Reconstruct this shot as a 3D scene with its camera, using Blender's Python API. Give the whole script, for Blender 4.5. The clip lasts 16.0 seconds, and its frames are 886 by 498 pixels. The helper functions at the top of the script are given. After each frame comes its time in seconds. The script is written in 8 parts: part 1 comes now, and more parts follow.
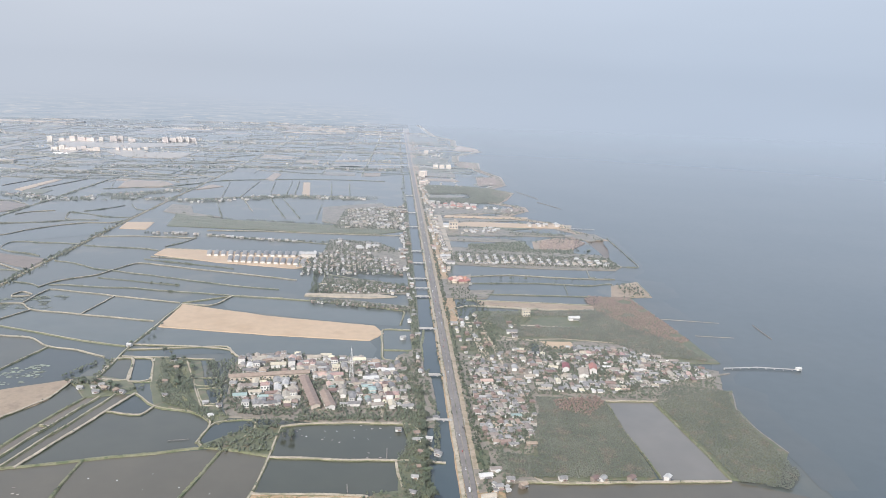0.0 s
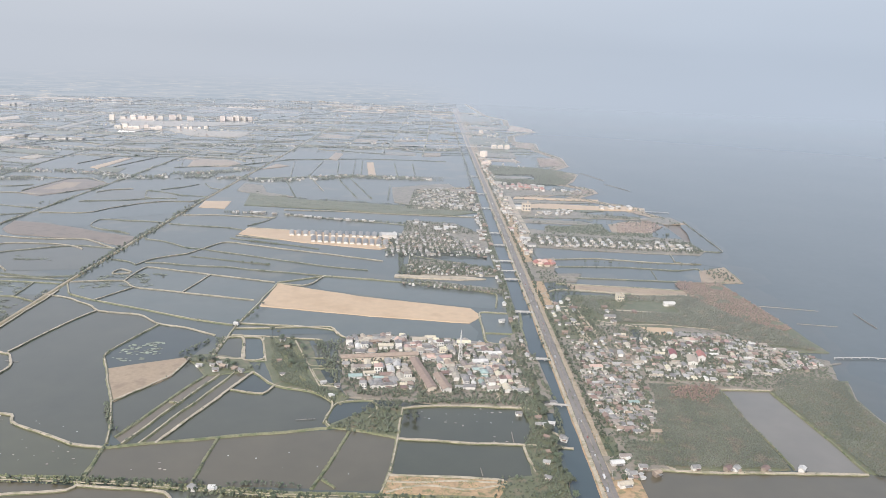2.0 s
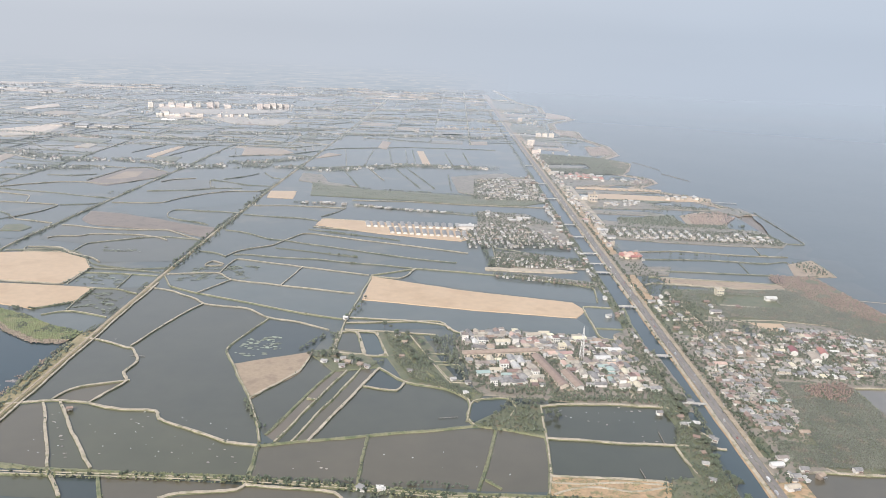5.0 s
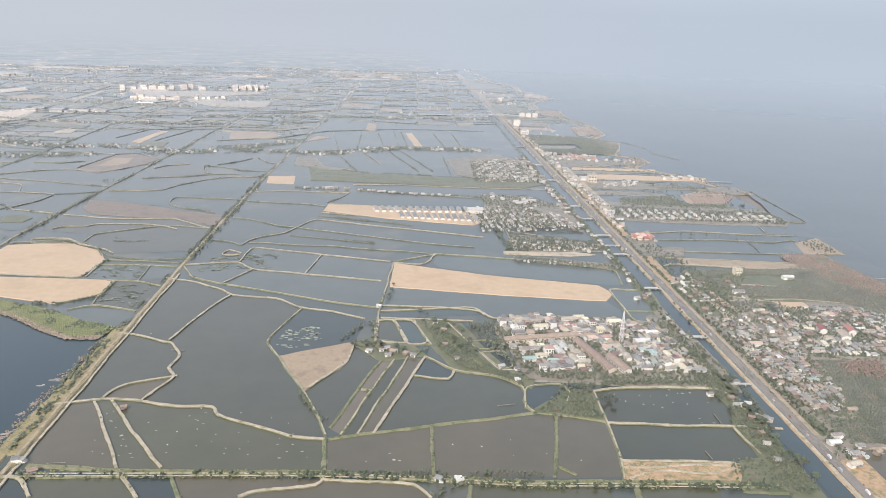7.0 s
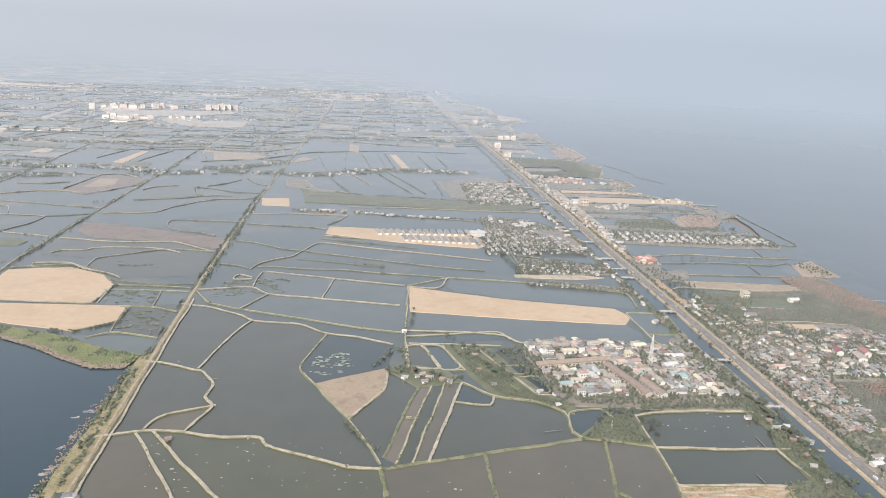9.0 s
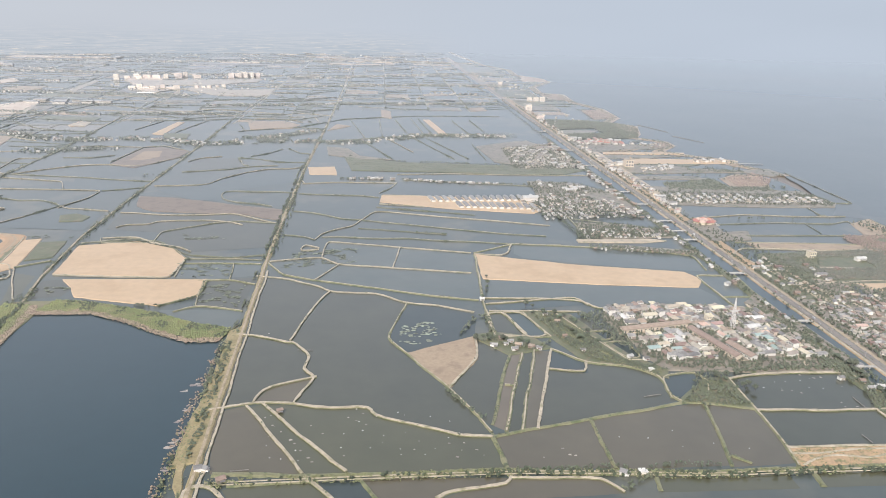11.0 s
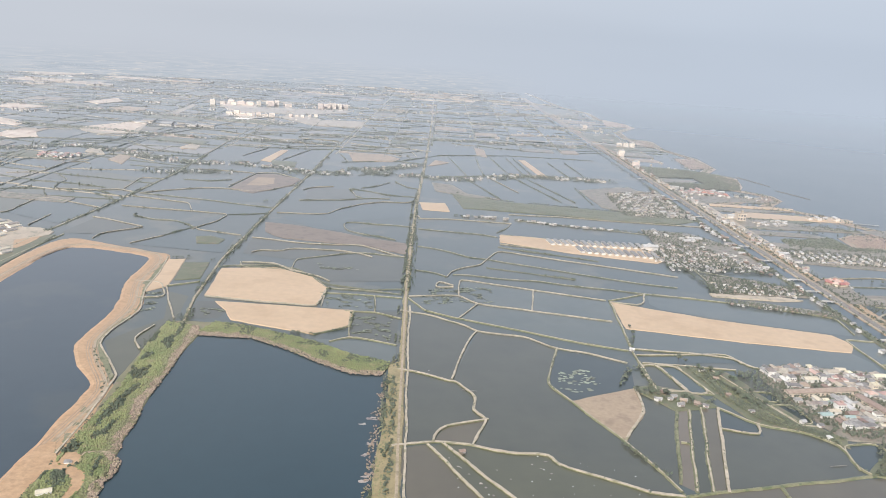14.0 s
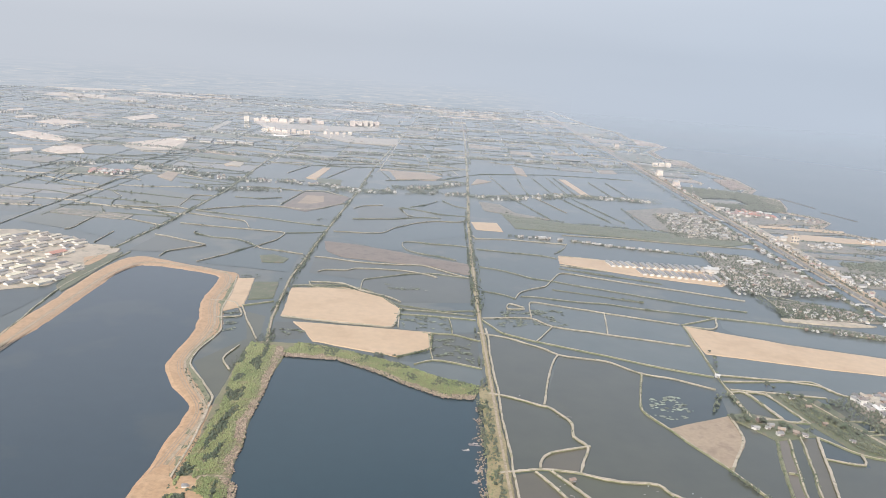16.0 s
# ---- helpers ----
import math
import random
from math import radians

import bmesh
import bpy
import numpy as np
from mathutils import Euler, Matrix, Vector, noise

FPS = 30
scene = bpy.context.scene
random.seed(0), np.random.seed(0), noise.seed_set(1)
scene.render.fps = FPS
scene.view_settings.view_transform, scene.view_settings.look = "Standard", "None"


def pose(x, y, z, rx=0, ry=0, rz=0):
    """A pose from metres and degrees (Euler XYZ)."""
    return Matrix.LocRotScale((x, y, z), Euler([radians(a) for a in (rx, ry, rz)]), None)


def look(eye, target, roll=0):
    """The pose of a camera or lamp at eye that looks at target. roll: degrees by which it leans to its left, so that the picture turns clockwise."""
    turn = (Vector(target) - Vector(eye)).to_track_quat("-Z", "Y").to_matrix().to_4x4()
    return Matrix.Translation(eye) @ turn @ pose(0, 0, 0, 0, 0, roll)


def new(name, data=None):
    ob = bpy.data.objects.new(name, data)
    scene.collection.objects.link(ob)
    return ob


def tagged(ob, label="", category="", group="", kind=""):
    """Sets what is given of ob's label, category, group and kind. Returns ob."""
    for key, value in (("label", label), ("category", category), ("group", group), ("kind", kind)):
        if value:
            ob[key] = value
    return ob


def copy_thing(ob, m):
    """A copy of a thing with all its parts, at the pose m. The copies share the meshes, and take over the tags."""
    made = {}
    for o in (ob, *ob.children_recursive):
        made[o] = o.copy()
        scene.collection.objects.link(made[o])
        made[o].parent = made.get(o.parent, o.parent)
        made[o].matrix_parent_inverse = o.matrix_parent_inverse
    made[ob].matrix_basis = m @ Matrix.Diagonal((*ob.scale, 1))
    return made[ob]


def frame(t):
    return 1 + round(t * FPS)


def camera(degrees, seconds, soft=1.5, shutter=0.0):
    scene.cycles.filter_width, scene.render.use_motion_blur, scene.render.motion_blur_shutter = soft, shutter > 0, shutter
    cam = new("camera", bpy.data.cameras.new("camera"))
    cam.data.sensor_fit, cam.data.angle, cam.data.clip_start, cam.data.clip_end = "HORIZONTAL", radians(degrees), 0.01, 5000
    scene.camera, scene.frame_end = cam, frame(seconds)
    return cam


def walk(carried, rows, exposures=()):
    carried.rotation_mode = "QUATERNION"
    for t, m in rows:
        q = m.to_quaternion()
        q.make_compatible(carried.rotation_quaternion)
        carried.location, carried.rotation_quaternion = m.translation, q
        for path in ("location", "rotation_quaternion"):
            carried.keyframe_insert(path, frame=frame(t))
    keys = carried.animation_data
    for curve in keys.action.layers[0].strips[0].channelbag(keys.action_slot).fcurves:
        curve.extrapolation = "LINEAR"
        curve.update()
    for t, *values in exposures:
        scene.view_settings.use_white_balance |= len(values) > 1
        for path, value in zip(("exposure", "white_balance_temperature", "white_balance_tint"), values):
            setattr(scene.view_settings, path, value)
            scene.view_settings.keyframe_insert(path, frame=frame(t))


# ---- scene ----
cam = camera(61.85, 16.0, soft=0.9)
PATH = [
    (0, (-69.37, -3.28, 283.02), (-34.56, 483.39, 173.77), 2.29),
    (0.5, (-87.32, -2.41, 283.17), (-63.73, 486.34, 180.38), 1.80),
    (1, (-105.34, -1.30, 283.34), (-94.49, 486.32, 173.27), 1.42),
    (1.5, (-123.34, 0.46, 283.52), (-112.96, 485.50, 162.57), 1.99),
    (2, (-141.01, 2.82, 283.66), (-130.11, 487.15, 159.92), 2.30),
    (2.5, (-158.26, 5.25, 283.72), (-147.16, 489.27, 158.84), 2.35),
    (3, (-175.43, 7.30, 283.82), (-164.60, 491.03, 157.75), 2.47),
    (3.5, (-192.80, 8.87, 284.07), (-192.69, 492.47, 157.05), 2.39),
    (4, (-210.37, 10.31, 284.43), (-209.83, 493.43, 155.63), 2.45),
    (4.5, (-228.15, 11.79, 284.90), (-227.45, 494.50, 154.52), 2.45),
    (6.8, (-311.58, 18.63, 289.45), (-285.60, 496.49, 144.60), 1.70),
    (7, (-318.86, 19.18, 289.56), (-291.33, 496.76, 144.09), 2.03),
    (7.5, (-337.01, 20.60, 289.85), (-304.25, 497.37, 142.80), 2.24),
    (8, (-355.08, 22.14, 290.18), (-307.29, 500.53, 152.86), 2.27),
    (8.2, (-362.14, 22.78, 290.31), (-311.26, 502.52, 158.92), 2.36),
    (10.3, (-434.26, 29.79, 294.73), (-377.57, 506.75, 155.82), 3.16),
    (10.5, (-441.28, 30.42, 294.88), (-385.60, 505.70, 149.95), 3.23),
    (11, (-459.25, 31.95, 295.41), (-410.77, 504.55, 139.53), 1.42),
    (11.5, (-477.51, 33.47, 296.00), (-438.06, 506.96, 140.26), 1.48),
    (12, (-495.84, 34.80, 296.56), (-464.65, 512.67, 152.79), 2.31),
    (12.5, (-514.25, 35.83, 297.10), (-488.19, 516.72, 162.67), 3.35),
    (13, (-532.76, 36.81, 297.57), (-515.26, 518.75, 165.57), 3.80),
    (13.5, (-551.34, 37.59, 298.01), (-533.75, 519.19, 164.79), 4.22),
    (14, (-569.99, 38.45, 298.46), (-554.50, 519.74, 163.84), 3.93),
    (14.5, (-588.64, 39.40, 298.90), (-572.62, 520.70, 164.38), 4.29),
    (15, (-607.30, 40.43, 299.32), (-594.72, 524.22, 173.67), 3.81),
    (15.5, (-626.08, 41.45, 299.66), (-618.66, 525.67, 175.26), 4.07),
    (16, (-644.93, 42.40, 299.89), (-638.37, 526.50, 175.01), 4.20),
]
walk(cam, [(t, look(eye, target, roll)) for t, eye, target, roll in PATH], [(0, 0.06, 6230, 12), (0.7, 0.06, 6250, 12), (1.5, 0.05, 6380, 12), (3.5, 0.07, 6460, 12), (7, 0.12, 6510, 12), (11, 0.13, 6560, 12), (16, 0.10, 6500, 12)])

# ---------------------------------------------------------------- world, sun
SUN_ELEVATION, SUN_AZIMUTH = 42.0, 205.0     # degrees; azimuth clockwise from +y: behind the camera, a little towards the land
SKY_STRENGTH = 0.11
HAZE_LOW, HAZE_MID, HAZE_HIGH = (0.505, 0.56, 0.63), (0.585, 0.635, 0.70), (0.70, 0.75, 0.835)
world = bpy.data.worlds.new("sky")
scene.world = world
world.use_nodes = True
wt = world.node_tree
wt.nodes.clear()
sky = wt.nodes.new("ShaderNodeTexSky")
sky.sky_type = "NISHITA"
sky.sun_disc = False
sky.sun_elevation, sky.sun_rotation = radians(SUN_ELEVATION), radians(SUN_AZIMUTH)
sky.air_density, sky.dust_density, sky.ozone_density, sky.altitude = 1.0, 3.0, 1.5, 100
wn = wt.nodes.new
wc, wsep, wcomb, wmax = wn("ShaderNodeTexCoord"), wn("ShaderNodeSeparateXYZ"), wn("ShaderNodeCombineXYZ"), wn("ShaderNodeMath")
wmax.operation = "MAXIMUM"
wmax.inputs[1].default_value = 0.02          # the haze at the horizon goes on below it, over the far plain
wt.links.new(wc.outputs["Generated"], wsep.inputs[0])
for axis in "XY":
    wt.links.new(wsep.outputs[axis], wcomb.inputs[axis])
wt.links.new(wsep.outputs["Z"], wmax.inputs[0])
wt.links.new(wmax.outputs[0], wcomb.inputs["Z"])
wt.links.new(wcomb.outputs[0], sky.inputs["Vector"])
haze = wn("ShaderNodeValToRGB")              # milky air: dull at the horizon, paler above it, thinning out overhead
for e, (at, c) in zip((haze.color_ramp.elements[0], haze.color_ramp.elements.new(0.10), haze.color_ramp.elements.new(0.22), haze.color_ramp.elements[-1]),
                      ((0.0, HAZE_LOW), (0.10, HAZE_MID), (0.22, HAZE_HIGH), (1.0, HAZE_HIGH))):
    e.position, e.color = at, (*c, 1)
wt.links.new(wmax.outputs[0], haze.inputs[0])
thin = wn("ShaderNodeMapRange")
thin.inputs["From Min"].default_value, thin.inputs["From Max"].default_value = 0.12, 0.8
thin.inputs["To Min"].default_value, thin.inputs["To Max"].default_value = 0.98, 0.35
wt.links.new(wmax.outputs[0], thin.inputs["Value"])
gain = wn("ShaderNodeVectorMath")
gain.operation = "SCALE"
gain.inputs["Scale"].default_value = SKY_STRENGTH
wt.links.new(sky.outputs[0], gain.inputs[0])
wmix, wbg, wout = wn("ShaderNodeMixRGB"), wn("ShaderNodeBackground"), wn("ShaderNodeOutputWorld")
wt.links.new(thin.outputs[0], wmix.inputs["Fac"])
wt.links.new(gain.outputs[0], wmix.inputs["Color1"])
cloud, uneven, lift = wn("ShaderNodeTexNoise"), wn("ShaderNodeMapRange"), wn("ShaderNodeVectorMath")
cloud.inputs["Scale"].default_value, cloud.inputs["Detail"].default_value = 2.2, 2
stretch = wn("ShaderNodeMapping")
stretch.inputs["Scale"].default_value = (1.0, 1.0, 6.0)
wt.links.new(wc.outputs["Generated"], stretch.inputs["Vector"])
wt.links.new(stretch.outputs[0], cloud.inputs["Vector"])
uneven.inputs["From Min"].default_value, uneven.inputs["From Max"].default_value = 0.3, 0.75
uneven.inputs["To Min"].default_value, uneven.inputs["To Max"].default_value = 0.98, 1.03
wt.links.new(cloud.outputs["Fac"], uneven.inputs["Value"])
lift.operation = "SCALE"
wt.links.new(haze.outputs[0], lift.inputs[0])
wt.links.new(uneven.outputs[0], lift.inputs["Scale"])
side, tint = wn("ShaderNodeMapRange"), wn("ShaderNodeMixRGB")          # the air is clearer and bluer out over the sea
side.inputs["From Min"].default_value, side.inputs["From Max"].default_value = -0.45, 0.5
side.interpolation_type = "SMOOTHSTEP"
wt.links.new(wsep.outputs["X"], side.inputs["Value"])
tint.inputs["Color1"].default_value, tint.inputs["Color2"].default_value = (1.015, 1.0, 0.985, 1), (0.915, 0.955, 0.995, 1)
wt.links.new(side.outputs[0], tint.inputs["Fac"])
paint = wn("ShaderNodeVectorMath")
paint.operation = "MULTIPLY"
wt.links.new(lift.outputs[0], paint.inputs[0])
wt.links.new(tint.outputs[0], paint.inputs[1])
wt.links.new(paint.outputs[0], wmix.inputs["Color2"])
wt.links.new(wmix.outputs[0], wbg.inputs["Color"])
wt.links.new(wbg.outputs[0], wout.inputs["Surface"])

sun = new("sun", bpy.data.lights.new("sun", "SUN"))
sun.data.energy, sun.data.angle, sun.data.color = 3.6, radians(1.0), (1.0, 0.945, 0.87)
sa, se = radians(SUN_AZIMUTH), radians(SUN_ELEVATION)
sun_from = Vector((math.sin(sa) * math.cos(se), math.cos(sa) * math.cos(se), math.sin(se)))
sun.matrix_world = look(sun_from * 1000, (0, 0, 0))

# ---------------------------------------------------------------- materials
HAZE_DEPTH = 0.092      # thickness of the haze that surfaces imitate by a glossy veil at glancing view


def material(name, a, b, scale=0.05, fine=1.0, rough=0.85, bump=0.3, vary="", metal=0.0, mid=0.5, third=None, spec=0.3, spread=0.2, veil=1.0, grain=0.12, differ=0.4, haze_rough=0.4, steep=1.4):
    """Two colours mixed by broad and fine noise, a third in patches, with relief, under a glossy veil that imitates
    haze at a glancing view.
    """
    m = bpy.data.materials.new(name)
    m.use_nodes = True
    t = m.node_tree
    t.nodes.clear()
    N, L = t.nodes.new, t.links.new
    geo = N("ShaderNodeNewGeometry")
    n1, n2 = N("ShaderNodeTexNoise"), N("ShaderNodeTexNoise")
    n1.inputs["Scale"].default_value, n1.inputs["Detail"].default_value = scale, 4
    n2.inputs["Scale"].default_value, n2.inputs["Detail"].default_value = fine, 3
    for n in (n1, n2):
        L(geo.outputs["Position"], n.inputs["Vector"])
    r1 = N("ShaderNodeMapRange")
    r1.inputs["From Min"].default_value, r1.inputs["From Max"].default_value = mid - spread, mid + spread
    L(n1.outputs["Fac"], r1.inputs["Value"])
    mix = N("ShaderNodeMixRGB")
    mix.inputs["Color1"].default_value, mix.inputs["Color2"].default_value = (*a, 1), (*b, 1)
    L(r1.outputs[0], mix.inputs["Fac"])
    colour = mix.outputs[0]
    if third:
        n3, r3, m3 = N("ShaderNodeTexNoise"), N("ShaderNodeMapRange"), N("ShaderNodeMixRGB")
        n3.inputs["Scale"].default_value, n3.inputs["Detail"].default_value = scale * 2.3, 5
        off = N("ShaderNodeVectorMath")
        off.inputs[1].default_value = (713, 290, 41)
        L(geo.outputs["Position"], off.inputs[0])
        L(off.outputs[0], n3.inputs["Vector"])
        r3.inputs["From Min"].default_value, r3.inputs["From Max"].default_value = 0.54, 0.64
        L(n3.outputs["Fac"], r3.inputs["Value"])
        L(r3.outputs[0], m3.inputs["Fac"])
        L(colour, m3.inputs["Color1"])
        m3.inputs["Color2"].default_value = (*third, 1)
        colour = m3.outputs[0]
    hsv, rv = N("ShaderNodeHueSaturation"), N("ShaderNodeMapRange")
    rv.inputs["From Min"].default_value, rv.inputs["From Max"].default_value = 0.25, 0.75
    rv.inputs["To Min"].default_value, rv.inputs["To Max"].default_value = 1 - grain, 1 + grain
    L(n2.outputs["Fac"], rv.inputs["Value"])
    L(colour, hsv.inputs["Color"])
    value = rv.outputs[0]
    if vary:
        src = N("ShaderNodeObjectInfo").outputs["Random"] if vary == "object" else geo.outputs["Random Per Island"]
        ro, mu = N("ShaderNodeMapRange"), N("ShaderNodeMath")
        ro.inputs["To Min"].default_value, ro.inputs["To Max"].default_value = 1 - differ, 1 + differ
        L(src, ro.inputs["Value"])
        mu.operation = "MULTIPLY"
        L(value, mu.inputs[0])
        L(ro.outputs[0], mu.inputs[1])
        value = mu.outputs[0]
        rh = N("ShaderNodeMapRange")
        rh.inputs["To Min"].default_value, rh.inputs["To Max"].default_value = 0.475, 0.52
        L(src, rh.inputs["Value"])
        L(rh.outputs[0], hsv.inputs["Hue"])
    L(value, hsv.inputs["Value"])
    p = N("ShaderNodeBsdfPrincipled")
    L(hsv.outputs[0], p.inputs["Base Color"])
    p.inputs["Roughness"].default_value, p.inputs["Metallic"].default_value = rough, metal
    p.inputs["Specular IOR Level"].default_value = spec
    if bump:
        bm_ = N("ShaderNodeBump")
        bm_.inputs["Strength"].default_value, bm_.inputs["Distance"].default_value = bump, 0.4
        L(n2.outputs["Fac"], bm_.inputs["Height"])
        L(bm_.outputs[0], p.inputs["Normal"])
    # haze put into the surface: a glossy layer, growing from steep to glancing view
    up = N("ShaderNodeCombineXYZ")
    up.inputs["Z"].default_value = 1.0
    lw = N("ShaderNodeLayerWeight")
    L(up.outputs[0], lw.inputs["Normal"])

    def calc(op, x, y=None):
        n = N("ShaderNodeMath")
        n.operation = op
        for i, v in enumerate((x, y)):
            if isinstance(v, (int, float)):
                n.inputs[i].default_value = v
            elif v is not None:
                L(v, n.inputs[i])
        return n.outputs[0]
    cosine = calc("MAXIMUM", calc("SUBTRACT", 1.0, lw.outputs["Facing"]), 0.012)
    fac = calc("SUBTRACT", 1.0, calc("EXPONENT", calc("MULTIPLY", -veil, calc("POWER", calc("DIVIDE", HAZE_DEPTH, cosine), steep))))
    haze_gloss = N("ShaderNodeBsdfGlossy")
    haze_gloss.inputs["Color"].default_value = (0.965, 0.975, 0.98, 1)
    haze_gloss.inputs["Roughness"].default_value = haze_rough
    L(up.outputs[0], haze_gloss.inputs["Normal"])
    ms, out = N("ShaderNodeMixShader"), N("ShaderNodeOutputMaterial")
    L(fac, ms.inputs[0])
    L(p.outputs[0], ms.inputs[1])
    L(haze_gloss.outputs[0], ms.inputs[2])
    L(ms.outputs[0], out.inputs["Surface"])
    return m


MUD = material("wet mud", (0.16, 0.13, 0.10), (0.22, 0.18, 0.14), 0.02, 0.3)
def water(name, a, b, scale=0.012, **more):
    return material(name, a, b, scale, 0.06, 0.3, 0.02, spec=0.4, grain=0.05, haze_rough=0.15, **more)


WATER = {
    "plain": water("pond water, plain", (0.060, 0.082, 0.077), (0.090, 0.104, 0.092), 0.006, third=(0.118, 0.124, 0.100)),
    "sea": water("shallow silty sea", (0.086, 0.109, 0.114), (0.106, 0.126, 0.127), 0.004, veil=0.80, steep=1.6),
    "brown": water("brown pond water", (0.110, 0.099, 0.069), (0.130, 0.115, 0.080), 0.02),
    "olive": water("olive pond water", (0.088, 0.091, 0.058), (0.104, 0.105, 0.067), 0.02),
    "moss": water("dark moss-green pond water", (0.062, 0.068, 0.049), (0.076, 0.080, 0.056), 0.02),
    "clay": water("milky clay pond water", (0.150, 0.126, 0.092), (0.172, 0.145, 0.106), 0.02),
    "grey": water("grey pond water", (0.074, 0.079, 0.061), (0.088, 0.092, 0.069), 0.02),
    "slate": water("slate pond water", (0.098, 0.120, 0.113), (0.118, 0.136, 0.124), 0.02),
    "blue": water("blue-grey pond water", (0.061, 0.086, 0.085), (0.074, 0.097, 0.093)),
    "green": water("dark green pond water", (0.044, 0.060, 0.060), (0.055, 0.070, 0.066), 0.02),
    "lake": water("deep blue lake water", (0.014, 0.040, 0.052), (0.019, 0.046, 0.058), 0.006),
    "silt": water("silty blue lake water", (0.026, 0.047, 0.062), (0.034, 0.055, 0.069), 0.005, third=(0.044, 0.062, 0.070)),
    "dark": water("grey-brown lagoon water", (0.180, 0.168, 0.142), (0.225, 0.205, 0.172), 0.012),
    "shallow": water("brownish silty shallows", (0.098, 0.117, 0.118), (0.116, 0.129, 0.125), 0.02, veil=0.8, steep=1.7),
    "canal": water("canal water", (0.050, 0.074, 0.080), (0.060, 0.084, 0.088)),
}
SOIL = {
    "ochre": material("damp ochre sand", (0.45, 0.285, 0.155), (0.52, 0.35, 0.205), 0.08, 0.35, third=(0.42, 0.275, 0.155), grain=0.16),
    "sand": material("bare pale sand", (0.54, 0.395, 0.25), (0.59, 0.44, 0.29), 0.012, 0.12, third=(0.52, 0.375, 0.235), grain=0.07, bump=0.15),
    "pale": material("pale dusty ground", (0.40, 0.335, 0.25), (0.54, 0.46, 0.35), 0.03, 0.3, third=(0.27, 0.245, 0.17)),
    "mud": material("dried mud", (0.345, 0.262, 0.180), (0.41, 0.318, 0.220), 0.03, 0.3, third=(0.30, 0.228, 0.158)),
    "soil": material("village earth", (0.20, 0.176, 0.142), (0.32, 0.28, 0.225), 0.06, 0.4, third=(0.10, 0.12, 0.06)),
    "grass": material("rough grass", (0.110, 0.128, 0.068), (0.172, 0.175, 0.105), 0.05, 0.5, third=(0.19, 0.165, 0.11)),
    "clearing": material("bright cleared ground", (0.56, 0.48, 0.40), (0.72, 0.64, 0.56), 0.02, 0.2, third=(0.46, 0.36, 0.29), veil=0.45),
    "umber": material("dark drained pond bed", (0.20, 0.160, 0.128), (0.255, 0.205, 0.165), 0.03, 0.3, third=(0.165, 0.135, 0.108)),
    "scrubland": material("weedy bank", (0.15, 0.16, 0.075), (0.24, 0.215, 0.125), 0.06, 0.5, third=(0.25, 0.20, 0.135)),
    "drygrass": material("dry yellow grass", (0.27, 0.225, 0.115), (0.37, 0.30, 0.165), 0.07, 0.6, third=(0.19, 0.19, 0.085), grain=0.2),
    "scrub": material("sandy scrub", (0.50, 0.34, 0.20), (0.40, 0.285, 0.165), 0.08, 0.4, third=(0.24, 0.215, 0.11), grain=0.2),
}
PATHTOP = material("dusty dike path", (0.395, 0.34, 0.25), (0.525, 0.46, 0.355), 0.06, 0.5, third=(0.30, 0.275, 0.175), grain=0.2)
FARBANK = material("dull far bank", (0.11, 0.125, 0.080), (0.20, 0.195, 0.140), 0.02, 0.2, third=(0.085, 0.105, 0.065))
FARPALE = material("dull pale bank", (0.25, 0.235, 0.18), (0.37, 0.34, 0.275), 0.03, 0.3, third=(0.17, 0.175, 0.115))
TRACK = material("brown earth track", (0.36, 0.29, 0.20), (0.46, 0.375, 0.27), 0.06, 0.5, third=(0.29, 0.245, 0.155), grain=0.2)
BANK = material("grassy bank", (0.165, 0.176, 0.088), (0.255, 0.243, 0.150), 0.07, 0.6, third=(0.115, 0.138, 0.062), grain=0.22)
ASPHALT = material("worn asphalt", (0.195, 0.178, 0.163), (0.265, 0.242, 0.222), 0.05, 0.4, veil=0.8)
CONCRETE = material("weathered concrete", (0.42, 0.40, 0.37), (0.55, 0.53, 0.49), 0.2, 0.8)
LINE = material("white road paint", (0.7, 0.7, 0.68), (0.8, 0.8, 0.78), 0.3, 1.0)
STONE = material("grey rubble stone", (0.20, 0.18, 0.15), (0.30, 0.27, 0.23), 0.3, 1.0)
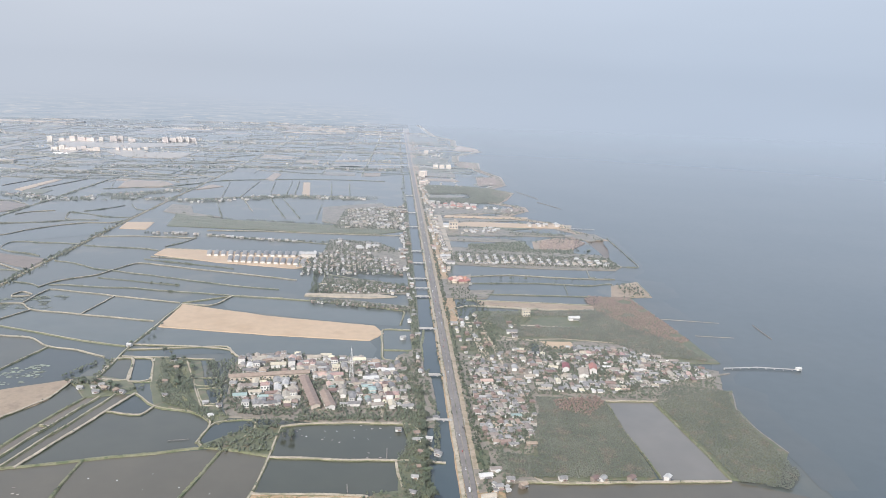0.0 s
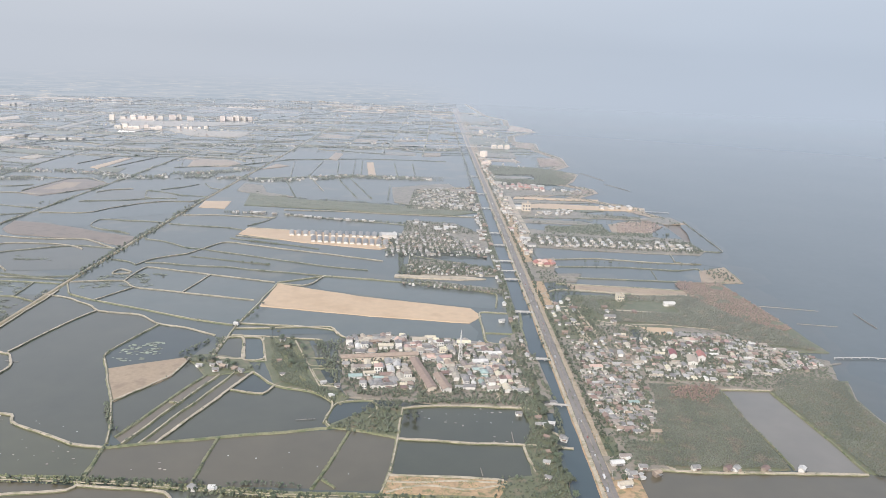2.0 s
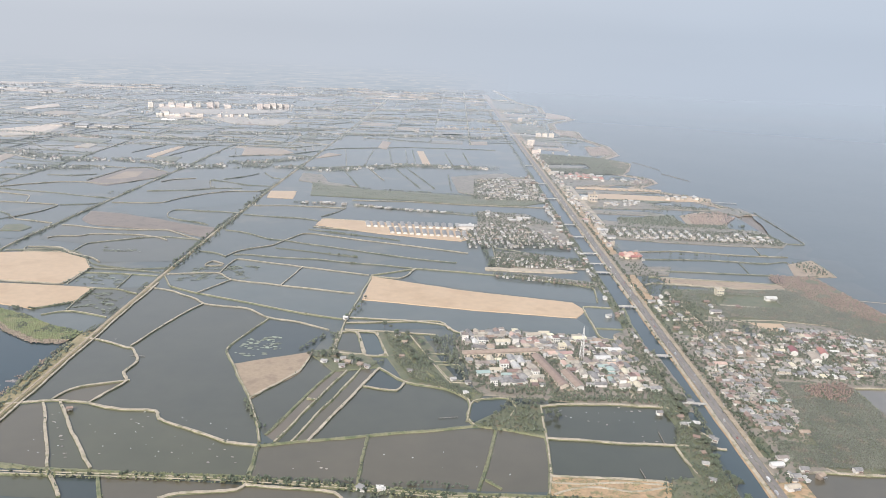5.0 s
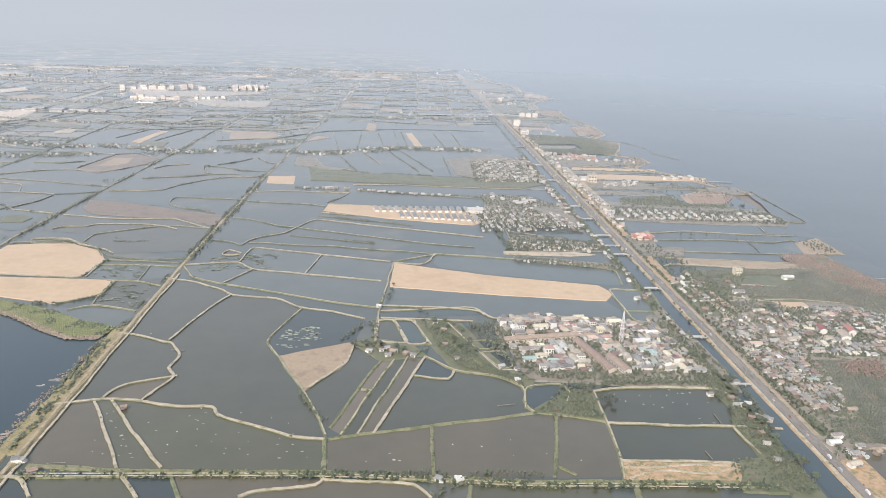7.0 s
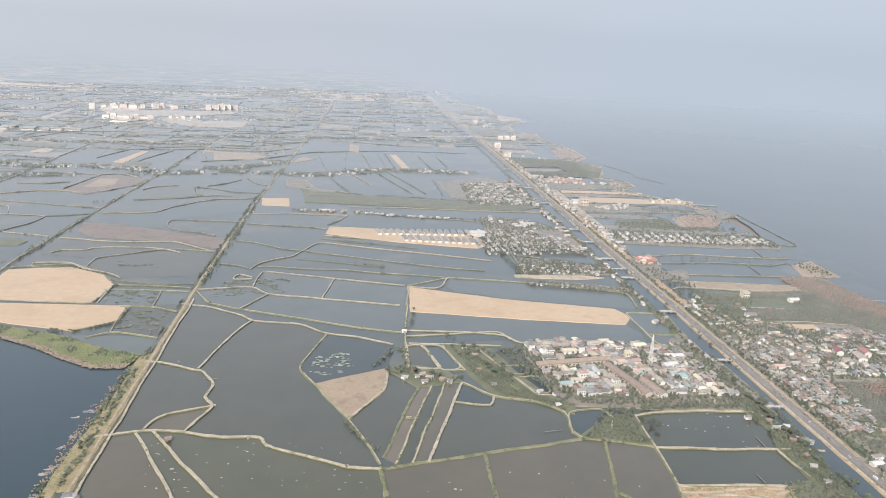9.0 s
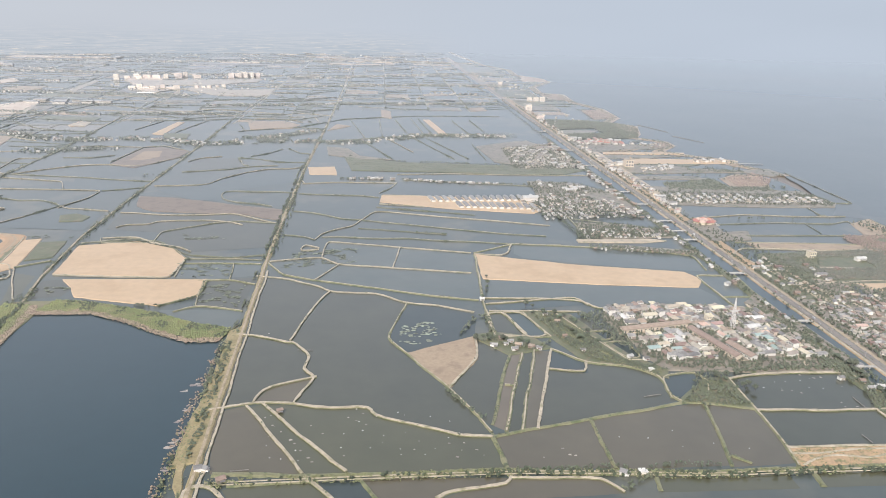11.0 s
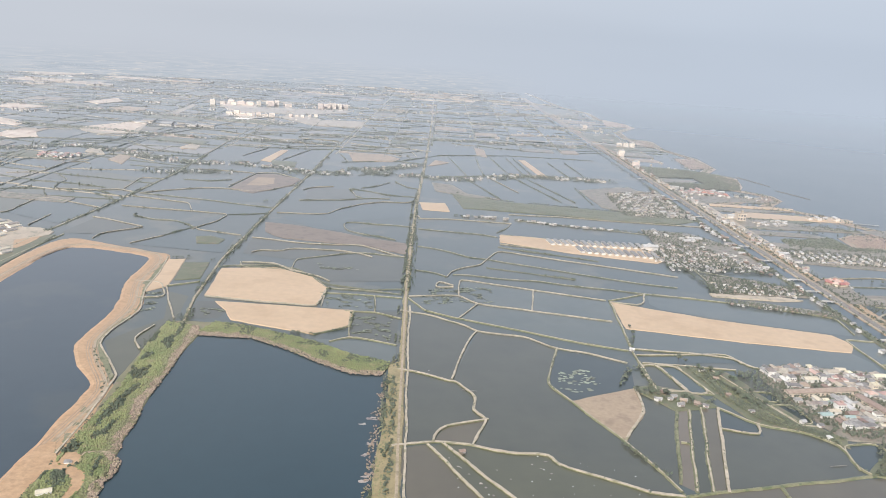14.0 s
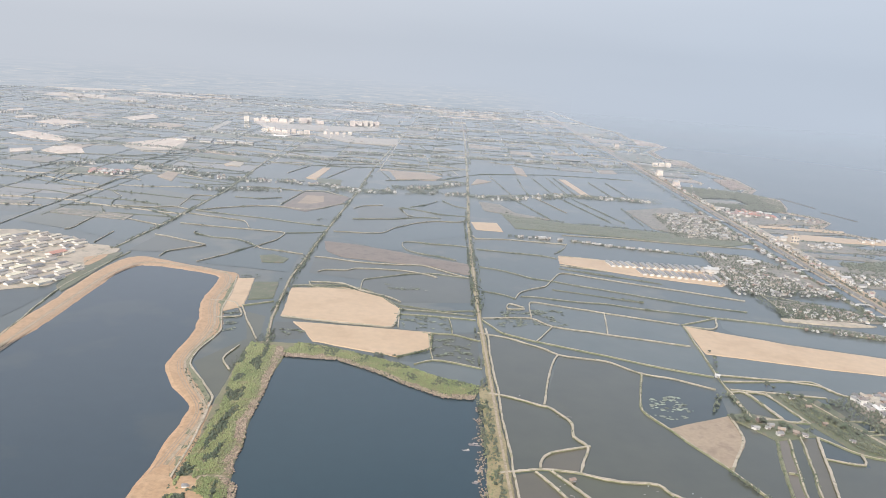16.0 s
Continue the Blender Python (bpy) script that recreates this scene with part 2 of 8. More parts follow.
LEAF = {
    "dark": material("dark foliage", (0.054, 0.076, 0.043), (0.096, 0.116, 0.066), 0.05, 0.8, 0.7, 0.5, "island", differ=0.35, haze_rough=0.65, veil=0.72),
    "tree": material("tree foliage", (0.056, 0.079, 0.042), (0.094, 0.114, 0.060), 0.2, 0.8, 0.7, 0.5, "object", differ=0.3, haze_rough=0.65),
    "mangrove": material("mangrove foliage", (0.098, 0.114, 0.083), (0.166, 0.175, 0.130), 0.03, 0.6, 0.7, 0.5, "island", third=(0.185, 0.16, 0.12), differ=0.3, haze_rough=0.65),
    "bright": material("bright green scrub", (0.150, 0.192, 0.062), (0.255, 0.272, 0.102), 0.04, 0.6, 0.7, 0.5, "island", third=(0.25, 0.24, 0.11), differ=0.22, haze_rough=0.65),
    "red": material("dead reddish mangrove", (0.215, 0.142, 0.112), (0.285, 0.20, 0.16), 0.04, 0.6, 0.8, 0.5, "island", differ=0.3, haze_rough=0.65),
    "reed": material("dry pinkish reeds", (0.27, 0.20, 0.145), (0.39, 0.30, 0.22), 0.06, 0.6, 0.8, 0.5, "island", third=(0.20, 0.19, 0.09), differ=0.35, haze_rough=0.65),
    "weed": material("grey-green pondweed", (0.15, 0.17, 0.11), (0.22, 0.235, 0.16), 0.1, 0.6, 0.6, 0.2, "island"),
    "tree_row": material("mixed bank foliage", (0.077, 0.101, 0.061), (0.141, 0.156, 0.098), 0.06, 0.7, 0.7, 0.5, "island", differ=0.35, haze_rough=0.65, veil=0.9),
    "reed_mat": material("grey-pink reed mat", (0.30, 0.26, 0.23), (0.42, 0.37, 0.33), 0.1, 0.6, 0.7, 0.2, "island"),
    "tuft": material("sunlit grass tufts", (0.165, 0.185, 0.075), (0.255, 0.255, 0.125), 0.06, 0.7, 0.7, 0.5, "island", differ=0.3, haze_rough=0.65),
    "lily": material("floating pondweed", (0.25, 0.28, 0.20), (0.33, 0.36, 0.28), 0.1, 0.6, 0.6, 0.2, "island"),
}
BARK = material("grey-brown bark", (0.13, 0.10, 0.07), (0.20, 0.16, 0.12), 0.5, 3.0)
ROOF = {
    "grey": material("grey metal sheet", (0.21, 0.205, 0.195), (0.34, 0.33, 0.315), 0.3, 1.5, 0.5, 0.1, "object", differ=0.32, veil=0.75),
    "white": material("white metal sheet", (0.47, 0.46, 0.44), (0.60, 0.59, 0.56), 0.3, 1.5, 0.5, 0.1, "object", differ=0.32, veil=0.75),
    "rust": material("rusty metal sheet", (0.27, 0.19, 0.15), (0.36, 0.28, 0.23), 0.3, 1.5, 0.7, 0.1, "object", differ=0.32, veil=0.75),
    "cream": material("cream tiles", (0.52, 0.46, 0.35), (0.62, 0.56, 0.44), 0.3, 1.5, 0.6, 0.1, "object", differ=0.32, veil=0.75),
    "red": material("red tiles", (0.38, 0.165, 0.135), (0.47, 0.22, 0.18), 0.3, 1.5, 0.6, 0.1, "object", differ=0.32, veil=0.75),
    "teal": material("teal metal sheet", (0.27, 0.36, 0.335), (0.35, 0.43, 0.40), 0.3, 1.5, 0.5, 0.1, "object", differ=0.32, veil=0.75),
    "brown": material("brown tiles", (0.25, 0.182, 0.15), (0.33, 0.25, 0.205), 0.3, 1.5, 0.7, 0.1, "object", differ=0.32, veil=0.75),
    "tan": material("weathered tan sheet", (0.29, 0.255, 0.215), (0.42, 0.375, 0.32), 0.3, 1.5, 0.6, 0.1, "object", differ=0.25, veil=0.75),
    "pink": material("faded pink tiles", (0.47, 0.32, 0.27), (0.54, 0.39, 0.34), 0.3, 1.5, 0.6, 0.1, "object", differ=0.32, veil=0.75),
}
WALL = {
    "white": material("whitewashed wall", (0.68, 0.66, 0.61), (0.78, 0.76, 0.72), 0.3, 1.5, 0.8, 0.1, "object", differ=0.1, veil=0.5),
    "flats": material("sunlit white concrete", (0.80, 0.71, 0.62), (0.88, 0.80, 0.72), 0.3, 1.5, 0.8, 0.1, "object", differ=0.1, veil=0.3),
    "wood": material("weathered timber wall", (0.24, 0.20, 0.16), (0.34, 0.29, 0.24), 0.3, 1.5, 0.8, 0.1, "object", differ=0.1, veil=0.5),
    "cream": material("cream plaster", (0.60, 0.52, 0.42), (0.70, 0.62, 0.52), 0.3, 1.5, 0.8, 0.1, "object", differ=0.1, veil=0.5),
    "pink": material("pink plaster", (0.66, 0.38, 0.33), (0.72, 0.45, 0.40), 0.3, 1.5, 0.8, 0.1, "object", differ=0.1, veil=0.5),
}
GLASS = material("dark window glass", (0.035, 0.045, 0.055), (0.06, 0.07, 0.08), 0.3, 1.0, 0.1, 0.0, spec=0.5)
PAINT = {n: material("car paint, " + n, c, c, 1.0, 3.0, 0.3, 0.0, spec=0.5) for n, c in (("white", (0.75, 0.75, 0.75)), ("silver", (0.45, 0.46, 0.48)), ("dark", (0.04, 0.04, 0.05)), ("red", (0.35, 0.04, 0.03)))}
RUBBER = material("black tyre", (0.02, 0.02, 0.02), (0.03, 0.03, 0.03), 1.0, 3.0)
STEEL = material("galvanised steel", (0.70, 0.68, 0.66), (0.80, 0.78, 0.75), 0.5, 3.0, 0.5, 0.0, metal=0.0)


# ---------------------------------------------------------------- builders
def mesh_of(name, verts, faces, mat, smooth=False):
    me = bpy.data.meshes.new(name)
    me.from_pydata([tuple(v) for v in verts], [], [tuple(f) for f in faces])
    for one in (mat if isinstance(mat, (list, tuple)) else [mat]):
        me.materials.append(one)
    if smooth:
        me.shade_smooth()
    me.update()
    return me


def part(name, bm, mat, parent=None, label=""):
    me = bpy.data.meshes.new(name)
    bm.to_mesh(me)
    bm.free()
    me.materials.append(mat)
    ob = new(name, me)
    if parent:
        ob.parent = parent
    return tagged(ob, label)


def box(bm, x, y, z, sx, sy, sz, taper=1.0, turn=0.0):
    """A box standing at height z on (x, y); its top is narrower by taper."""
    c, s = math.cos(turn), math.sin(turn)
    ring = [(-1, -1), (1, -1), (1, 1), (-1, 1)]
    vs = []
    for k, zz in ((1.0, z), (taper, z + sz)):
        for a, b in ring:
            px, py = a * sx / 2 * k, b * sy / 2 * k
            vs.append(bm.verts.new((x + c * px - s * py, y + s * px + c * py, zz)))
    bm.faces.new(vs[3::-1])
    bm.faces.new(vs[4:])
    for i in range(4):
        j = (i + 1) % 4
        bm.faces.new((vs[i], vs[j], vs[4 + j], vs[4 + i]))


def thing(name, x, y, z, label, category, group="", turn=0.0):
    root = new(name)
    root.matrix_world = pose(x, y, z, 0, 0, turn)
    root.empty_display_size = 0.5
    return tagged(root, label, category, group)


def resampled(line, step, closed=False):
    pts = [Vector(p) for p in line]
    if closed:
        pts = pts + [pts[0]]
    out = []
    for a, b in zip(pts, pts[1:]):
        n = max(1, int((b - a).length / step))
        out += [a.lerp(b, i / n) for i in range(n)]
    return out if closed else out + [pts[-1]]


def wavy(p, size, scale):
    q = Vector((p.x * scale, p.y * scale, 7.3))
    return Vector((noise.noise(q), noise.noise(q + Vector((31, 17, 5))))) * size


def eased(line, cut=9.0):
    """Rounds the bends of a line, so that banks run in curves."""
    pts = [Vector(p) for p in line]
    out = [pts[0]]
    for a, b, c in zip(pts, pts[1:], pts[2:]):
        p, q = (b + (o - b) * min(0.42, cut / max((o - b).length, 0.1)) for o in (a, c))
        out += [p, p * 0.25 + b * 0.5 + q * 0.25, q]
    return [(p.x, p.y) for p in out + [pts[-1]]]


def beside(line, off, step=6.0):
    """The line that runs off metres to the left of a rounded line."""
    pts = resampled(eased(line, 25), step)
    out = []
    for i, p in enumerate(pts):
        d = (pts[min(i + 1, len(pts) - 1)] - pts[max(i - 1, 0)]).normalized()
        out.append((p.x - d.y * off, p.y + d.x * off))
    return out


def ribbon(line, half_top, half_foot, top, foot, step=5.0, wander=1.0, uneven=0.0):
    """Vertices and faces of a bank along a line: foot, top edge, top edge, foot."""
    pts = [p + wavy(p, wander, 0.03) for p in resampled(line, step)]
    verts, faces = [], []
    for i, p in enumerate(pts):
        d = pts[min(i + 1, len(pts) - 1)] - pts[max(i - 1, 0)]
        if d.length < 1e-6:
            d = Vector((1, 0))
        n = Vector((-d.y, d.x)).normalized()
        k = [1 + 0.35 * noise.noise(Vector((p.x * 0.11, p.y * 0.11, s * 9.1))) for s in (1, 2)]
        u = [1 + uneven * (noise.noise(Vector((p.x * 0.21, p.y * 0.21, s * 5.7))) + 0.5 * noise.noise(Vector((p.x * 0.05, p.y * 0.05, s * 3.1)))) for s in (1, 2)]
        for off, z, kk in ((-half_foot, foot, k[0] * u[0]), (-half_top, top, u[0]), (half_top, top, u[1]), (half_foot, foot, k[1] * u[1])):
            q = p + n * off * kk
            verts.append((q.x, q.y, z + (0.15 * noise.noise(Vector((q.x * 0.2, q.y * 0.2, 3))) if z == top else 0)))
    for i in range(len(pts) - 1):
        for j in range(3):
            a = 4 * i + j
            faces.append((a, a + 1, a + 5, a + 4))
    last = 4 * (len(pts) - 1)
    faces += [(3, 2, 1, 0), (last, last + 1, last + 2, last + 3)]
    return verts, faces


DIKE_LINES = []
STYLE = {"pale": (0.52, PATHTOP, BANK), "mixed": (0.24, PATHTOP, BANK), "green": (0.0, BANK, BANK), "stone": (0.0, STONE, STONE)}
STYLE_LABEL = {"pale": "low earth dike with a pale dusty path between ponds", "mixed": "grassy earth dike with a worn path between ponds",
               "green": "green overgrown earth bank between fish ponds", "stone": "low rubble stone breakwater standing in shallow sea"}


def dike(style, width, line):
    path, top_mat, side_mat = STYLE[style]
    width *= 0.56 if line[0][1] < 800 else 0.44 if line[0][1] < 960 else 0.31
    line = eased(line)
    step = 3.0 if line[0][1] < 1000 else 6.0
    verts, faces = ribbon(line, width * 0.4, width * (0.66 if style == "pale" else 0.8), 0.9, -0.8, step, 1.4, 0.5)
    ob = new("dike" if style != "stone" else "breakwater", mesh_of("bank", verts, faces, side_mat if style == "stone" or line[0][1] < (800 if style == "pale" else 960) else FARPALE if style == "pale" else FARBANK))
    tagged(ob, STYLE_LABEL[style], "dike" if style != "stone" else "breakwater", kind="structure")
    if path:
        verts, faces = ribbon(line, width * path, width * path + 0.12, 1.08, 0.6, step, 1.4, 0.55)
        p = new("path", mesh_of("path", verts, faces, top_mat))
        p.parent = ob
    DIKE_LINES.append((style, width, line))
    return ob


def outline(poly, step, size, closed=True):
    return [p + wavy(p, size, 0.05) + wavy(p, size * 0.5, 0.2) for p in resampled(poly, step, closed)]


def rounded(poly, times=2):
    """Cuts the corners of an outline so that it runs in curves."""
    for _ in range(times):
        poly = [(a[0] + (b[0] - a[0]) * k, a[1] + (b[1] - a[1]) * k) for a, b in zip(poly, poly[1:] + poly[:1]) for k in (0.25, 0.75)]
    return poly


def slab(name, mat, poly, top, foot=-1.2, slope=1.5, size=1.2, step=6.0):
    """A sheet of ground with an uneven edge and sloping sides."""
    pts = outline(poly, step, size)
    area = sum(a.x * b.y - b.x * a.y for a, b in zip(pts, pts[1:] + pts[:1]))
    if area < 0:
        pts.reverse()
    bm = bmesh.new()
    upper = [bm.verts.new((p.x, p.y, top)) for p in pts]
    n = len(pts)
    lower = []
    for i, p in enumerate(pts):
        d = (pts[(i + 1) % n] - pts[i - 1])
        o = Vector((d.y, -d.x)).normalized() * slope if d.length else Vector((0, 0))
        lower.append(bm.verts.new((p.x + o.x, p.y + o.y, foot)))
    for i in range(n):
        j = (i + 1) % n
        bm.faces.new((upper[i], lower[i], lower[j], upper[j]))
    edges = [bm.edges.get((upper[i], upper[(i + 1) % n])) for i in range(n)]
    bmesh.ops.triangle_fill(bm, use_beauty=True, use_dissolve=False, edges=edges, normal=(0, 0, 1))
    for f in bm.faces:
        if f.normal.z < 0:
            f.normal_flip()
    return part(name, bm, mat)


LAND_LABEL = {"ochre": "bare ochre sand bank along a dug lake", "sand": "flat field of bare pale sand beside ponds", "mud": "drained pond bed of dried brown mud", "soil": "trodden earth under a crowded village",
              "grass": "rough grassy ground beside water", "clearing": "pale cleared ground on the far plain", "umber": "drained pond bed of dark reddish mud", "drygrass": "dry yellow grass beside a levee road", "scrubland": "weedy overgrown bank of a lake", "scrub": "sandy waste ground with patches of scrub", "pale": "pale dusty yard of an industrial estate"}
LAND_Z = {"ochre": 0.7, "sand": 0.55, "mud": 0.35, "soil": 0.75, "grass": 0.65, "scrub": 0.6, "scrubland": 0.6, "drygrass": 0.6, "umber": 0.3, "clearing": 0.8, "pale": 0.8}


LAID = [0]


def land(name, mat, poly):
    LAID[0] += 1
    if name == "lake_bank":
        poly = rounded(poly)
    return tagged(slab(name, SOIL[mat], poly, LAND_Z[mat] + 0.006 * LAID[0], slope=5.0 if name == "lake_bank" else 1.5, foot=-0.5 if name == "lake_bank" else -1.2, size=2.0 if name == "lake_bank" else 1.2), LAND_LABEL[mat], name.replace("_", " "), kind="structure")


def pond(number, tint, poly):
    if sum(a[0] * b[1] - b[0] * a[1] for a, b in zip(poly, poly[1:] + poly[:1])) < 0:
        poly = poly[::-1]
    pts = outline(poly, 12.0, 0.6)
    ways = [(pts[(i + 1) % len(pts)] - pts[i - 1]).normalized() for i in range(len(pts))]
    pts = [p + Vector((d.y, -d.x)) * 1.3 for p, d in zip(pts, ways)]        # the water reaches under the dikes
    bm = bmesh.new()
    vs = [bm.verts.new((p.x, p.y, -0.23 + 0.0012 * number)) for p in pts]
    n = len(vs)
    edges = [bm.edges.new((vs[i], vs[(i + 1) % n])) for i in range(n)]
    bmesh.ops.triangle_fill(bm, use_beauty=True, use_dissolve=False, edges=edges, normal=(0, 0, 1))
    for f in bm.faces:
        if f.normal.z < 0:
            f.normal_flip()
    ob = part("pond_%d" % number, bm, WATER[tint])
    return tagged(ob, "still %s-tinted water of a diked fish pond" % ("green" if tint == "green" else "brown" if tint in ("brown", "dark") else "grey"), "pond", "fish ponds", "structure")


def inside(poly, x, y):
    hit = False
    for (ax, ay), (bx, by) in zip(poly, poly[1:] + poly[:1]):
        if (ay > y) != (by > y) and x < (bx - ax) * (y - ay) / (by - ay) + ax:
            hit = not hit
    return hit


def spread(poly, spacing, rng, loose=0.45):
    """Jittered grid points inside an outline."""
    xs, ys = [p[0] for p in poly], [p[1] for p in poly]
    out = []
    y = min(ys)
    while y < max(ys):
        x = min(xs)
        while x < max(xs):
            px, py = x + rng.uniform(-loose, loose) * spacing, y + rng.uniform(-loose, loose) * spacing
            if inside(poly, px, py):
                out.append((px, py))
            x += spacing
        y += spacing
    return out


def along(line, spacing, rng, side=0.0):
    """Points along a line at uneven steps, off it by up to side."""
    out = []
    for a, b in zip(line, line[1:]):
        a, b = Vector(a), Vector(b)
        long = (b - a).length
        for k in range(max(1, int(long / spacing))):
            p = a.lerp(b, rng.random())
            p += Vector((rng.uniform(-1, 1), rng.uniform(-1, 1))) * side
            out.append((p.x, p.y))
    return out


_bm = bmesh.new()
bmesh.ops.create_icosphere(_bm, subdivisions=1, radius=1.0)
ROUND_V = np.array([v.co[:] for v in _bm.verts])
_bm.verts.index_update()
ROUND_F = np.array([[v.index for v in f.verts] for f in _bm.faces])
_bm.free()


OCT_V = np.array([(1, 0, 0), (-1, 0, 0), (0, 1, 0), (0, -1, 0), (0, 0, 1), (0, 0, -1)], float)
OCT_F = np.array([(0, 2, 4), (2, 1, 4), (1, 3, 4), (3, 0, 4), (2, 0, 5), (1, 2, 5), (3, 1, 5), (0, 3, 5)])


def clump_mesh(name, centres, radii, mat, rng, flat=0.8, fine=False):
    """Many small uneven leaf clumps in one mesh."""
    n = len(centres)
    ICO_V, ICO_F = (OCT_V, OCT_F) if fine else (ROUND_V, ROUND_F)
    c, r = np.asarray(centres, float), np.asarray(radii, float)
    jit = rng.uniform(0.62, 1.3, (n, len(ICO_V), 1))
    v = ICO_V[None] * jit * r[:, None, None] * np.array([1, 1, flat])
    a = rng.uniform(0, 6.283, n)
    ca, sa_ = np.cos(a)[:, None], np.sin(a)[:, None]
    v = np.stack([v[..., 0] * ca - v[..., 1] * sa_, v[..., 0] * sa_ + v[..., 1] * ca, v[..., 2]], -1) + c[:, None]
    f = ICO_F[None] + (np.arange(n) * len(ICO_V))[:, None, None]
    me = bpy.data.meshes.new(name)
    v, f = v.reshape(-1, 3), f.reshape(-1, 3)
    me.vertices.add(len(v))
    me.vertices.foreach_set("co", v.ravel())
    me.loops.add(f.size)
    me.loops.foreach_set("vertex_index", f.ravel().astype(np.int32))
    me.polygons.add(len(f))
    me.polygons.foreach_set("loop_start", (np.arange(len(f)) * 3).astype(np.int32))
    me.materials.append(mat)
    me.update(calc_edges=True)
    me.validate()
    return me


def thicket(name, points, mat, label, category, seed, low=1.2, high=2.6, base=0.5, each=5, tall=1.0, fine=False):
    """Bushes or small trees that nobody could count, each a heap of leaf clumps."""
    rng = np.random.default_rng(seed)
    cs, rs = [], []
    for x, y in points:
        s = rng.uniform(low, high)
        for k in range(each):
            a, d = rng.uniform(0, 6.28), rng.uniform(0.1, 0.75) * s
            cs.append((x + d * math.cos(a), y + d * math.sin(a), base + s * tall * rng.uniform(0.25, 1.05) * (1 - 0.35 * d / s)))
            rs.append(s * rng.uniform(0.32, 0.58))
    ob = new(name, clump_mesh(name, cs, rs, mat, rng, 1.1 if fine else 0.8, fine))
    return tagged(ob, label, category, kind="stuff")


# ---------------------------------------------------------------- ground and water
bm = bmesh.new()
vs = [bm.verts.new(p) for p in ((-9000, -3000, -2.0), (9000, -3000, -2.0), (9000, 9000, -2.0), (-9000, 9000, -2.0))]
bm.faces.new(vs)
tagged(part("ground", bm, MUD), "wide flat muddy plain reaching the horizon", "ground", kind="structure")
bm = bmesh.new()
vs = [bm.verts.new(p) for p in ((-9000, -3000, -0.25), (300, -3000, -0.25), (300, 1500, -0.25), (300, 9000, -0.25), (-9000, 9000, -0.25))]
bm.faces.new(vs)
tagged(part("water_plain", bm, WATER["plain"]), "shallow grey water flooding a wide plain of ponds", "water", kind="structure")
COAST = [(262, -3000), (259, 473), (257, 529), (250, 565), (253, 615), (264, 646), (256, 674), (272, 706), (283, 735), (273, 863), (262, 965), (299, 979), (300, 1061), (262, 1082),
         (292, 1123), (297, 1153), (319, 1266), (338, 1362), (326, 1409), (290, 1466), (298, 1515), (232, 1560), (184, 1608), (243, 1677), (238, 1736), (184, 1786), (211, 1835), (253, 1966), (198, 2031), (252, 2124), (265, 2313),
         (222, 2486), (236, 2711), (168, 2741), (183, 2949), (306, 3188), (218, 3476), (237, 3778), (150, 4071), (90, 5200), (60, 9000)]


def coast_at(y):
    """How far out the land reaches at y."""
    return float(np.interp(y, [p[1] for p in COAST[-23:]], [p[0] for p in COAST[-23:]]))


bm = bmesh.new()
pts = [Vector(p) for p in COAST[:1]] + [p + wavy(p, 5, 0.02) for p in resampled(COAST[1:-1], 14)] + [Vector(COAST[-1])]
vs = [bm.verts.new((p.x, p.y, -0.16)) for p in pts] + [bm.verts.new((9000, 9000, -0.16)), bm.verts.new((9000, -3000, -0.16))]
edges = [bm.edges.new((vs[i], vs[(i + 1) % len(vs)])) for i in range(len(vs))]
bmesh.ops.triangle_fill(bm, use_beauty=True, use_dissolve=False, edges=edges, normal=(0, 0, 1))
for f in bm.faces:
    if f.normal.z < 0:
        f.normal_flip()
tagged(part("sea", bm, WATER["sea"]), "calm pale silty sea off a low muddy coast", "sea", kind="structure")


inner = [p for p in pts if 300 < p.y < 4600]
verts, faces = [], []
for k, p in enumerate(inner):
    far = 34 + 26 * noise.noise(Vector((p.y * 0.006, 0.3, 0))) + 8 * noise.noise(Vector((p.y * 0.05, 4.3, 0)))
    verts += [(p.x - 3, p.y, -0.13), (p.x + far, p.y, -0.13)]
    if k:
        faces.append((2 * k - 2, 2 * k - 1, 2 * k + 1, 2 * k))
tagged(new("shallows", mesh_of("shallows", verts, faces, WATER["shallow"])), "brownish silty shallows along the shore", "shallows", kind="structure")


def lake(name, poly, tint="lake"):
    pts = outline(rounded(poly), 8.0, 1.5)
    bm = bmesh.new()
    vs = [bm.verts.new((p.x, p.y, 0.0)) for p in pts]
    edges = [bm.edges.new((vs[i], vs[(i + 1) % len(vs)])) for i in range(len(vs))]
    bmesh.ops.triangle_fill(bm, use_beauty=True, use_dissolve=False, edges=edges, normal=(0, 0, 1))
    for f in bm.faces:
        if f.normal.z < 0:
            f.normal_flip()
    tagged(part(name, bm, WATER[tint]), "deep dark blue water filling a large excavated lake", "lake", kind="structure")


lake("lake_1", [(-1047, 370), (-1054, 703), (-1056, 906), (-1053, 1005), (-1005, 1009), (-915, 985), (-909, 955), (-909, 875), (-885, 800), (-883, 754), (-886, 697), (-863, 652), (-837, 624), (-830, 596), (-832, 511), (-829, 372)], "silt")
lake("lake_2", [(-792, 739), (-733, 737), (-699, 719), (-666, 693), (-627, 667), (-600, 668), (-586, 638), (-590, 553), (-592, 473), (-591, 374), (-778, 373), (-771, 466), (-779, 507), (-789, 590), (-794, 664)])

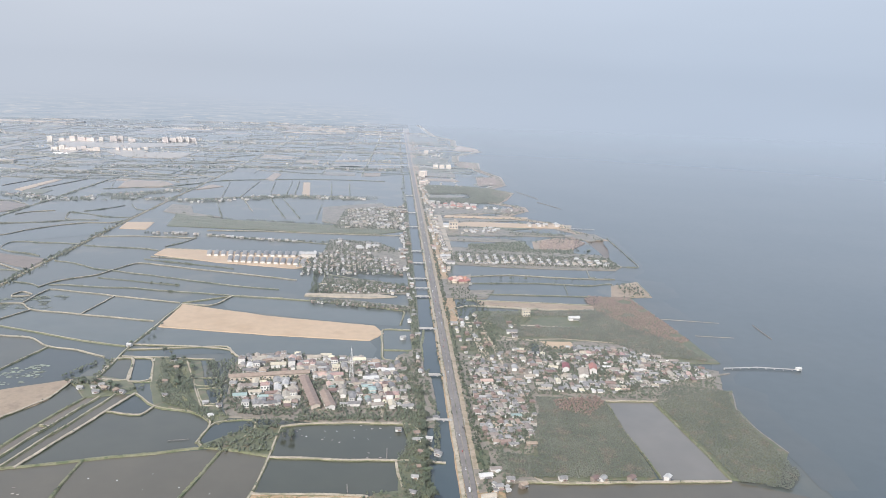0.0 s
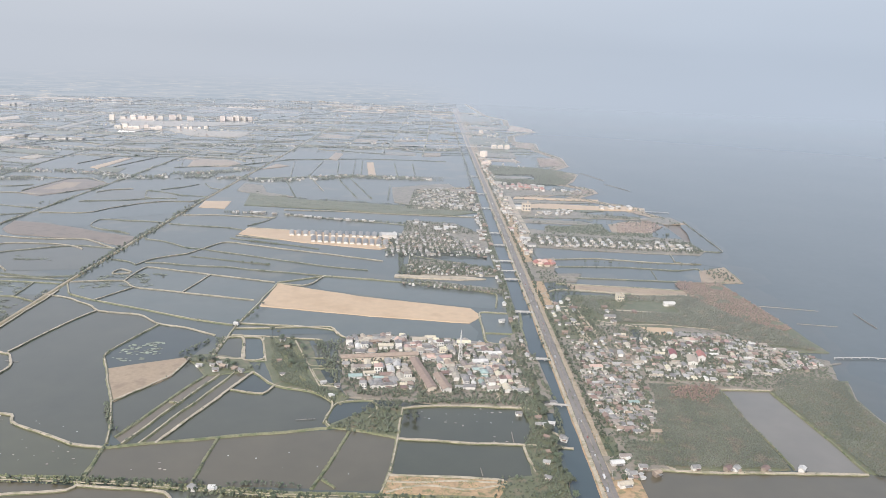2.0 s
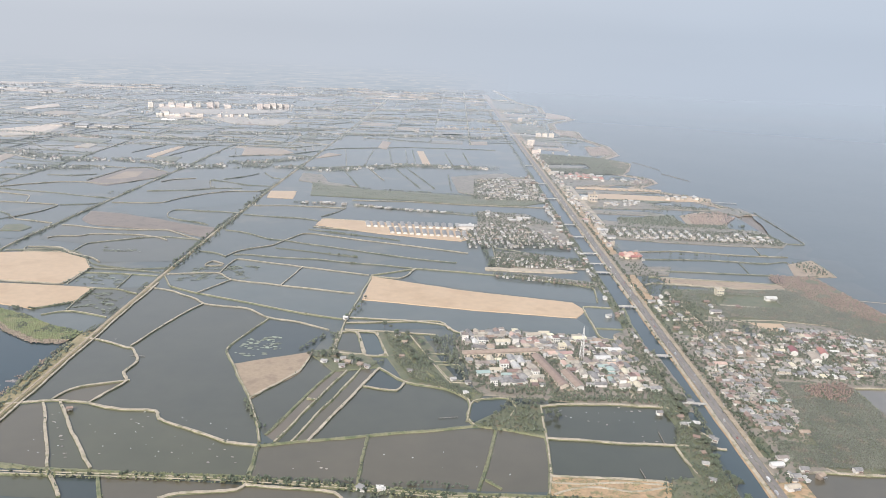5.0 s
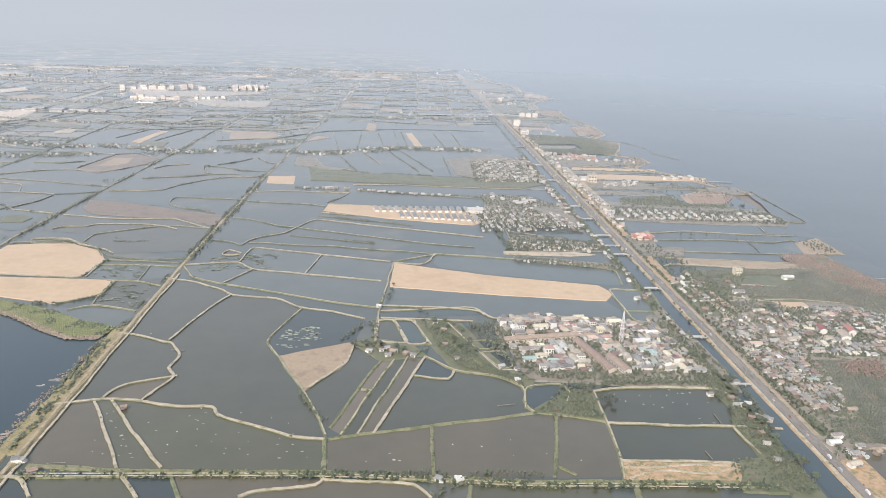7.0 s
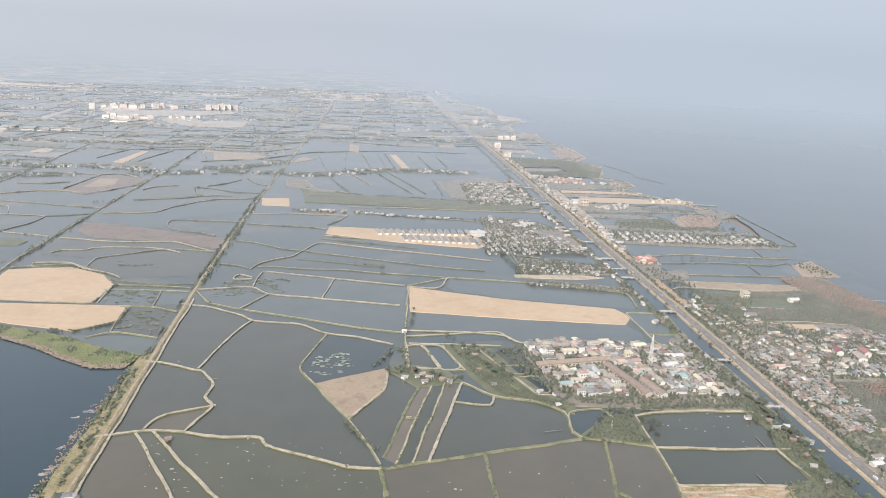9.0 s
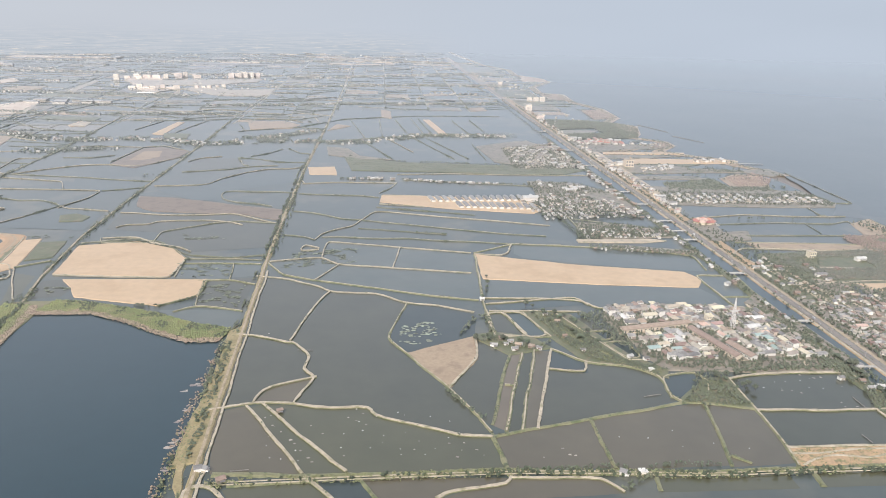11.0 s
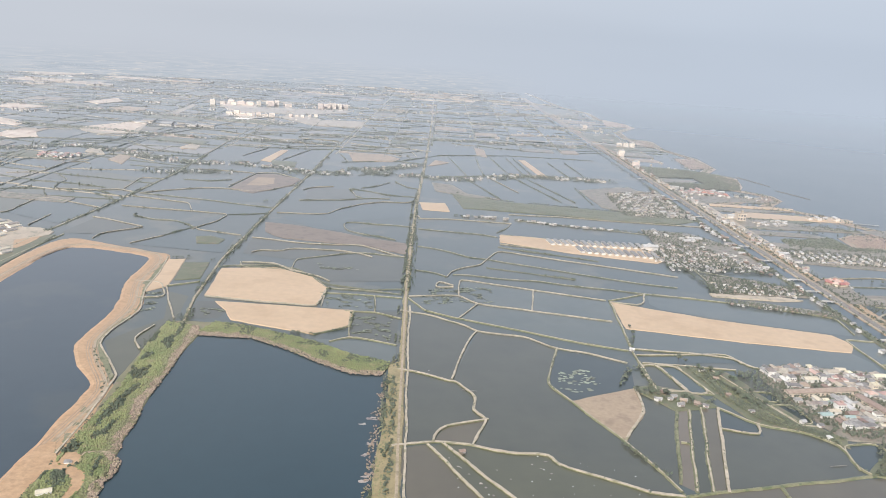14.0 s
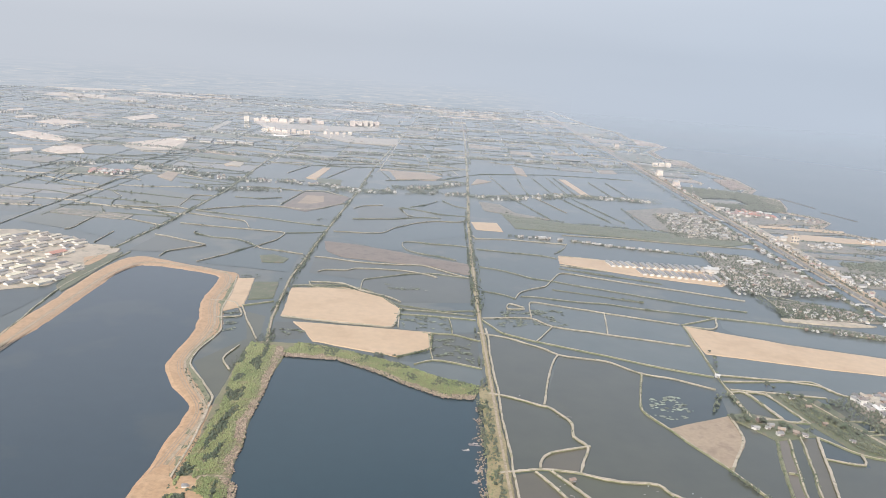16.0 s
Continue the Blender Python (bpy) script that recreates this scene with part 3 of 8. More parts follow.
# ---------------------------------------------------------------- ponds, fields and dikes of the near plain
dike("pale", 3, [(-580, 885), (-519, 898), (-497, 870), (-434, 857), (-343, 837)])
dike("pale", 3, [(-519, 898), (-516, 962), (-422, 935), (-333, 910)])
dike("pale", 3, [(-422, 935), (-434, 857)])
dike("pale", 3, [(-497, 870), (-523, 819)])
dike("mixed", 4, [(-580, 879), (-561, 838), (-523, 819), (-461, 795), (-393, 766), (-346, 753)])
dike("pale", 3, [(-588, 834), (-550, 822), (-516, 799), (-504, 782), (-454, 776), (-423, 747), (-390, 740), (-355, 720)])
dike("pale", 3, [(-504, 782), (-518, 741), (-534, 663)])
dike("pale", 3.5, [(-585, 678), (-570, 675), (-535, 658), (-529, 658), (-513, 628), (-518, 604), (-505, 590), (-520, 547)])
dike("pale", 3, [(-505, 590), (-540, 576), (-549, 565), (-551, 550)])
dike("pale", 3.5, [(-582, 541), (-550, 550), (-520, 547), (-493, 539), (-461, 540), (-458, 526), (-427, 511), (-404, 500), (-396, 495), (-371, 493)])
dike("pale", 3.5, [(-555, 545), (-530, 502), (-505, 456)])
dike("pale", 3.5, [(-544, 549), (-510, 500), (-476, 456)])
dike("green", 5, [(-372, 496), (-369, 454)])
dike("green", 7, [(-564, 459), (-503, 453), (-469, 452), (-425, 451), (-369, 452), (-330, 447), (-293, 443), (-232, 441), (-174, 441), (-89, 440)])
dike("green", 4, [(-371, 493), (-330, 503), (-288, 514), (-237, 526), (-211, 533)])
dike("green", 4, [(-294, 512), (-295, 449)])
dike("green", 4, [(-196, 530), (-213, 447)])
dike("green", 2.5, [(-208, 459), (-197, 449)])
dike("green", 4, [(-211, 533), (-195, 531), (-159, 520)])
dike("mixed", 4, [(-157, 569), (-158, 518), (-162, 466), (-166, 444)])
dike("pale", 3.5, [(-158, 518), (-112, 515), (-59, 513), (-24, 510)])
dike("pale", 3.5, [(-162, 466), (-130, 466), (-82, 463)])
dike("pale", 4, [(-157, 569), (-142, 575), (-93, 577), (-48, 575), (-43, 563), (-45, 543), (-31, 528)])
dike("pale", 3, [(-62, 511), (-57, 475)])
dike("pale", 4, [(-576, 424), (-578, 443), (-571, 447), (-562, 445), (-548, 424)])
dike("green", 3, [(-553, 445), (-499, 447)])
dike("pale", 3.5, [(-503, 453), (-481, 423)])
dike("green", 4, [(-469, 450), (-454, 423)])
dike("pale", 3.5, [(-419, 424), (-409, 431), (-371, 437), (-368, 445)])
dike("pale", 3, [(-368, 443), (-308, 439), (-298, 423)])
dike("green", 5, [(-273, 423), (-271, 437)])
dike("green", 5, [(-160, 438), (-162, 421)])
dike("mixed", 3.5, [(-422, 750), (-445, 663), (-431, 634), (-396, 566), (-387, 543), (-372, 499)])
dike("pale", 3.5, [(-363, 660), (-365, 622), (-396, 566)])
dike("green", 4.2, [(-336, 626), (-370, 509)])
dike("mixed", 4.2, [(-325, 626), (-361, 499)])
dike("mixed", 4.2, [(-312, 631), (-349, 499)])
dike("pale", 4, [(-296, 632), (-308, 597), (-337, 500)])
dike("pale", 3, [(-307, 595), (-275, 586), (-271, 605)])
dike("mixed", 4, [(-296, 632), (-271, 605), (-231, 594), (-215, 576), (-218, 544), (-211, 533)])
dike("pale", 4, [(-341, 716), (-327, 721), (-310, 660), (-336, 665)])
dike("mixed", 4, [(-342, 747), (-341, 665)])
dike("mixed", 4, [(-342, 748), (-336, 814), (-330, 903)])
dike("pale", 3, [(-341, 758), (-272, 755), (-236, 747), (-224, 724), (-179, 725)])
dike("pale", 3, [(-339, 723), (-286, 720), (-245, 717)])
dike("mixed", 4, [(-330, 910), (-270, 947), (-208, 936), (-147, 925), (-51, 893), (-56, 838)])
dike("mixed", 5, [(-165, 1117), (-167, 963)])
dike("mixed", 4, [(-167, 1068), (-47, 1003)])
dike("pale", 4, [(-813, 844), (-747, 837), (-684, 831), (-680, 896)])
dike("mixed", 4, [(-824, 961), (-757, 981), (-706, 940), (-680, 896), (-623, 894), (-590, 889)])
dike("pale", 3, [(-680, 888), (-679, 834)])
dike("green", 4, [(-641, 825), (-639, 778), (-674, 750)])
BANK_DIKE = [(-902, 985), (-890, 911), (-883, 846), (-865, 789), (-873, 730), (-870, 698), (-827, 634), (-821, 568), (-819, 504), (-816, 483)]
dike("pale", 4.5, BANK_DIKE)
dike("pale", 3, [(-865, 871), (-846, 820), (-824, 772)])
dike("pale", 2.5, [(-837, 751), (-844, 716), (-829, 691)])
dike("mixed", 4, [(-865, 871), (-833, 894)])
dike("mixed", 4, [(-1071, 733), (-1091, 897), (-1078, 1064)])
dike("pale", 3, [(20, 1065), (113, 1086), (212, 1071), (273, 1072)])
dike("mixed", 3.5, [(37, 1031), (145, 1040), (226, 1031), (261, 1048), (258, 1027)])
dike("mixed", 3.5, [(34, 979), (99, 976), (162, 975), (216, 973)])
dike("green", 4, [(185, 1034), (180, 983)])
dike("mixed", 4, [(245, 1139), (235, 1076), (245, 1079)])
dike("pale", 5, [(-7.0, 883), (30, 921), (73, 917), (131, 911)])
dike("mixed", 6, [(33, 947), (115, 940), (204, 933)])
dike("pale", 3.5, [(133, 626), (180, 627)])
dike("green", 3, [(179, 622), (183, 574), (188, 527), (190, 487)])
dike("green", 2, [(133, 620), (132, 570), (135, 524), (137, 489)])
dike("pale", 4, [(13.9, 484), (79, 481), (134, 483), (189, 484)])
dike("mixed", 3, [(144, 628), (149, 655), (166, 656), (172, 640), (174, 627)])
dike("pale", 3, [(115, 661), (76, 659), (25, 651), (-6.0, 656)])
pond(1, "brown", [(-577, 536), (-555, 545), (-506, 457), (-565, 460)])
pond(2, "olive", [(-552, 543), (-543, 547), (-477, 456), (-504, 456)])
pond(3, "olive", [(-542, 547), (-492, 538), (-461, 539), (-458, 524), (-404, 499), (-371, 492), (-369, 454), (-474, 455)])
pond(4, "grey", [(-587, 829), (-509, 796), (-533, 660), (-580, 680)])
pond(5, "grey", [(-577, 675), (-534, 657), (-513, 628), (-518, 604), (-506, 590), (-540, 576), (-550, 551), (-576, 545)])
pond(6, "brown", [(-508, 590), (-522, 548), (-550, 550), (-540, 574)])
pond(7, "grey", [(-503, 779), (-457, 775), (-423, 747), (-445, 663), (-396, 565), (-372, 499), (-396, 497), (-458, 526), (-461, 540), (-521, 549), (-505, 594), (-518, 606), (-513, 628), (-532, 660)])
pond(8, "green", [(-421, 744), (-390, 737), (-355, 715), (-363, 667), (-430, 632), (-443, 662)])
pond(9, "grey", [(-364, 656), (-337, 626), (-372, 509), (-396, 565)])
pond(10, "clay", [(-335, 623), (-326, 624), (-361, 500), (-370, 509)])
pond(11, "moss", [(-324, 624), (-313, 629), (-349, 500), (-360, 500)])
pond(12, "brown", [(-311, 629), (-297, 629), (-309, 597), (-338, 502), (-348, 500)])
pond(13, "grey", [(-307, 593), (-275, 584), (-271, 603), (-231, 592), (-214, 576), (-218, 537), (-288, 515), (-337, 502)])
pond(14, "green", [(-295, 629), (-271, 606), (-275, 587), (-305, 597)])
pond(15, "brown", [(-370, 491), (-294, 511), (-295, 451), (-368, 454)])
pond(16, "brown", [(-293, 512), (-196, 531), (-212, 449), (-294, 449)])
pond(17, "brown", [(-195, 530), (-160, 520), (-162, 466), (-165, 449), (-211, 447)])
pond(18, "moss", [(-157, 566), (-142, 573), (-49, 573), (-44, 561), (-46, 541), (-35, 525), (-54, 514), (-111, 516), (-158, 520)])
pond(19, "moss", [(-158, 516), (-62, 511), (-59, 475), (-68, 467), (-160, 468)])
pond(20, "green", [(-213, 568), (-206, 580), (-176, 584), (-160, 568), (-182, 538), (-209, 536)])
pond(21, "slate", [(-578, 881), (-519, 893), (-498, 868), (-523, 821), (-559, 840)])
pond(22, "slate", [(-514, 958), (-423, 931), (-436, 859), (-496, 872)])
pond(23, "slate", [(-420, 931), (-332, 903), (-343, 841), (-433, 859)])
pond(24, "slate", [(-521, 821), (-495, 866), (-343, 833), (-339, 816), (-346, 754), (-461, 797)])
pond(25, "slate", [(-332, 814), (-198, 791), (-92, 779), (-83, 756), (-87, 731), (-223, 727), (-235, 750), (-341, 761)])
pond(26, "grey", [(-340, 714), (-328, 718), (-311, 660), (-340, 667)])
pond(27, "green", [(-324, 721), (-306, 722), (-291, 660), (-308, 660)])
pond(28, "slate", [(-271, 942), (-148, 920), (-48, 889), (-57, 838), (-66, 837), (-155, 854), (-269, 891), (-278, 908)])
pond(29, "green", [(-567, 424), (-570, 446), (-561, 443), (-549, 424)])
pond(30, "olive", [(-554, 442), (-500, 445), (-482, 423), (-544, 424)])
pond(31, "green", [(-498, 450), (-470, 447), (-457, 423), (-480, 423)])
pond(32, "brown", [(-467, 448), (-369, 442), (-371, 437), (-410, 432), (-420, 423), (-453, 423)])
pond(33, "brown", [(-368, 442), (-308, 437), (-298, 423), (-418, 422)])
pond(34, "olive", [(-269, 436), (-180, 435), (-180, 421), (-272, 423)])
pond(35, "olive", [(-159, 435), (-105, 434), (-110, 421), (-162, 421)])
pond(36, "olive", [(-880, 841), (-863, 864), (-846, 820), (-833, 771), (-867, 705), (-828, 637), (-822, 649), (-828, 692), (-822, 765), (-832, 841), (-861, 854)])
pond(37, "grey", [(-798, 829), (-778, 798), (-781, 781), (-810, 775), (-816, 826)])
pond(38, "slate", [(-676, 880), (-590, 886), (-591, 837), (-639, 827), (-682, 833)])
pond(39, "grey", [(-638, 820), (-590, 830), (-590, 742), (-635, 745), (-638, 778)])
pond(40, "slate", [(-670, 739), (-590, 736), (-588, 686), (-618, 687), (-662, 713)])
pond(41, "dark", [(133, 623), (179, 625), (188, 487), (137, 489)])
pond(42, "blue", [(151, 654), (166, 655), (172, 640), (172, 627), (144, 627)])
pond(43, "brown", [(11.9, 475), (78, 479), (187, 480), (182, 471), (9.9, 466)])
land("sand_field", "sand", [(-823, 951), (-755, 966), (-706, 936), (-680, 896), (-684, 835), (-814, 848)])
land("sand_field", "sand", [(-797, 830), (-641, 825), (-639, 778), (-674, 750), (-765, 777), (-778, 803)])
land("sand_field", "sand", [(-898, 975), (-878, 980), (-865, 871), (-883, 848), (-897, 910)])
land("sand_field", "sand", [(-328, 904), (-212, 862), (-87, 832), (-76, 807), (-91, 782), (-198, 794), (-332, 818)])
land("sand_field", "mud", [(-428, 631), (-364, 663), (-366, 618), (-396, 565)])
land("sand_field", "sand", [(-441, 1208), (-364, 1204), (-206, 1178), (-191, 1121), (-213, 1096), (-337, 1124), (-444, 1166)])
land("sand_field", "sand", [(-576, 1426), (-527, 1432), (-520, 1360), (-569, 1365)])
land("sand_field", "scrub", [(-161, 465), (-76, 463), (-86, 442), (-166, 444)])
land("grass_patch", "grass", [(-874, 964), (-845, 971), (-837, 907), (-865, 894)])
land("village_ground", "soil", [(-226, 706), (-211, 734), (-154, 735), (-94, 728), (-39, 714), (-28, 675), (-26, 613), (-30, 570), (-60, 576), (-123, 579), (-156, 583), (-204, 588), (-213, 612), (-216, 650), (-224, 678)])
land("village_ground", "grass", [(-306, 722), (-257, 712), (-241, 655), (-227, 619), (-204, 588), (-209, 573), (-231, 594), (-271, 609), (-291, 660)])
land("village_ground", "grass", [(-214, 537), (-179, 569), (-156, 573), (-160, 520), (-195, 531)])
land("village_ground", "grass", [(-363, 667), (-342, 672), (-308, 660), (-295, 634), (-314, 629), (-337, 623), (-363, 659)])
land("town_ground", "soil", [(-8.0, 754), (40, 732), (59, 803), (88, 786), (82, 659), (65, 598), (46, 525), (29, 524), (-2.0, 535), (-5.0, 595)])
land("town_ground", "soil", [(100, 783), (160, 789), (212, 774), (237, 725), (275, 702), (256, 652), (182, 648), (131, 662), (80, 653)])
land("mangrove_ground", "grass", [(21, 625), (70, 639), (131, 623), (132, 544), (134, 489), (13.9, 483), (-12.9, 482), (-2.0, 535), (45, 525)])
land("mangrove_ground", "grass", [(179, 625), (202, 644), (267, 653), (253, 615), (251, 565), (257, 529), (222, 480), (191, 487)])
land("mangrove_ground", "grass", [(-7.0, 819), (41, 898), (129, 901), (199, 915), (224, 973), (265, 976), (275, 867), (286, 726), (237, 725), (179, 787), (100, 783), (87, 782), (59, 803), (40, 732), (-8.0, 754)])
land("resort_ground", "soil", [(20, 1149), (113, 1135), (202, 1128), (291, 1129), (309, 1155), (297, 1234), (212, 1247), (124, 1252), (37, 1275)])
land("spit", "mud", [(256, 1033), (302, 1059), (298, 978), (240, 974)])
land("village_ground", "soil", [(-0.9, 1729), (90, 1767), (134, 1692), (236, 1706), (218, 1643), (114, 1630), (8.3, 1581)])
land("road_bank", "soil", [(-14.0, 1033), (52, 1084), (39, 994), (77, 997), (62, 957), (-14.0, 952)])
land("village_ground", "soil", [(-179, 1312), (-94, 1298), (-49, 1218), (-41, 1109), (-178, 1116), (-191, 1132), (-178, 1268)])
land("village_ground", "soil", [(-166, 1046), (-89, 1035), (-36, 998), (-36, 971), (-165, 969)])
land("village_ground", "soil", [(-139, 940), (-41, 911), (-41, 898), (-149, 928)])
land("industrial_ground", "pale", [(-1305, 1135), (-1275, 1144), (-1184, 1121), (-1145, 1086), (-1122, 1088), (-1095, 1073), (-1093, 1052), (-1122, 1019), (-1098, 970), (-1108, 897), (-1150, 868), (-1191, 892), (-1286, 1056)])
land("green_bank", "grass", [(-1097, 896), (-1114, 1001), (-1093, 1052), (-1085, 1057), (-1081, 948), (-1081, 878)])
land("village_ground", "soil", [(-168, 1635), (-95, 1738), (-41, 1540), (-61, 1421), (-173, 1414)])
land("lake_bank", "ochre", [(-1075, 740), (-1072, 845), (-1077, 964), (-1066, 1052), (-1010, 1030), (-927, 1000), (-903, 995), (-899, 932), (-886, 845), (-867, 789), (-878, 735), (-878, 700), (-825, 618), (-821, 578), (-820, 523), (-819, 482), (-838, 479), (-835, 511), (-837, 557), (-835, 596), (-842, 624), (-868, 652), (-891, 697), (-888, 754), (-891, 800), (-915, 875), (-916, 955), (-923, 985), (-1005, 1008), (-1053, 1005), (-1055, 906), (-1049, 800), (-1052, 703)])
land("green_bank", "scrubland", [(-822, 765), (-778, 766), (-750, 761), (-710, 746), (-670, 728), (-632, 703), (-593, 688), (-586, 702), (-599, 668), (-648, 681), (-680, 712), (-721, 737), (-791, 734), (-787, 735), (-788, 705), (-790, 654), (-786, 590), (-781, 540), (-777, 502), (-775, 487), (-812, 483), (-817, 563), (-824, 634), (-826, 692)])
land("green_bank", "drygrass", [(-593, 684), (-579, 699), (-576, 606), (-575, 534), (-574, 475), (-592, 467), (-593, 524), (-591, 580), (-590, 626)])
land("spit", "mud", [(193, 1336), (247, 1379), (279, 1358), (256, 1271), (185, 1271)])
land("spit", "grass", [(71, 1303), (111, 1308), (177, 1335), (180, 1271), (256, 1271), (248, 1235), (211, 1235), (61, 1247)])
land("spit", "soil", [(14.3, 1453), (45, 1452), (140, 1457), (181, 1425), (229, 1413), (273, 1408), (291, 1414), (335, 1421), (341, 1376), (308, 1354), (284, 1376), (272, 1389), (174, 1389), (82, 1378), (14.3, 1388)])
land("sand_field", "sand", [(28, 1480), (95, 1526), (201, 1518), (293, 1515), (292, 1478), (190, 1475), (70, 1470)])
land("frontage", "pale", [(9.3, 1600), (37, 1593), (36, 1214), (23, 1201)])
land("mud_strip", "mud", [(43, 949), (111, 943), (209, 928), (206, 915), (128, 911), (50, 928)])
dike("pale", 4, [(50, 923), (128, 907), (206, 911)])
land("lake_bank", "ochre", [(-1138, 1085), (-1101, 1070), (-1095, 977), (-1124, 993)])
land("sand_field", "pale", [(-1184, 1901), (-1176, 1965), (-1149, 1952), (-1144, 1889)])
land("sand_field", "pale", [(-1543, 2134), (-1520, 2220), (-1437, 2392), (-1369, 2105), (-1447, 2047), (-1513, 2091)])
land("sand_field", "pale", [(-1454, 2590), (-1488, 2976), (-1463, 2963), (-1429, 2585)])
GREEN_BAND = [(-511, 1530), (-400, 1476), (-289, 1461), (-180, 1445), (-75, 1424), (-45, 1408), (-94, 1374), (-205, 1366), (-305, 1386), (-411, 1392), (-494, 1400)]
land("green_bank", "grass", GREEN_BAND)
land("village_ground", "soil", [(-544, 1549), (-552, 1640), (-508, 1624), (-481, 1539), (-415, 1501), (-465, 1500)])
land("village_ground", "soil", [(-224, 1655), (-115, 1727), (-52, 1641), (-65, 1499), (-173, 1454), (-210, 1485)])
land("sand_field", "sand", [(-292, 1827), (-315, 2051), (-298, 2055), (-272, 1803)])
dike("green", 5, [(-815, 965), (-732, 970), (-683, 911), (-627, 898), (-583, 911)])
dike("mixed", 4, [(-1357, 2018), (-1279, 2193), (-1205, 2475), (-1180, 2783)])
dike("mixed", 4, [(-509, 2024), (-472, 1760)])
dike("mixed", 4, [(-434, 2044), (-431, 1769)])
dike("green", 4, [(-392, 2054), (-365, 1782)])
dike("mixed", 4, [(-348, 2065), (-328, 1791)])
dike("green", 4, [(-329, 2069), (-306, 1778)])
dike("green", 6, [(-238, 2033), (-219, 1815)])
dike("green", 5, [(-189, 2045), (-175, 1824)])
dike("green", 6, [(-479, 1731), (-416, 1509)])
dike("pale", 4, [(-419, 1744), (-369, 1582)])
dike("green", 7, [(-365, 1782), (-289, 1512)])
dike("green", 7, [(-329, 1763), (-260, 1516)])
dike("green", 5, [(-230, 1679), (-225, 1502)])
dike("mixed", 5, [(-531, 1720), (-477, 1743), (-367, 1793), (-220, 1814), (-142, 1814)])
dike("green", 5, [(-645, 1894), (-529, 2049), (-339, 2121), (-198, 2133), (-94, 2128)])
dike("mixed", 4, [(-401, 1323), (-307, 1301), (-268, 1295), (-178, 1273)])
dike("pale", 4, [(-411, 1366), (-305, 1372), (-201, 1363), (-54, 1361)])
pond(93, "grey", [(-737, 1005), (-646, 1056), (-592, 1039), (-591, 941), (-680, 924), (-731, 964)])
pond(94, "blue", [(-804, 1245), (-742, 1290), (-690, 1372), (-605, 1407), (-593, 1305), (-696, 1236), (-695, 1177), (-737, 1180)])
pond(95, "blue", [(-961, 1325), (-894, 1312), (-828, 1299), (-833, 1262), (-890, 1243), (-941, 1252)])
pond(96, "grey", [(-818, 1105), (-727, 1090), (-648, 1094), (-598, 1051), (-647, 1062), (-706, 1031), (-743, 1009), (-813, 1024)])
pond(97, "blue", [(-983, 1613), (-979, 1689), (-915, 1700), (-846, 1691), (-849, 1622), (-928, 1624)])
pond(98, "olive", [(-756, 2114), (-708, 2111), (-576, 2230), (-578, 2005), (-697, 2024), (-767, 2016)])
pond(99, "grey", [(-797, 1472), (-789, 1501), (-719, 1511), (-694, 1463), (-694, 1434), (-785, 1385)])
dike("pale", 6, [(-805, 982), (-762, 986), (-736, 959), (-697, 942), (-681, 923)])
dike("mixed", 5, [(-807, 982), (-801, 960), (-743, 960)])
dike("mixed", 5, [(-736, 961), (-738, 1009), (-706, 1029), (-674, 1052), (-647, 1059), (-592, 1049)])
land("mud_field", "umber", [(-821, 1202), (-774, 1195), (-699, 1166), (-661, 1147), (-589, 1120), (-590, 1065), (-614, 1077), (-640, 1096), (-699, 1102), (-776, 1113), (-808, 1143)])
land("mud_field", "umber", [(-944, 1448), (-929, 1608), (-895, 1622), (-828, 1582), (-839, 1504), (-892, 1417)])
land("sand_patch", "mud", [(-921, 1486), (-918, 1575), (-883, 1579), (-872, 1518), (-895, 1490)])
land("green_patch", "grass", [(-898, 1091), (-879, 1100), (-855, 1084), (-858, 1062), (-888, 1059)])
land("field", "grass", [(-935, 1797), (-875, 1792), (-869, 1731), (-920, 1739)])
land("sand_strip", "sand", [(-959, 1791), (-946, 1964), (-928, 1972), (-934, 1775)])
land("mud_field", "mud", [(-771, 1979), (-683, 2004), (-636, 1944), (-653, 1886), (-749, 1867)])
dike("green", 7, [(-778, 2128), (-709, 2116), (-573, 2237)])
dike("green", 7, [(-779, 2413), (-671, 2424), (-570, 2554)])
dike("mixed", 6, [(-1554, 1605), (-1533, 1750)])
dike("pale", 6, [(-1489, 1540), (-1486, 1699)])
dike("mixed", 6, [(-1427, 1503), (-1463, 1704), (-1519, 1877)])
dike("pale", 10, [(-1452, 2608), (-1527, 3170)])
dike("mixed", 6, [(-1379, 2033), (-1429, 2378), (-1449, 2626), (-1514, 3062)])
dike("green", 8, [(-1621, 2063), (-1595, 2159), (-1529, 2111)])
land("far_field", "clearing", [(-1900, 2203), (-1880, 2281), (-1710, 2181), (-1698, 2110), (-1799, 2138)])
land("far_field", "clearing", [(-1987, 2506), (-1985, 2637), (-1851, 2591), (-1887, 2482)])
land("far_field", "clearing", [(-1656, 1920), (-1667, 2007), (-1610, 2016), (-1551, 1932), (-1583, 1890)])
land("far_field", "clearing", [(-1549, 2155), (-1481, 2324), (-1429, 2378), (-1389, 2103), (-1459, 2095)])
land("far_field", "clearing", [(-2690, 4074), (-2779, 4488), (-2523, 4685), (-2432, 4529), (-2437, 4164), (-2573, 3984)])
land("far_field", "clearing", [(-2119, 2622), (-2101, 2720), (-2058, 2654), (-2091, 2586)])
land("far_field", "clearing", [(-1836, 2824), (-1794, 3024), (-1732, 2919), (-1765, 2776)])
land("far_field", "scrub", [(-1689, 2690), (-1650, 2760), (-1555, 2677), (-1586, 2609)])
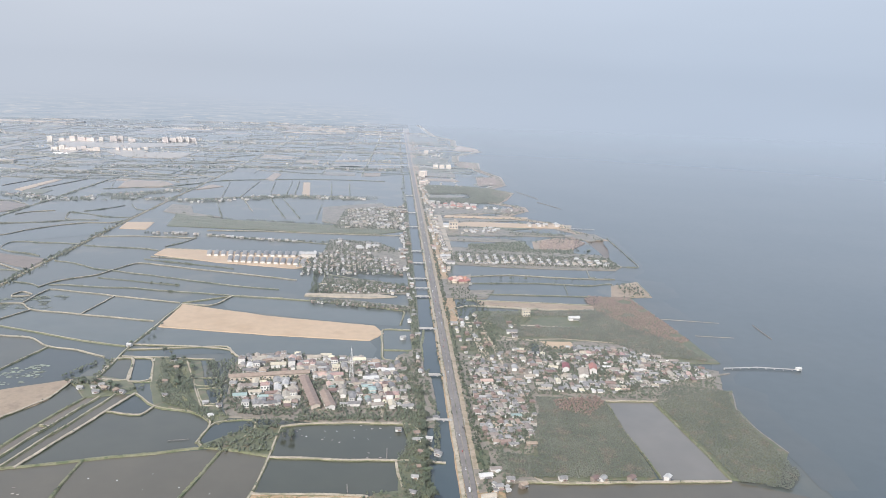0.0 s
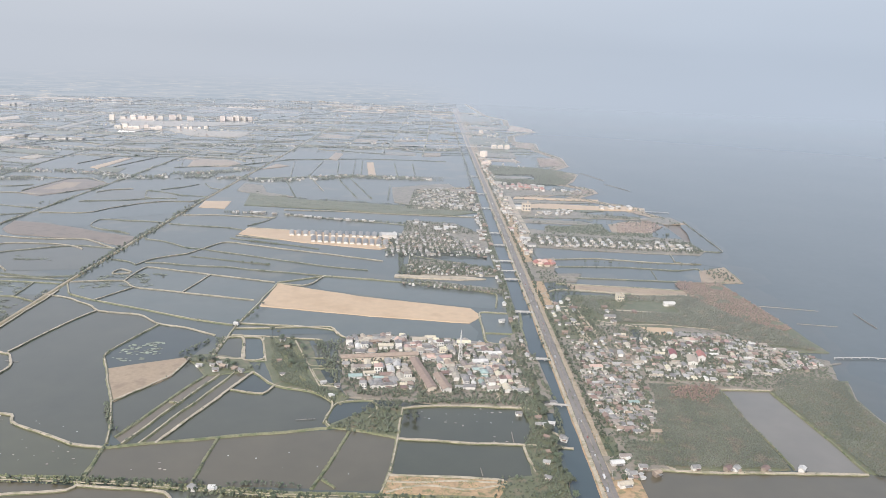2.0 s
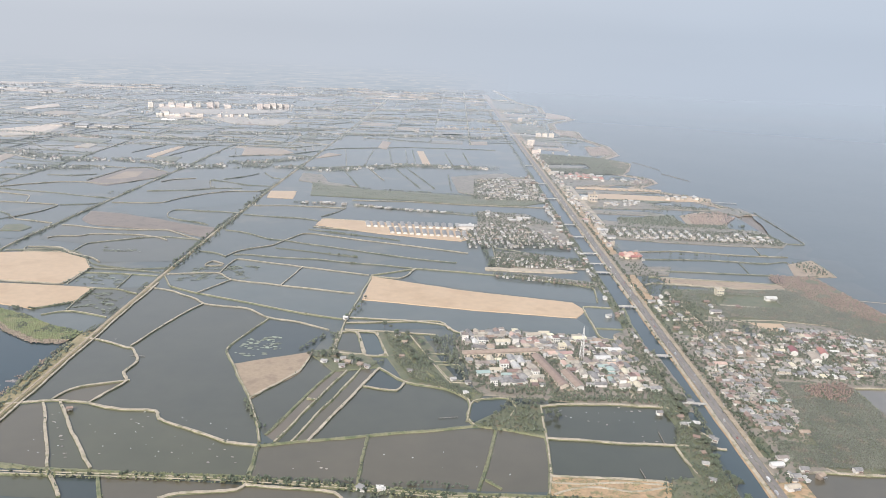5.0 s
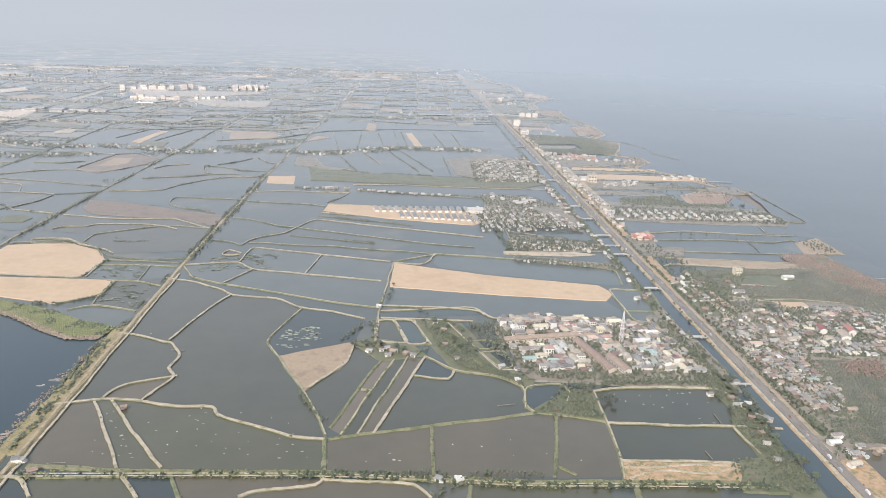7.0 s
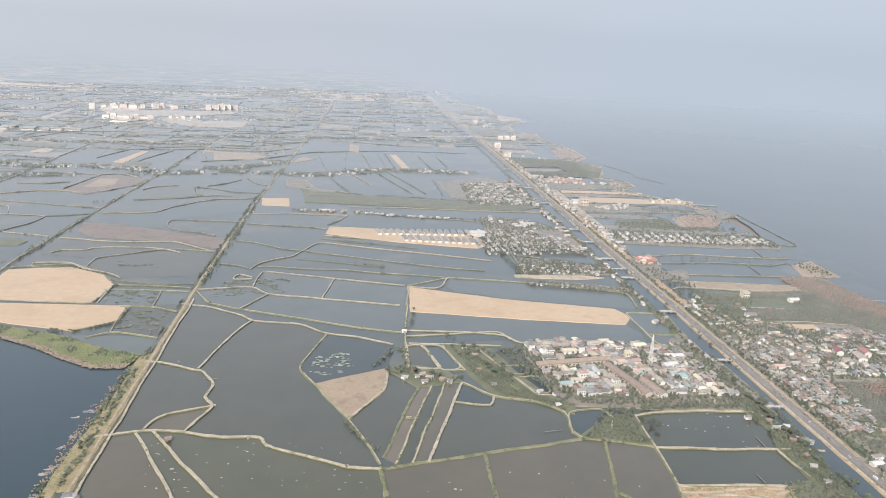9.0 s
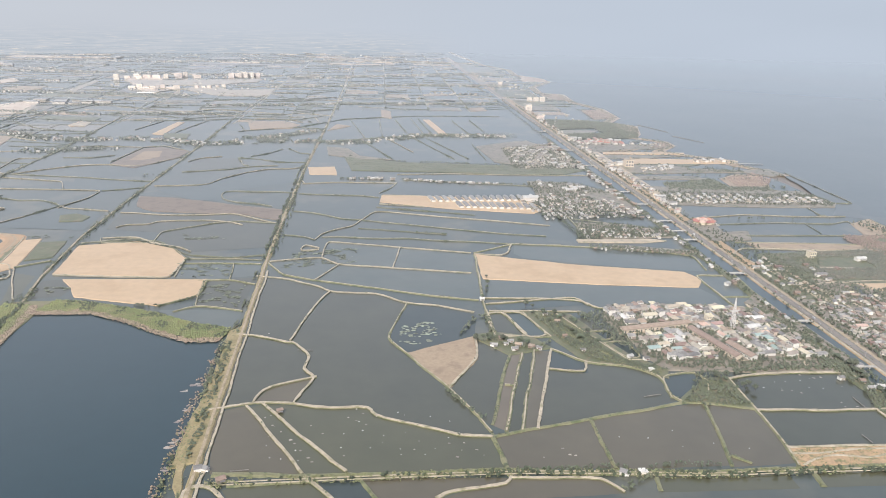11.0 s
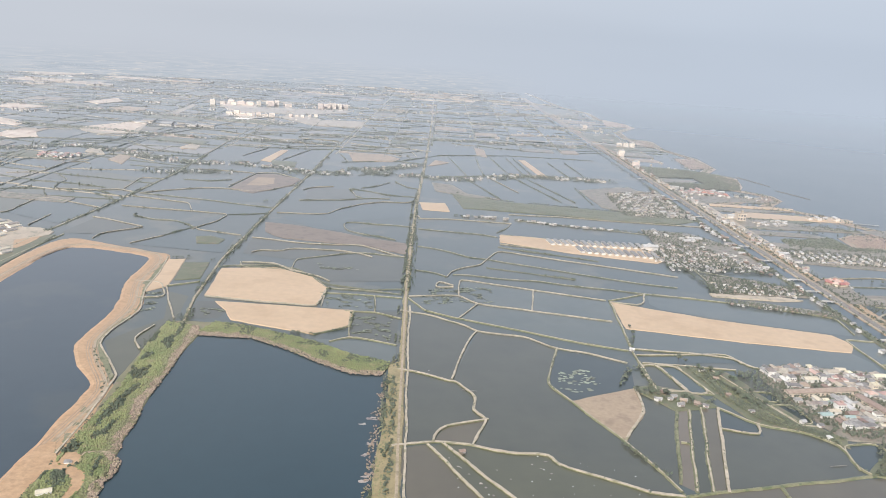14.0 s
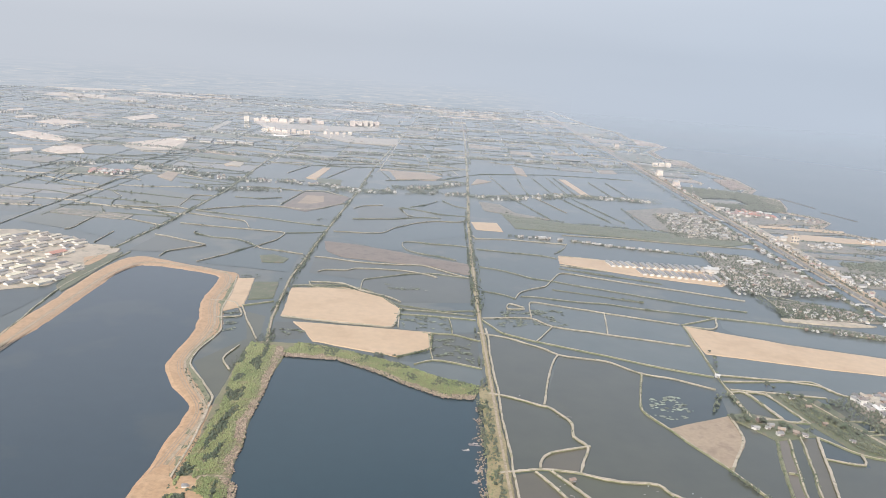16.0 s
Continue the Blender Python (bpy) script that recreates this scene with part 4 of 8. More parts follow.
land("far_field", "sand", [(-1188, 1907), (-1178, 1976), (-1155, 1915), (-1174, 1881)])
land("far_field", "clearing", [(-1399, 3047), (-1381, 3200), (-1278, 3148), (-1168, 2623), (-1213, 2630)])
land("far_field", "clearing", [(-2254, 2814), (-2247, 2909), (-2211, 2844), (-2231, 2776)])
land("far_field", "clearing", [(-1731, 1911), (-1697, 1952), (-1674, 1912), (-1700, 1858)])
# ponds on both sides of the long bank beyond the lakes
dike("pale", 5, [(-1327, 1355), (-1333, 1421), (-1323, 1506), (-1333, 1610), (-1308, 1635), (-1282, 1615)])
dike("pale", 4, [(-1222, 1165), (-1215, 1171), (-1219, 1260), (-1211, 1281), (-1164, 1262), (-1094, 1230)])
dike("mixed", 4, [(-1211, 1281), (-1240, 1336)])
dike("pale", 4, [(-1146, 1101), (-1147, 1170)])
dike("green", 6, [(-1312, 1328), (-1277, 1345), (-1244, 1345)])
dike("mixed", 4, [(-1237, 1368), (-1246, 1404), (-1244, 1434), (-1296, 1497)])
dike("pale", 5, [(-1230, 1355), (-1160, 1361), (-1128, 1382), (-1090, 1363)])
dike("pale", 4, [(-1121, 1390), (-1131, 1499), (-1087, 1501)])
dike("green", 5, [(-1176, 1351), (-1108, 1307)])
dike("green", 5, [(-1167, 1365), (-1100, 1324)])
dike("pale", 6, [(-1082, 1360), (-1042, 1400), (-991, 1438), (-950, 1446), (-897, 1430), (-865, 1457), (-850, 1490), (-831, 1521)])
dike("mixed", 5, [(-1082, 1360), (-992, 1342), (-950, 1336), (-896, 1318), (-829, 1305)])
dike("pale", 4, [(-1084, 1334), (-981, 1307), (-974, 1300), (-958, 1259)])
dike("pale", 4, [(-1073, 1257), (-1009, 1249), (-953, 1248), (-891, 1240), (-895, 1191), (-913, 1149), (-917, 1133)])
dike("mixed", 4, [(-915, 1141), (-935, 1162), (-958, 1178), (-992, 1177), (-1033, 1197), (-1029, 1210)])
dike("pale", 4, [(-1083, 1172), (-1057, 1163), (-987, 1130), (-1031, 1082), (-1031, 1053)])
dike("pale", 4, [(-974, 1039), (-944, 1087)])
dike("green", 4, [(-947, 1086), (-917, 1148)])
dike("pale", 4, [(-916, 1144), (-908, 1132), (-840, 1115)])
dike("green", 4, [(-891, 1240), (-859, 1248), (-830, 1265)])
dike("pale", 5, [(-820, 1106), (-791, 1103), (-756, 1092), (-698, 1092), (-657, 1099), (-630, 1077), (-613, 1063), (-594, 1049)])
dike("pale", 4, [(-803, 1030), (-795, 1043), (-763, 1045), (-758, 1058), (-731, 1064), (-686, 1064), (-653, 1054), (-636, 1040)])
dike("pale", 4, [(-817, 1273), (-751, 1278), (-733, 1287), (-718, 1327), (-683, 1380), (-643, 1412), (-600, 1414), (-585, 1435)])
dike("mixed", 5, [(-580, 1225), (-613, 1232), (-650, 1231), (-670, 1237), (-696, 1235), (-696, 1207), (-687, 1180), (-663, 1164), (-627, 1152), (-608, 1139)])
dike("mixed", 4, [(-798, 1381), (-727, 1402), (-677, 1433), (-634, 1441)])
dike("pale", 4, [(-808, 1475), (-800, 1495), (-786, 1512), (-754, 1528)])
dike("mixed", 5, [(-720, 1515), (-699, 1442), (-688, 1440)])
dike("green", 5, [(-720, 1515), (-683, 1504), (-636, 1473), (-582, 1473)])
dike("mixed", 4, [(-697, 1529), (-664, 1564), (-643, 1610)])
dike("mixed", 4, [(-632, 1620), (-605, 1565), (-579, 1555)])
dike("pale", 4, [(-949, 1464), (-931, 1625), (-891, 1639), (-833, 1584)])
dike("pale", 4, [(-1059, 1627), (-998, 1628), (-936, 1622)])
dike("mixed", 3, [(-1050, 1508), (-1000, 1507), (-961, 1533)])
dike("pale", 4, [(-1094, 1722), (-1105, 2028)])
dike("pale", 4, [(-1015, 1843), (-983, 1986)])
dike("pale", 4, [(-913, 1813), (-875, 2004)])
dike("pale", 4, [(-927, 2176), (-885, 2021)])
dike("mixed", 5, [(-1100, 2008), (-1021, 1990), (-906, 2011)])
dike("mixed", 4, [(-798, 1986), (-762, 1858)])
dike("mixed", 4, [(-804, 2036), (-651, 2030), (-588, 2100)])
dike("mixed", 4, [(-773, 1835), (-645, 1905), (-585, 1884)])
dike("mixed", 4, [(-697, 2265), (-705, 2103)])
dike("mixed", 4, [(-784, 2135), (-708, 2136)])
dike("pale", 4, [(-682, 2299), (-672, 2063)])
dike("mixed", 4, [(-652, 2327), (-641, 2144)])
dike("mixed", 4, [(-1385, 1881), (-1363, 1981), (-1376, 2109)])
dike("mixed", 4, [(-1343, 1968), (-1247, 1864), (-1189, 1833)])
dike("pale", 3, [(-1424, 1529), (-1424, 1626), (-1428, 1744)])
dike("pale", 3, [(-1450, 1577), (-1482, 1702)])
dike("mixed", 4, [(-1546, 1899), (-1480, 1757)])
dike("mixed", 4, [(-1605, 1869), (-1555, 1917), (-1440, 1942), (-1389, 1991)])
dike("mixed", 4, [(-1413, 2273), (-1291, 2283), (-1168, 2265), (-1071, 2206)])
dike("mixed", 4, [(-1132, 2256), (-1166, 2355), (-1219, 2455)])
dike("mixed", 4, [(-1071, 2206), (-974, 2128), (-893, 2219), (-824, 2202)])
dike("mixed", 4, [(-1134, 2560), (-1069, 2349), (-995, 2422), (-887, 2420)])
dike("mixed", 4, [(-819, 2458), (-673, 2476), (-577, 2543)])
dike("mixed", 4, [(-799, 2638), (-681, 2636), (-573, 2734)])
dike("pale", 4, [(-533, 969), (-525, 996), (-509, 1014), (-484, 1033), (-472, 1063), (-454, 1106), (-441, 1109), (-396, 1094), (-356, 1079), (-309, 1066), (-263, 1050), (-204, 1030)])
dike("mixed", 3, [(-575, 991), (-548, 984), (-533, 969)])
dike("mixed", 4, [(-573, 1111), (-548, 1104), (-523, 1088), (-498, 1067), (-472, 1063), (-442, 1050), (-396, 1034), (-336, 1012), (-271, 989), (-220, 979)])
dike("mixed", 4, [(-525, 980), (-502, 982), (-480, 977), (-450, 973), (-412, 973), (-376, 963), (-318, 955), (-286, 947), (-247, 940), (-210, 940)])
dike("green", 3, [(-477, 1021), (-446, 1014), (-401, 1002), (-356, 991)])
dike("pale", 4, [(-275, 946), (-285, 912), (-295, 900), (-330, 905)])
dike("pale", 3, [(-524, 929), (-548, 924), (-543, 950), (-524, 935)])
dike("pale", 4, [(-576, 1291), (-517, 1302), (-428, 1296), (-413, 1295)])
dike("mixed", 4, [(-575, 1219), (-529, 1211), (-473, 1206), (-446, 1194)])
dike("mixed", 5, [(-444, 1224), (-427, 1255), (-413, 1300)])
dike("green", 4, [(-450, 1136), (-435, 1129), (-393, 1116), (-352, 1104), (-304, 1087)])
dike("pale", 3, [(-440, 1211), (-367, 1202)])
dike("pale", 3, [(-446, 1153), (-377, 1136)])
dike("pale", 4, [(-577, 1312), (-572, 1292)])
dike("mixed", 3, [(-686, 879), (-650, 879), (-602, 877), (-588, 876)])
dike("mixed", 3, [(-621, 878), (-617, 831), (-617, 824)])
dike("mixed", 3, [(-651, 822), (-617, 824), (-594, 811), (-587, 808)])
dike("mixed", 3, [(-644, 822), (-638, 748)])
dike("mixed", 3, [(-656, 733), (-638, 748), (-613, 743), (-588, 733)])
dike("pale", 3, [(-908, 883), (-875, 883), (-855, 835), (-882, 827)])
pond(134, "olive", [(-1309, 1198), (-1211, 1168), (-1209, 1271), (-1231, 1325), (-1309, 1336)])
pond(135, "blue", [(-1209, 1264), (-1211, 1168), (-1113, 1122), (-1094, 1222), (-1159, 1255)])
pond(136, "grey", [(-1076, 1163), (-1028, 1150), (-986, 1123), (-1030, 1078), (-1084, 1072)])
pond(137, "blue", [(-971, 1036), (-942, 1083), (-915, 1146), (-844, 1106), (-842, 1020)])
pond(138, "olive", [(-1225, 1348), (-1116, 1366), (-1122, 1492), (-1221, 1532)])
pond(139, "blue", [(-890, 1238), (-958, 1249), (-975, 1296), (-893, 1313), (-832, 1298), (-834, 1260)])
VILLAGE_BELTS = [[(-1536, 1731), (-1458, 1806), (-1411, 1848), (-1345, 1819), (-1275, 1794)], [(-1292, 1805), (-1215, 1757), (-1152, 1724), (-1095, 1705)], [(-1100, 1703), (-1024, 1726), (-974, 1730), (-892, 1706), (-838, 1688)], [(-882, 1657), (-761, 1680), (-662, 1716), (-578, 1709)], [(-1154, 1577), (-1101, 1576), (-1051, 1601), (-982, 1620)], [(-571, 1704), (-507, 1691), (-414, 1738)], [(-742, 1740), (-653, 1782), (-587, 1866)]]
pond(102, "blue", [(-323, 710), (-306, 716), (-292, 665), (-311, 658)])
pond(103, "blue", [(-333, 738), (-242, 754), (-235, 739), (-326, 724)])
pond(104, "green", [(-214, 574), (-182, 582), (-176, 568), (-187, 546), (-214, 541)])
pond(105, "blue", [(-263, 713), (-245, 716), (-243, 706), (-260, 702)])
pond(106, "slate", [(-77, 821), (-45, 817), (-44, 756), (-73, 753)])
pond(107, "slate", [(-73, 750), (-41, 748), (-40, 722), (-75, 724)])
dike("pale", 3, [(-328, 718), (-323, 711), (-312, 656), (-291, 663), (-306, 719), (-326, 719)])
dike("pale", 3, [(-340, 742), (-240, 758), (-232, 735)])
dike("mixed", 3, [(-218, 540), (-215, 576), (-181, 584), (-176, 567), (-186, 544)])
dike("green", 4, [(-293, 718), (-273, 667), (-252, 627), (-239, 608)])
pond(131, "green", [(-40, 562), (-29, 562), (-30, 551), (-42, 550)])
land("levee_shoulder", "drygrass", [(-586, 446), (-589, 472), (-589, 501), (-586, 522), (-585, 539), (-582, 526), (-585, 496), (-584, 463), (-577, 426)])
dike("mixed", 4, [(-326, 716), (-311, 661), (-340, 660)])
dike("pale", 4, [(-344, 716), (-342, 663)])
dike("mixed", 4, [(-305, 718), (-290, 659)])
dike("mixed", 4, [(-290, 659), (-311, 660)])
dike("mixed", 3, [(-350, 568), (-343, 567)])
dike("mixed", 5, [(-45, 818), (-79, 822), (-76, 766), (-76, 722), (-40, 721)])
dike("green", 6, [(-30, 819), (-34, 767), (-34, 722)])
dike("green", 4, [(-75, 752), (-60, 752), (-42, 752)])
land("bank", "grass", [(-62, 719), (-36, 720), (-33, 695), (-52, 690), (-65, 703)])
land("sand_lot", "sand", [(102, 786), (138, 786), (136, 759), (108, 764)])
HUTS = [(-574, 463), (-570, 463), (-557, 450), (-529, 535), (-336, 643), (-325, 640), (-314, 636), (-330, 632), (-349, 642), (-292, 442), (-279, 442), (-277, 658), (-268, 627), (-219, 587), (-41, 545), (-35, 547), (-30, 526), (-29, 522), (-28, 586), (-54, 788)]
BUSH_LINES = [[(-400, 562), (-386, 537), (-374, 517)], [(-374, 670), (-359, 703), (-344, 713), (-344, 654), (-363, 653)], [(-371, 449), (-336, 450), (-299, 451)], [(-274, 449), (-248, 451), (-216, 448)], [(-293, 451), (-274, 439), (-296, 425)], [(-340, 648), (-311, 632), (-293, 649)], [(-584, 476), (-584, 517), (-585, 578), (-587, 665)], [(-590, 559), (-592, 600), (-593, 636)]]
BUSH_LINES += [[(-232, 608), (-220, 587), (-201, 607)], [(-289, 704), (-266, 656), (-242, 615)], [(-296, 711), (-276, 661), (-252, 612)], [(-49, 675), (-41, 624), (-39, 583)], [(-60, 606), (-45, 587), (-37, 575)], [(-154, 580), (-112, 585), (-67, 586), (-41, 583)], [(-31, 696), (-32, 646), (-26, 586), (-30, 526)], [(-186, 566), (-172, 552), (-163, 532)]]
FLOAT_SPOTS = [(-539, 528), (-532, 517), (-525, 508), (-517, 497), (-514, 492), (-509, 483), (-503, 474), (-500, 469), (-479, 475), (-471, 520), (-477, 525), (-466, 530), (-495, 504), (-464, 514), (-504, 515), (-430, 480), (-426, 490), (-555, 678), (-325, 475), (-341, 465), (-318, 466), (-322, 467), (-405, 486), (-397, 477), (-386, 477), (-394, 486), (-382, 470), (-401, 469), (-143, 562), (-138, 555), (-121, 548), (-113, 547), (-107, 543), (-83, 526), (-75, 568), (-91, 573), (-84, 519), (-74, 519), (-82, 567)]
REED_MATS = [(-600, 492), (-599, 498), (-597, 501), (-595, 504), (-598, 494), (-602, 525), (-601, 527), (-601, 544), (-600, 549), (-596, 546), (-599, 542), (-603, 581), (-600, 583), (-598, 580), (-608, 571), (-606, 573), (-596, 468), (-596, 465), (-594, 513), (-597, 510)]
LANES = [[(-53, 665), (-46, 615)], [(-109, 663), (-105, 621)], [(10.1, 902), (44, 675)], [(32, 786), (130, 796)], [(27, 828), (44, 687)], [(130, 796), (172, 788), (219, 780)], [(44, 675), (109, 666)]]
# small dark ponds and a footpath at the village's edge
pond(140, "green", [(-253, 667), (-231, 672), (-226, 655), (-247, 648)])
pond(141, "green", [(-243, 643), (-222, 649), (-218, 612), (-231, 610)])
dike("mixed", 2.5, [(-253, 667), (-231, 672), (-226, 655), (-247, 648), (-253, 667)])
dike("mixed", 2.5, [(-243, 643), (-222, 649), (-218, 612), (-231, 610), (-243, 643)])
pond(142, "green", [(-1154, 872), (-1103, 891), (-1092, 884), (-1100, 786)])


# ---------------------------------------------------------------- roads and canal
def strip(name, mat, line, half, z, label, category, parent=None, step=20.0, thick=0.3):
    verts, faces = ribbon(line, half, half + 0.2, z, z - thick, step, 0.0)
    ob = new(name, mesh_of(name, verts, faces, mat))
    if parent:
        ob.parent = parent
        return ob
    return tagged(ob, label, category, kind="structure")


ROAD_X, CANAL_X = -8.5, -25.0
tagged(slab("road_bank", SOIL["scrub"], [(-16.5, -200), (14, -200), (16.1, 1005), (21, 1734), (17.8, 4632), (-16.6, 4635), (-16.7, 1735)], 0.55, size=0.8, step=25), "earth embankment carrying the coast road", "embankment", kind="structure")
bm = bmesh.new()
for a in range(-200, 4300, 100):
    vs = [bm.verts.new((CANAL_X + dx, y, -0.03)) for dx, y in ((-8.5, a), (9.0, a), (9.0, a + 100), (-8.5, a + 100))]
    bm.faces.new(vs)
tagged(part("canal", bm, WATER["canal"]), "straight dark water of a roadside canal", "canal", kind="structure")
road = strip("road", ASPHALT, [(ROAD_X, -200), (ROAD_X, 4300)], 3.7, 1.15, "straight worn asphalt dual carriageway along a canal", "road")
strip("median", SOIL["soil"], [(ROAD_X, -200), (ROAD_X, 4300)], 0.35, 1.32, "", "", road)
strip("verge", PATHTOP, [(ROAD_X - 5.9, -200), (ROAD_X - 5.9, 3000)], 1.3, 0.95, "sandy verge between the road and the canal", "verge")
strip("verge", TRACK, [(ROAD_X + 6.8, 470), (ROAD_X + 6.8, 1900)], 2.0, 0.95, "sandy verge beside the coast road", "verge")
strip("road", TRACK, [(-573, 328), (-576, 474), (-578, 544), (-580, 660), (-582, 780), (-584, 900), (-584, 1120), (-581, 1436), (-568, 1969), (-554, 2845), (-542, 4568)], 0.95, 1.2, "straight dusty earth road on a levee", "road")
tagged(new("levee", mesh_of("levee", *ribbon([(-573, 328), (-576, 474), (-578, 544), (-580, 660), (-582, 780), (-584, 900), (-584, 1120), (-581, 1436), (-568, 1969), (-554, 2845), (-542, 4568)], 1.9, 3.6, 0.95, -0.8, 8, 0.6, 0.3), SOIL["drygrass"])), "grassy levee under an earth road", "levee", kind="structure")
dike("pale", 3, [(-568, 328), (-572, 541), (-575, 664), (-578, 850)])
strip("road", TRACK, [(-807, 736), (-823, 841), (-833, 990), (-830, 1218), (-823, 1575), (-818, 2079), (-793, 2836), (-768, 3803)], 0.9, 1.2, "narrow earth road between ponds", "road")
dike("green", 6, [(-807, 736), (-823, 841), (-833, 990), (-830, 1218), (-823, 1575), (-818, 2079), (-793, 2836), (-768, 3803)])
dike("mixed", 7, [(-1113, 932), (-1107, 1072), (-1094, 1262), (-1085, 1569), (-1104, 1937), (-1118, 2442), (-1125, 3566)])
dike("mixed", 6, [(-1323, 994), (-1328, 1348), (-1326, 1576), (-1316, 2389), (-1325, 3477)])
land("canal_bank", "grass", [(-38, 376), (-34, 1006), (-35, 1736), (-45, 1736), (-43, 1006), (-44, 638), (-40, 608), (-56, 578), (-50, 542), (-60, 517), (-59, 427), (-66, 377)])
land("canal_bank", "soil", [(-34.3, 658), (-34.3, 760), (-60, 735), (-44, 699), (-44, 659)])
pond(92, "brown", [(15.9, 480), (61, 482), (191, 483), (237, 463), (241, 294), (12.8, 296)])
land("lake_bank", "ochre", [(-837, 521), (-819, 521), (-816, 432), (-814, 342), (-836, 342), (-836, 432)])
land("green_bank", "grass", [(-816, 490), (-779, 490), (-772, 432), (-771, 363), (-814, 362)])
BANK_TRACK = [(-1056, 691), (-1061, 952), (-1047, 1018), (-1003, 1021), (-915, 996), (-902, 955), (-901, 879), (-876, 803), (-875, 755), (-878, 701), (-854, 655), (-829, 619), (-823, 591), (-828, 511), (-833, 392)]
strip("track", TRACK, eased(BANK_TRACK, 25), 1.1, 0.99, "worn vehicle track along the top of a sand bank", "track", step=6)
for off, half in ((-1.9, 0.35), (-4.6, 0.45), (-6.8, 0.3), (2.6, 0.3)):
    strip("rut", SOIL["mud"], beside(BANK_TRACK, off), half, 0.985 + 0.01 * half, "darker wheel rut pressed into a sand bank", "rut", step=5)
tagged(new("verge", mesh_of("verge", *ribbon(beside(BANK_DIKE, -4.2), 3.6, 4.4, 0.86, -0.6, 5, 1.0, 0.5), BANK)), "grassy strip between a sand bank and a dike path", "verge", kind="structure")
# lanes inside the villages
for line in ([(-152, 676), (-128, 599)], [(-223, 661), (-140, 672), (-40, 667)], [(-60, 730), (-75, 588)], [(60, 728), (78, 637)], [(28, 800), (32, 658), (20, 557)], [(90, 688), (235, 685)],
             [(0.0, 852), (66, 846), (150, 837)], [(36, 882), (44, 800), (52, 734)]):
    strip("lane", SOIL["pale"], line, 1.5, 0.92, "narrow pale lane through the village", "lane")


land("town_ground", "soil", [(-3, 500), (34, 499), (42, 484), (14, 482), (6, 470), (-3, 468)])
for line in ([(-3, 494), (13, 493), (31, 494), (46, 484)], [(41, 825), (49, 719), (49, 675)], [(51, 806), (86, 790), (117, 784)], [(114, 774), (112, 721)]):
    strip("lane", SOIL["pale"], eased(line, 6), 1.0, 0.95, "narrow pale lane at the edge of the town", "lane", step=5)
for line in LANES:
    strip("lane", SOIL["pale"], line, 1.1, 0.94, "narrow pale lane through the village", "lane")


# ---------------------------------------------------------------- houses
def gable(bm, w, d, h, rise, over, hip=0.0):
    """A pitched roof with thickness: ridge along x; hip draws the ridge's ends in."""
    W, D = w / 2 + over, d / 2 + over
    r = W - hip * D
    for dz, flip in ((0.0, False), (-0.18, True)):
        v = [bm.verts.new(p) for p in ((-W, -D, h + dz), (W, -D, h + dz), (W, D, h + dz), (-W, D, h + dz), (-r, 0, h + rise + dz), (r, 0, h + rise + dz))]
        fs = [(v[0], v[1], v[5], v[4]), (v[2], v[3], v[4], v[5]), (v[1], v[2], v[5]), (v[3], v[0], v[4])]
        if hip == 0:
            fs = fs[:2] + ([] if flip else [])
        for f in fs:
            bm.faces.new(f[::-1] if flip else f)
        if not flip:
            top = v
        else:
            for i, j in ((0, 1), (1, 2), (2, 3), (3, 0)) if hip else ((0, 1), (2, 3)):
                bm.faces.new((top[i], v[i], v[j], top[j]))
            if not hip:
                for a, e in ((0, 4), (4, 3), (2, 5), (5, 1)):
                    bm.faces.new((top[a], top[e], v[e], v[a]))


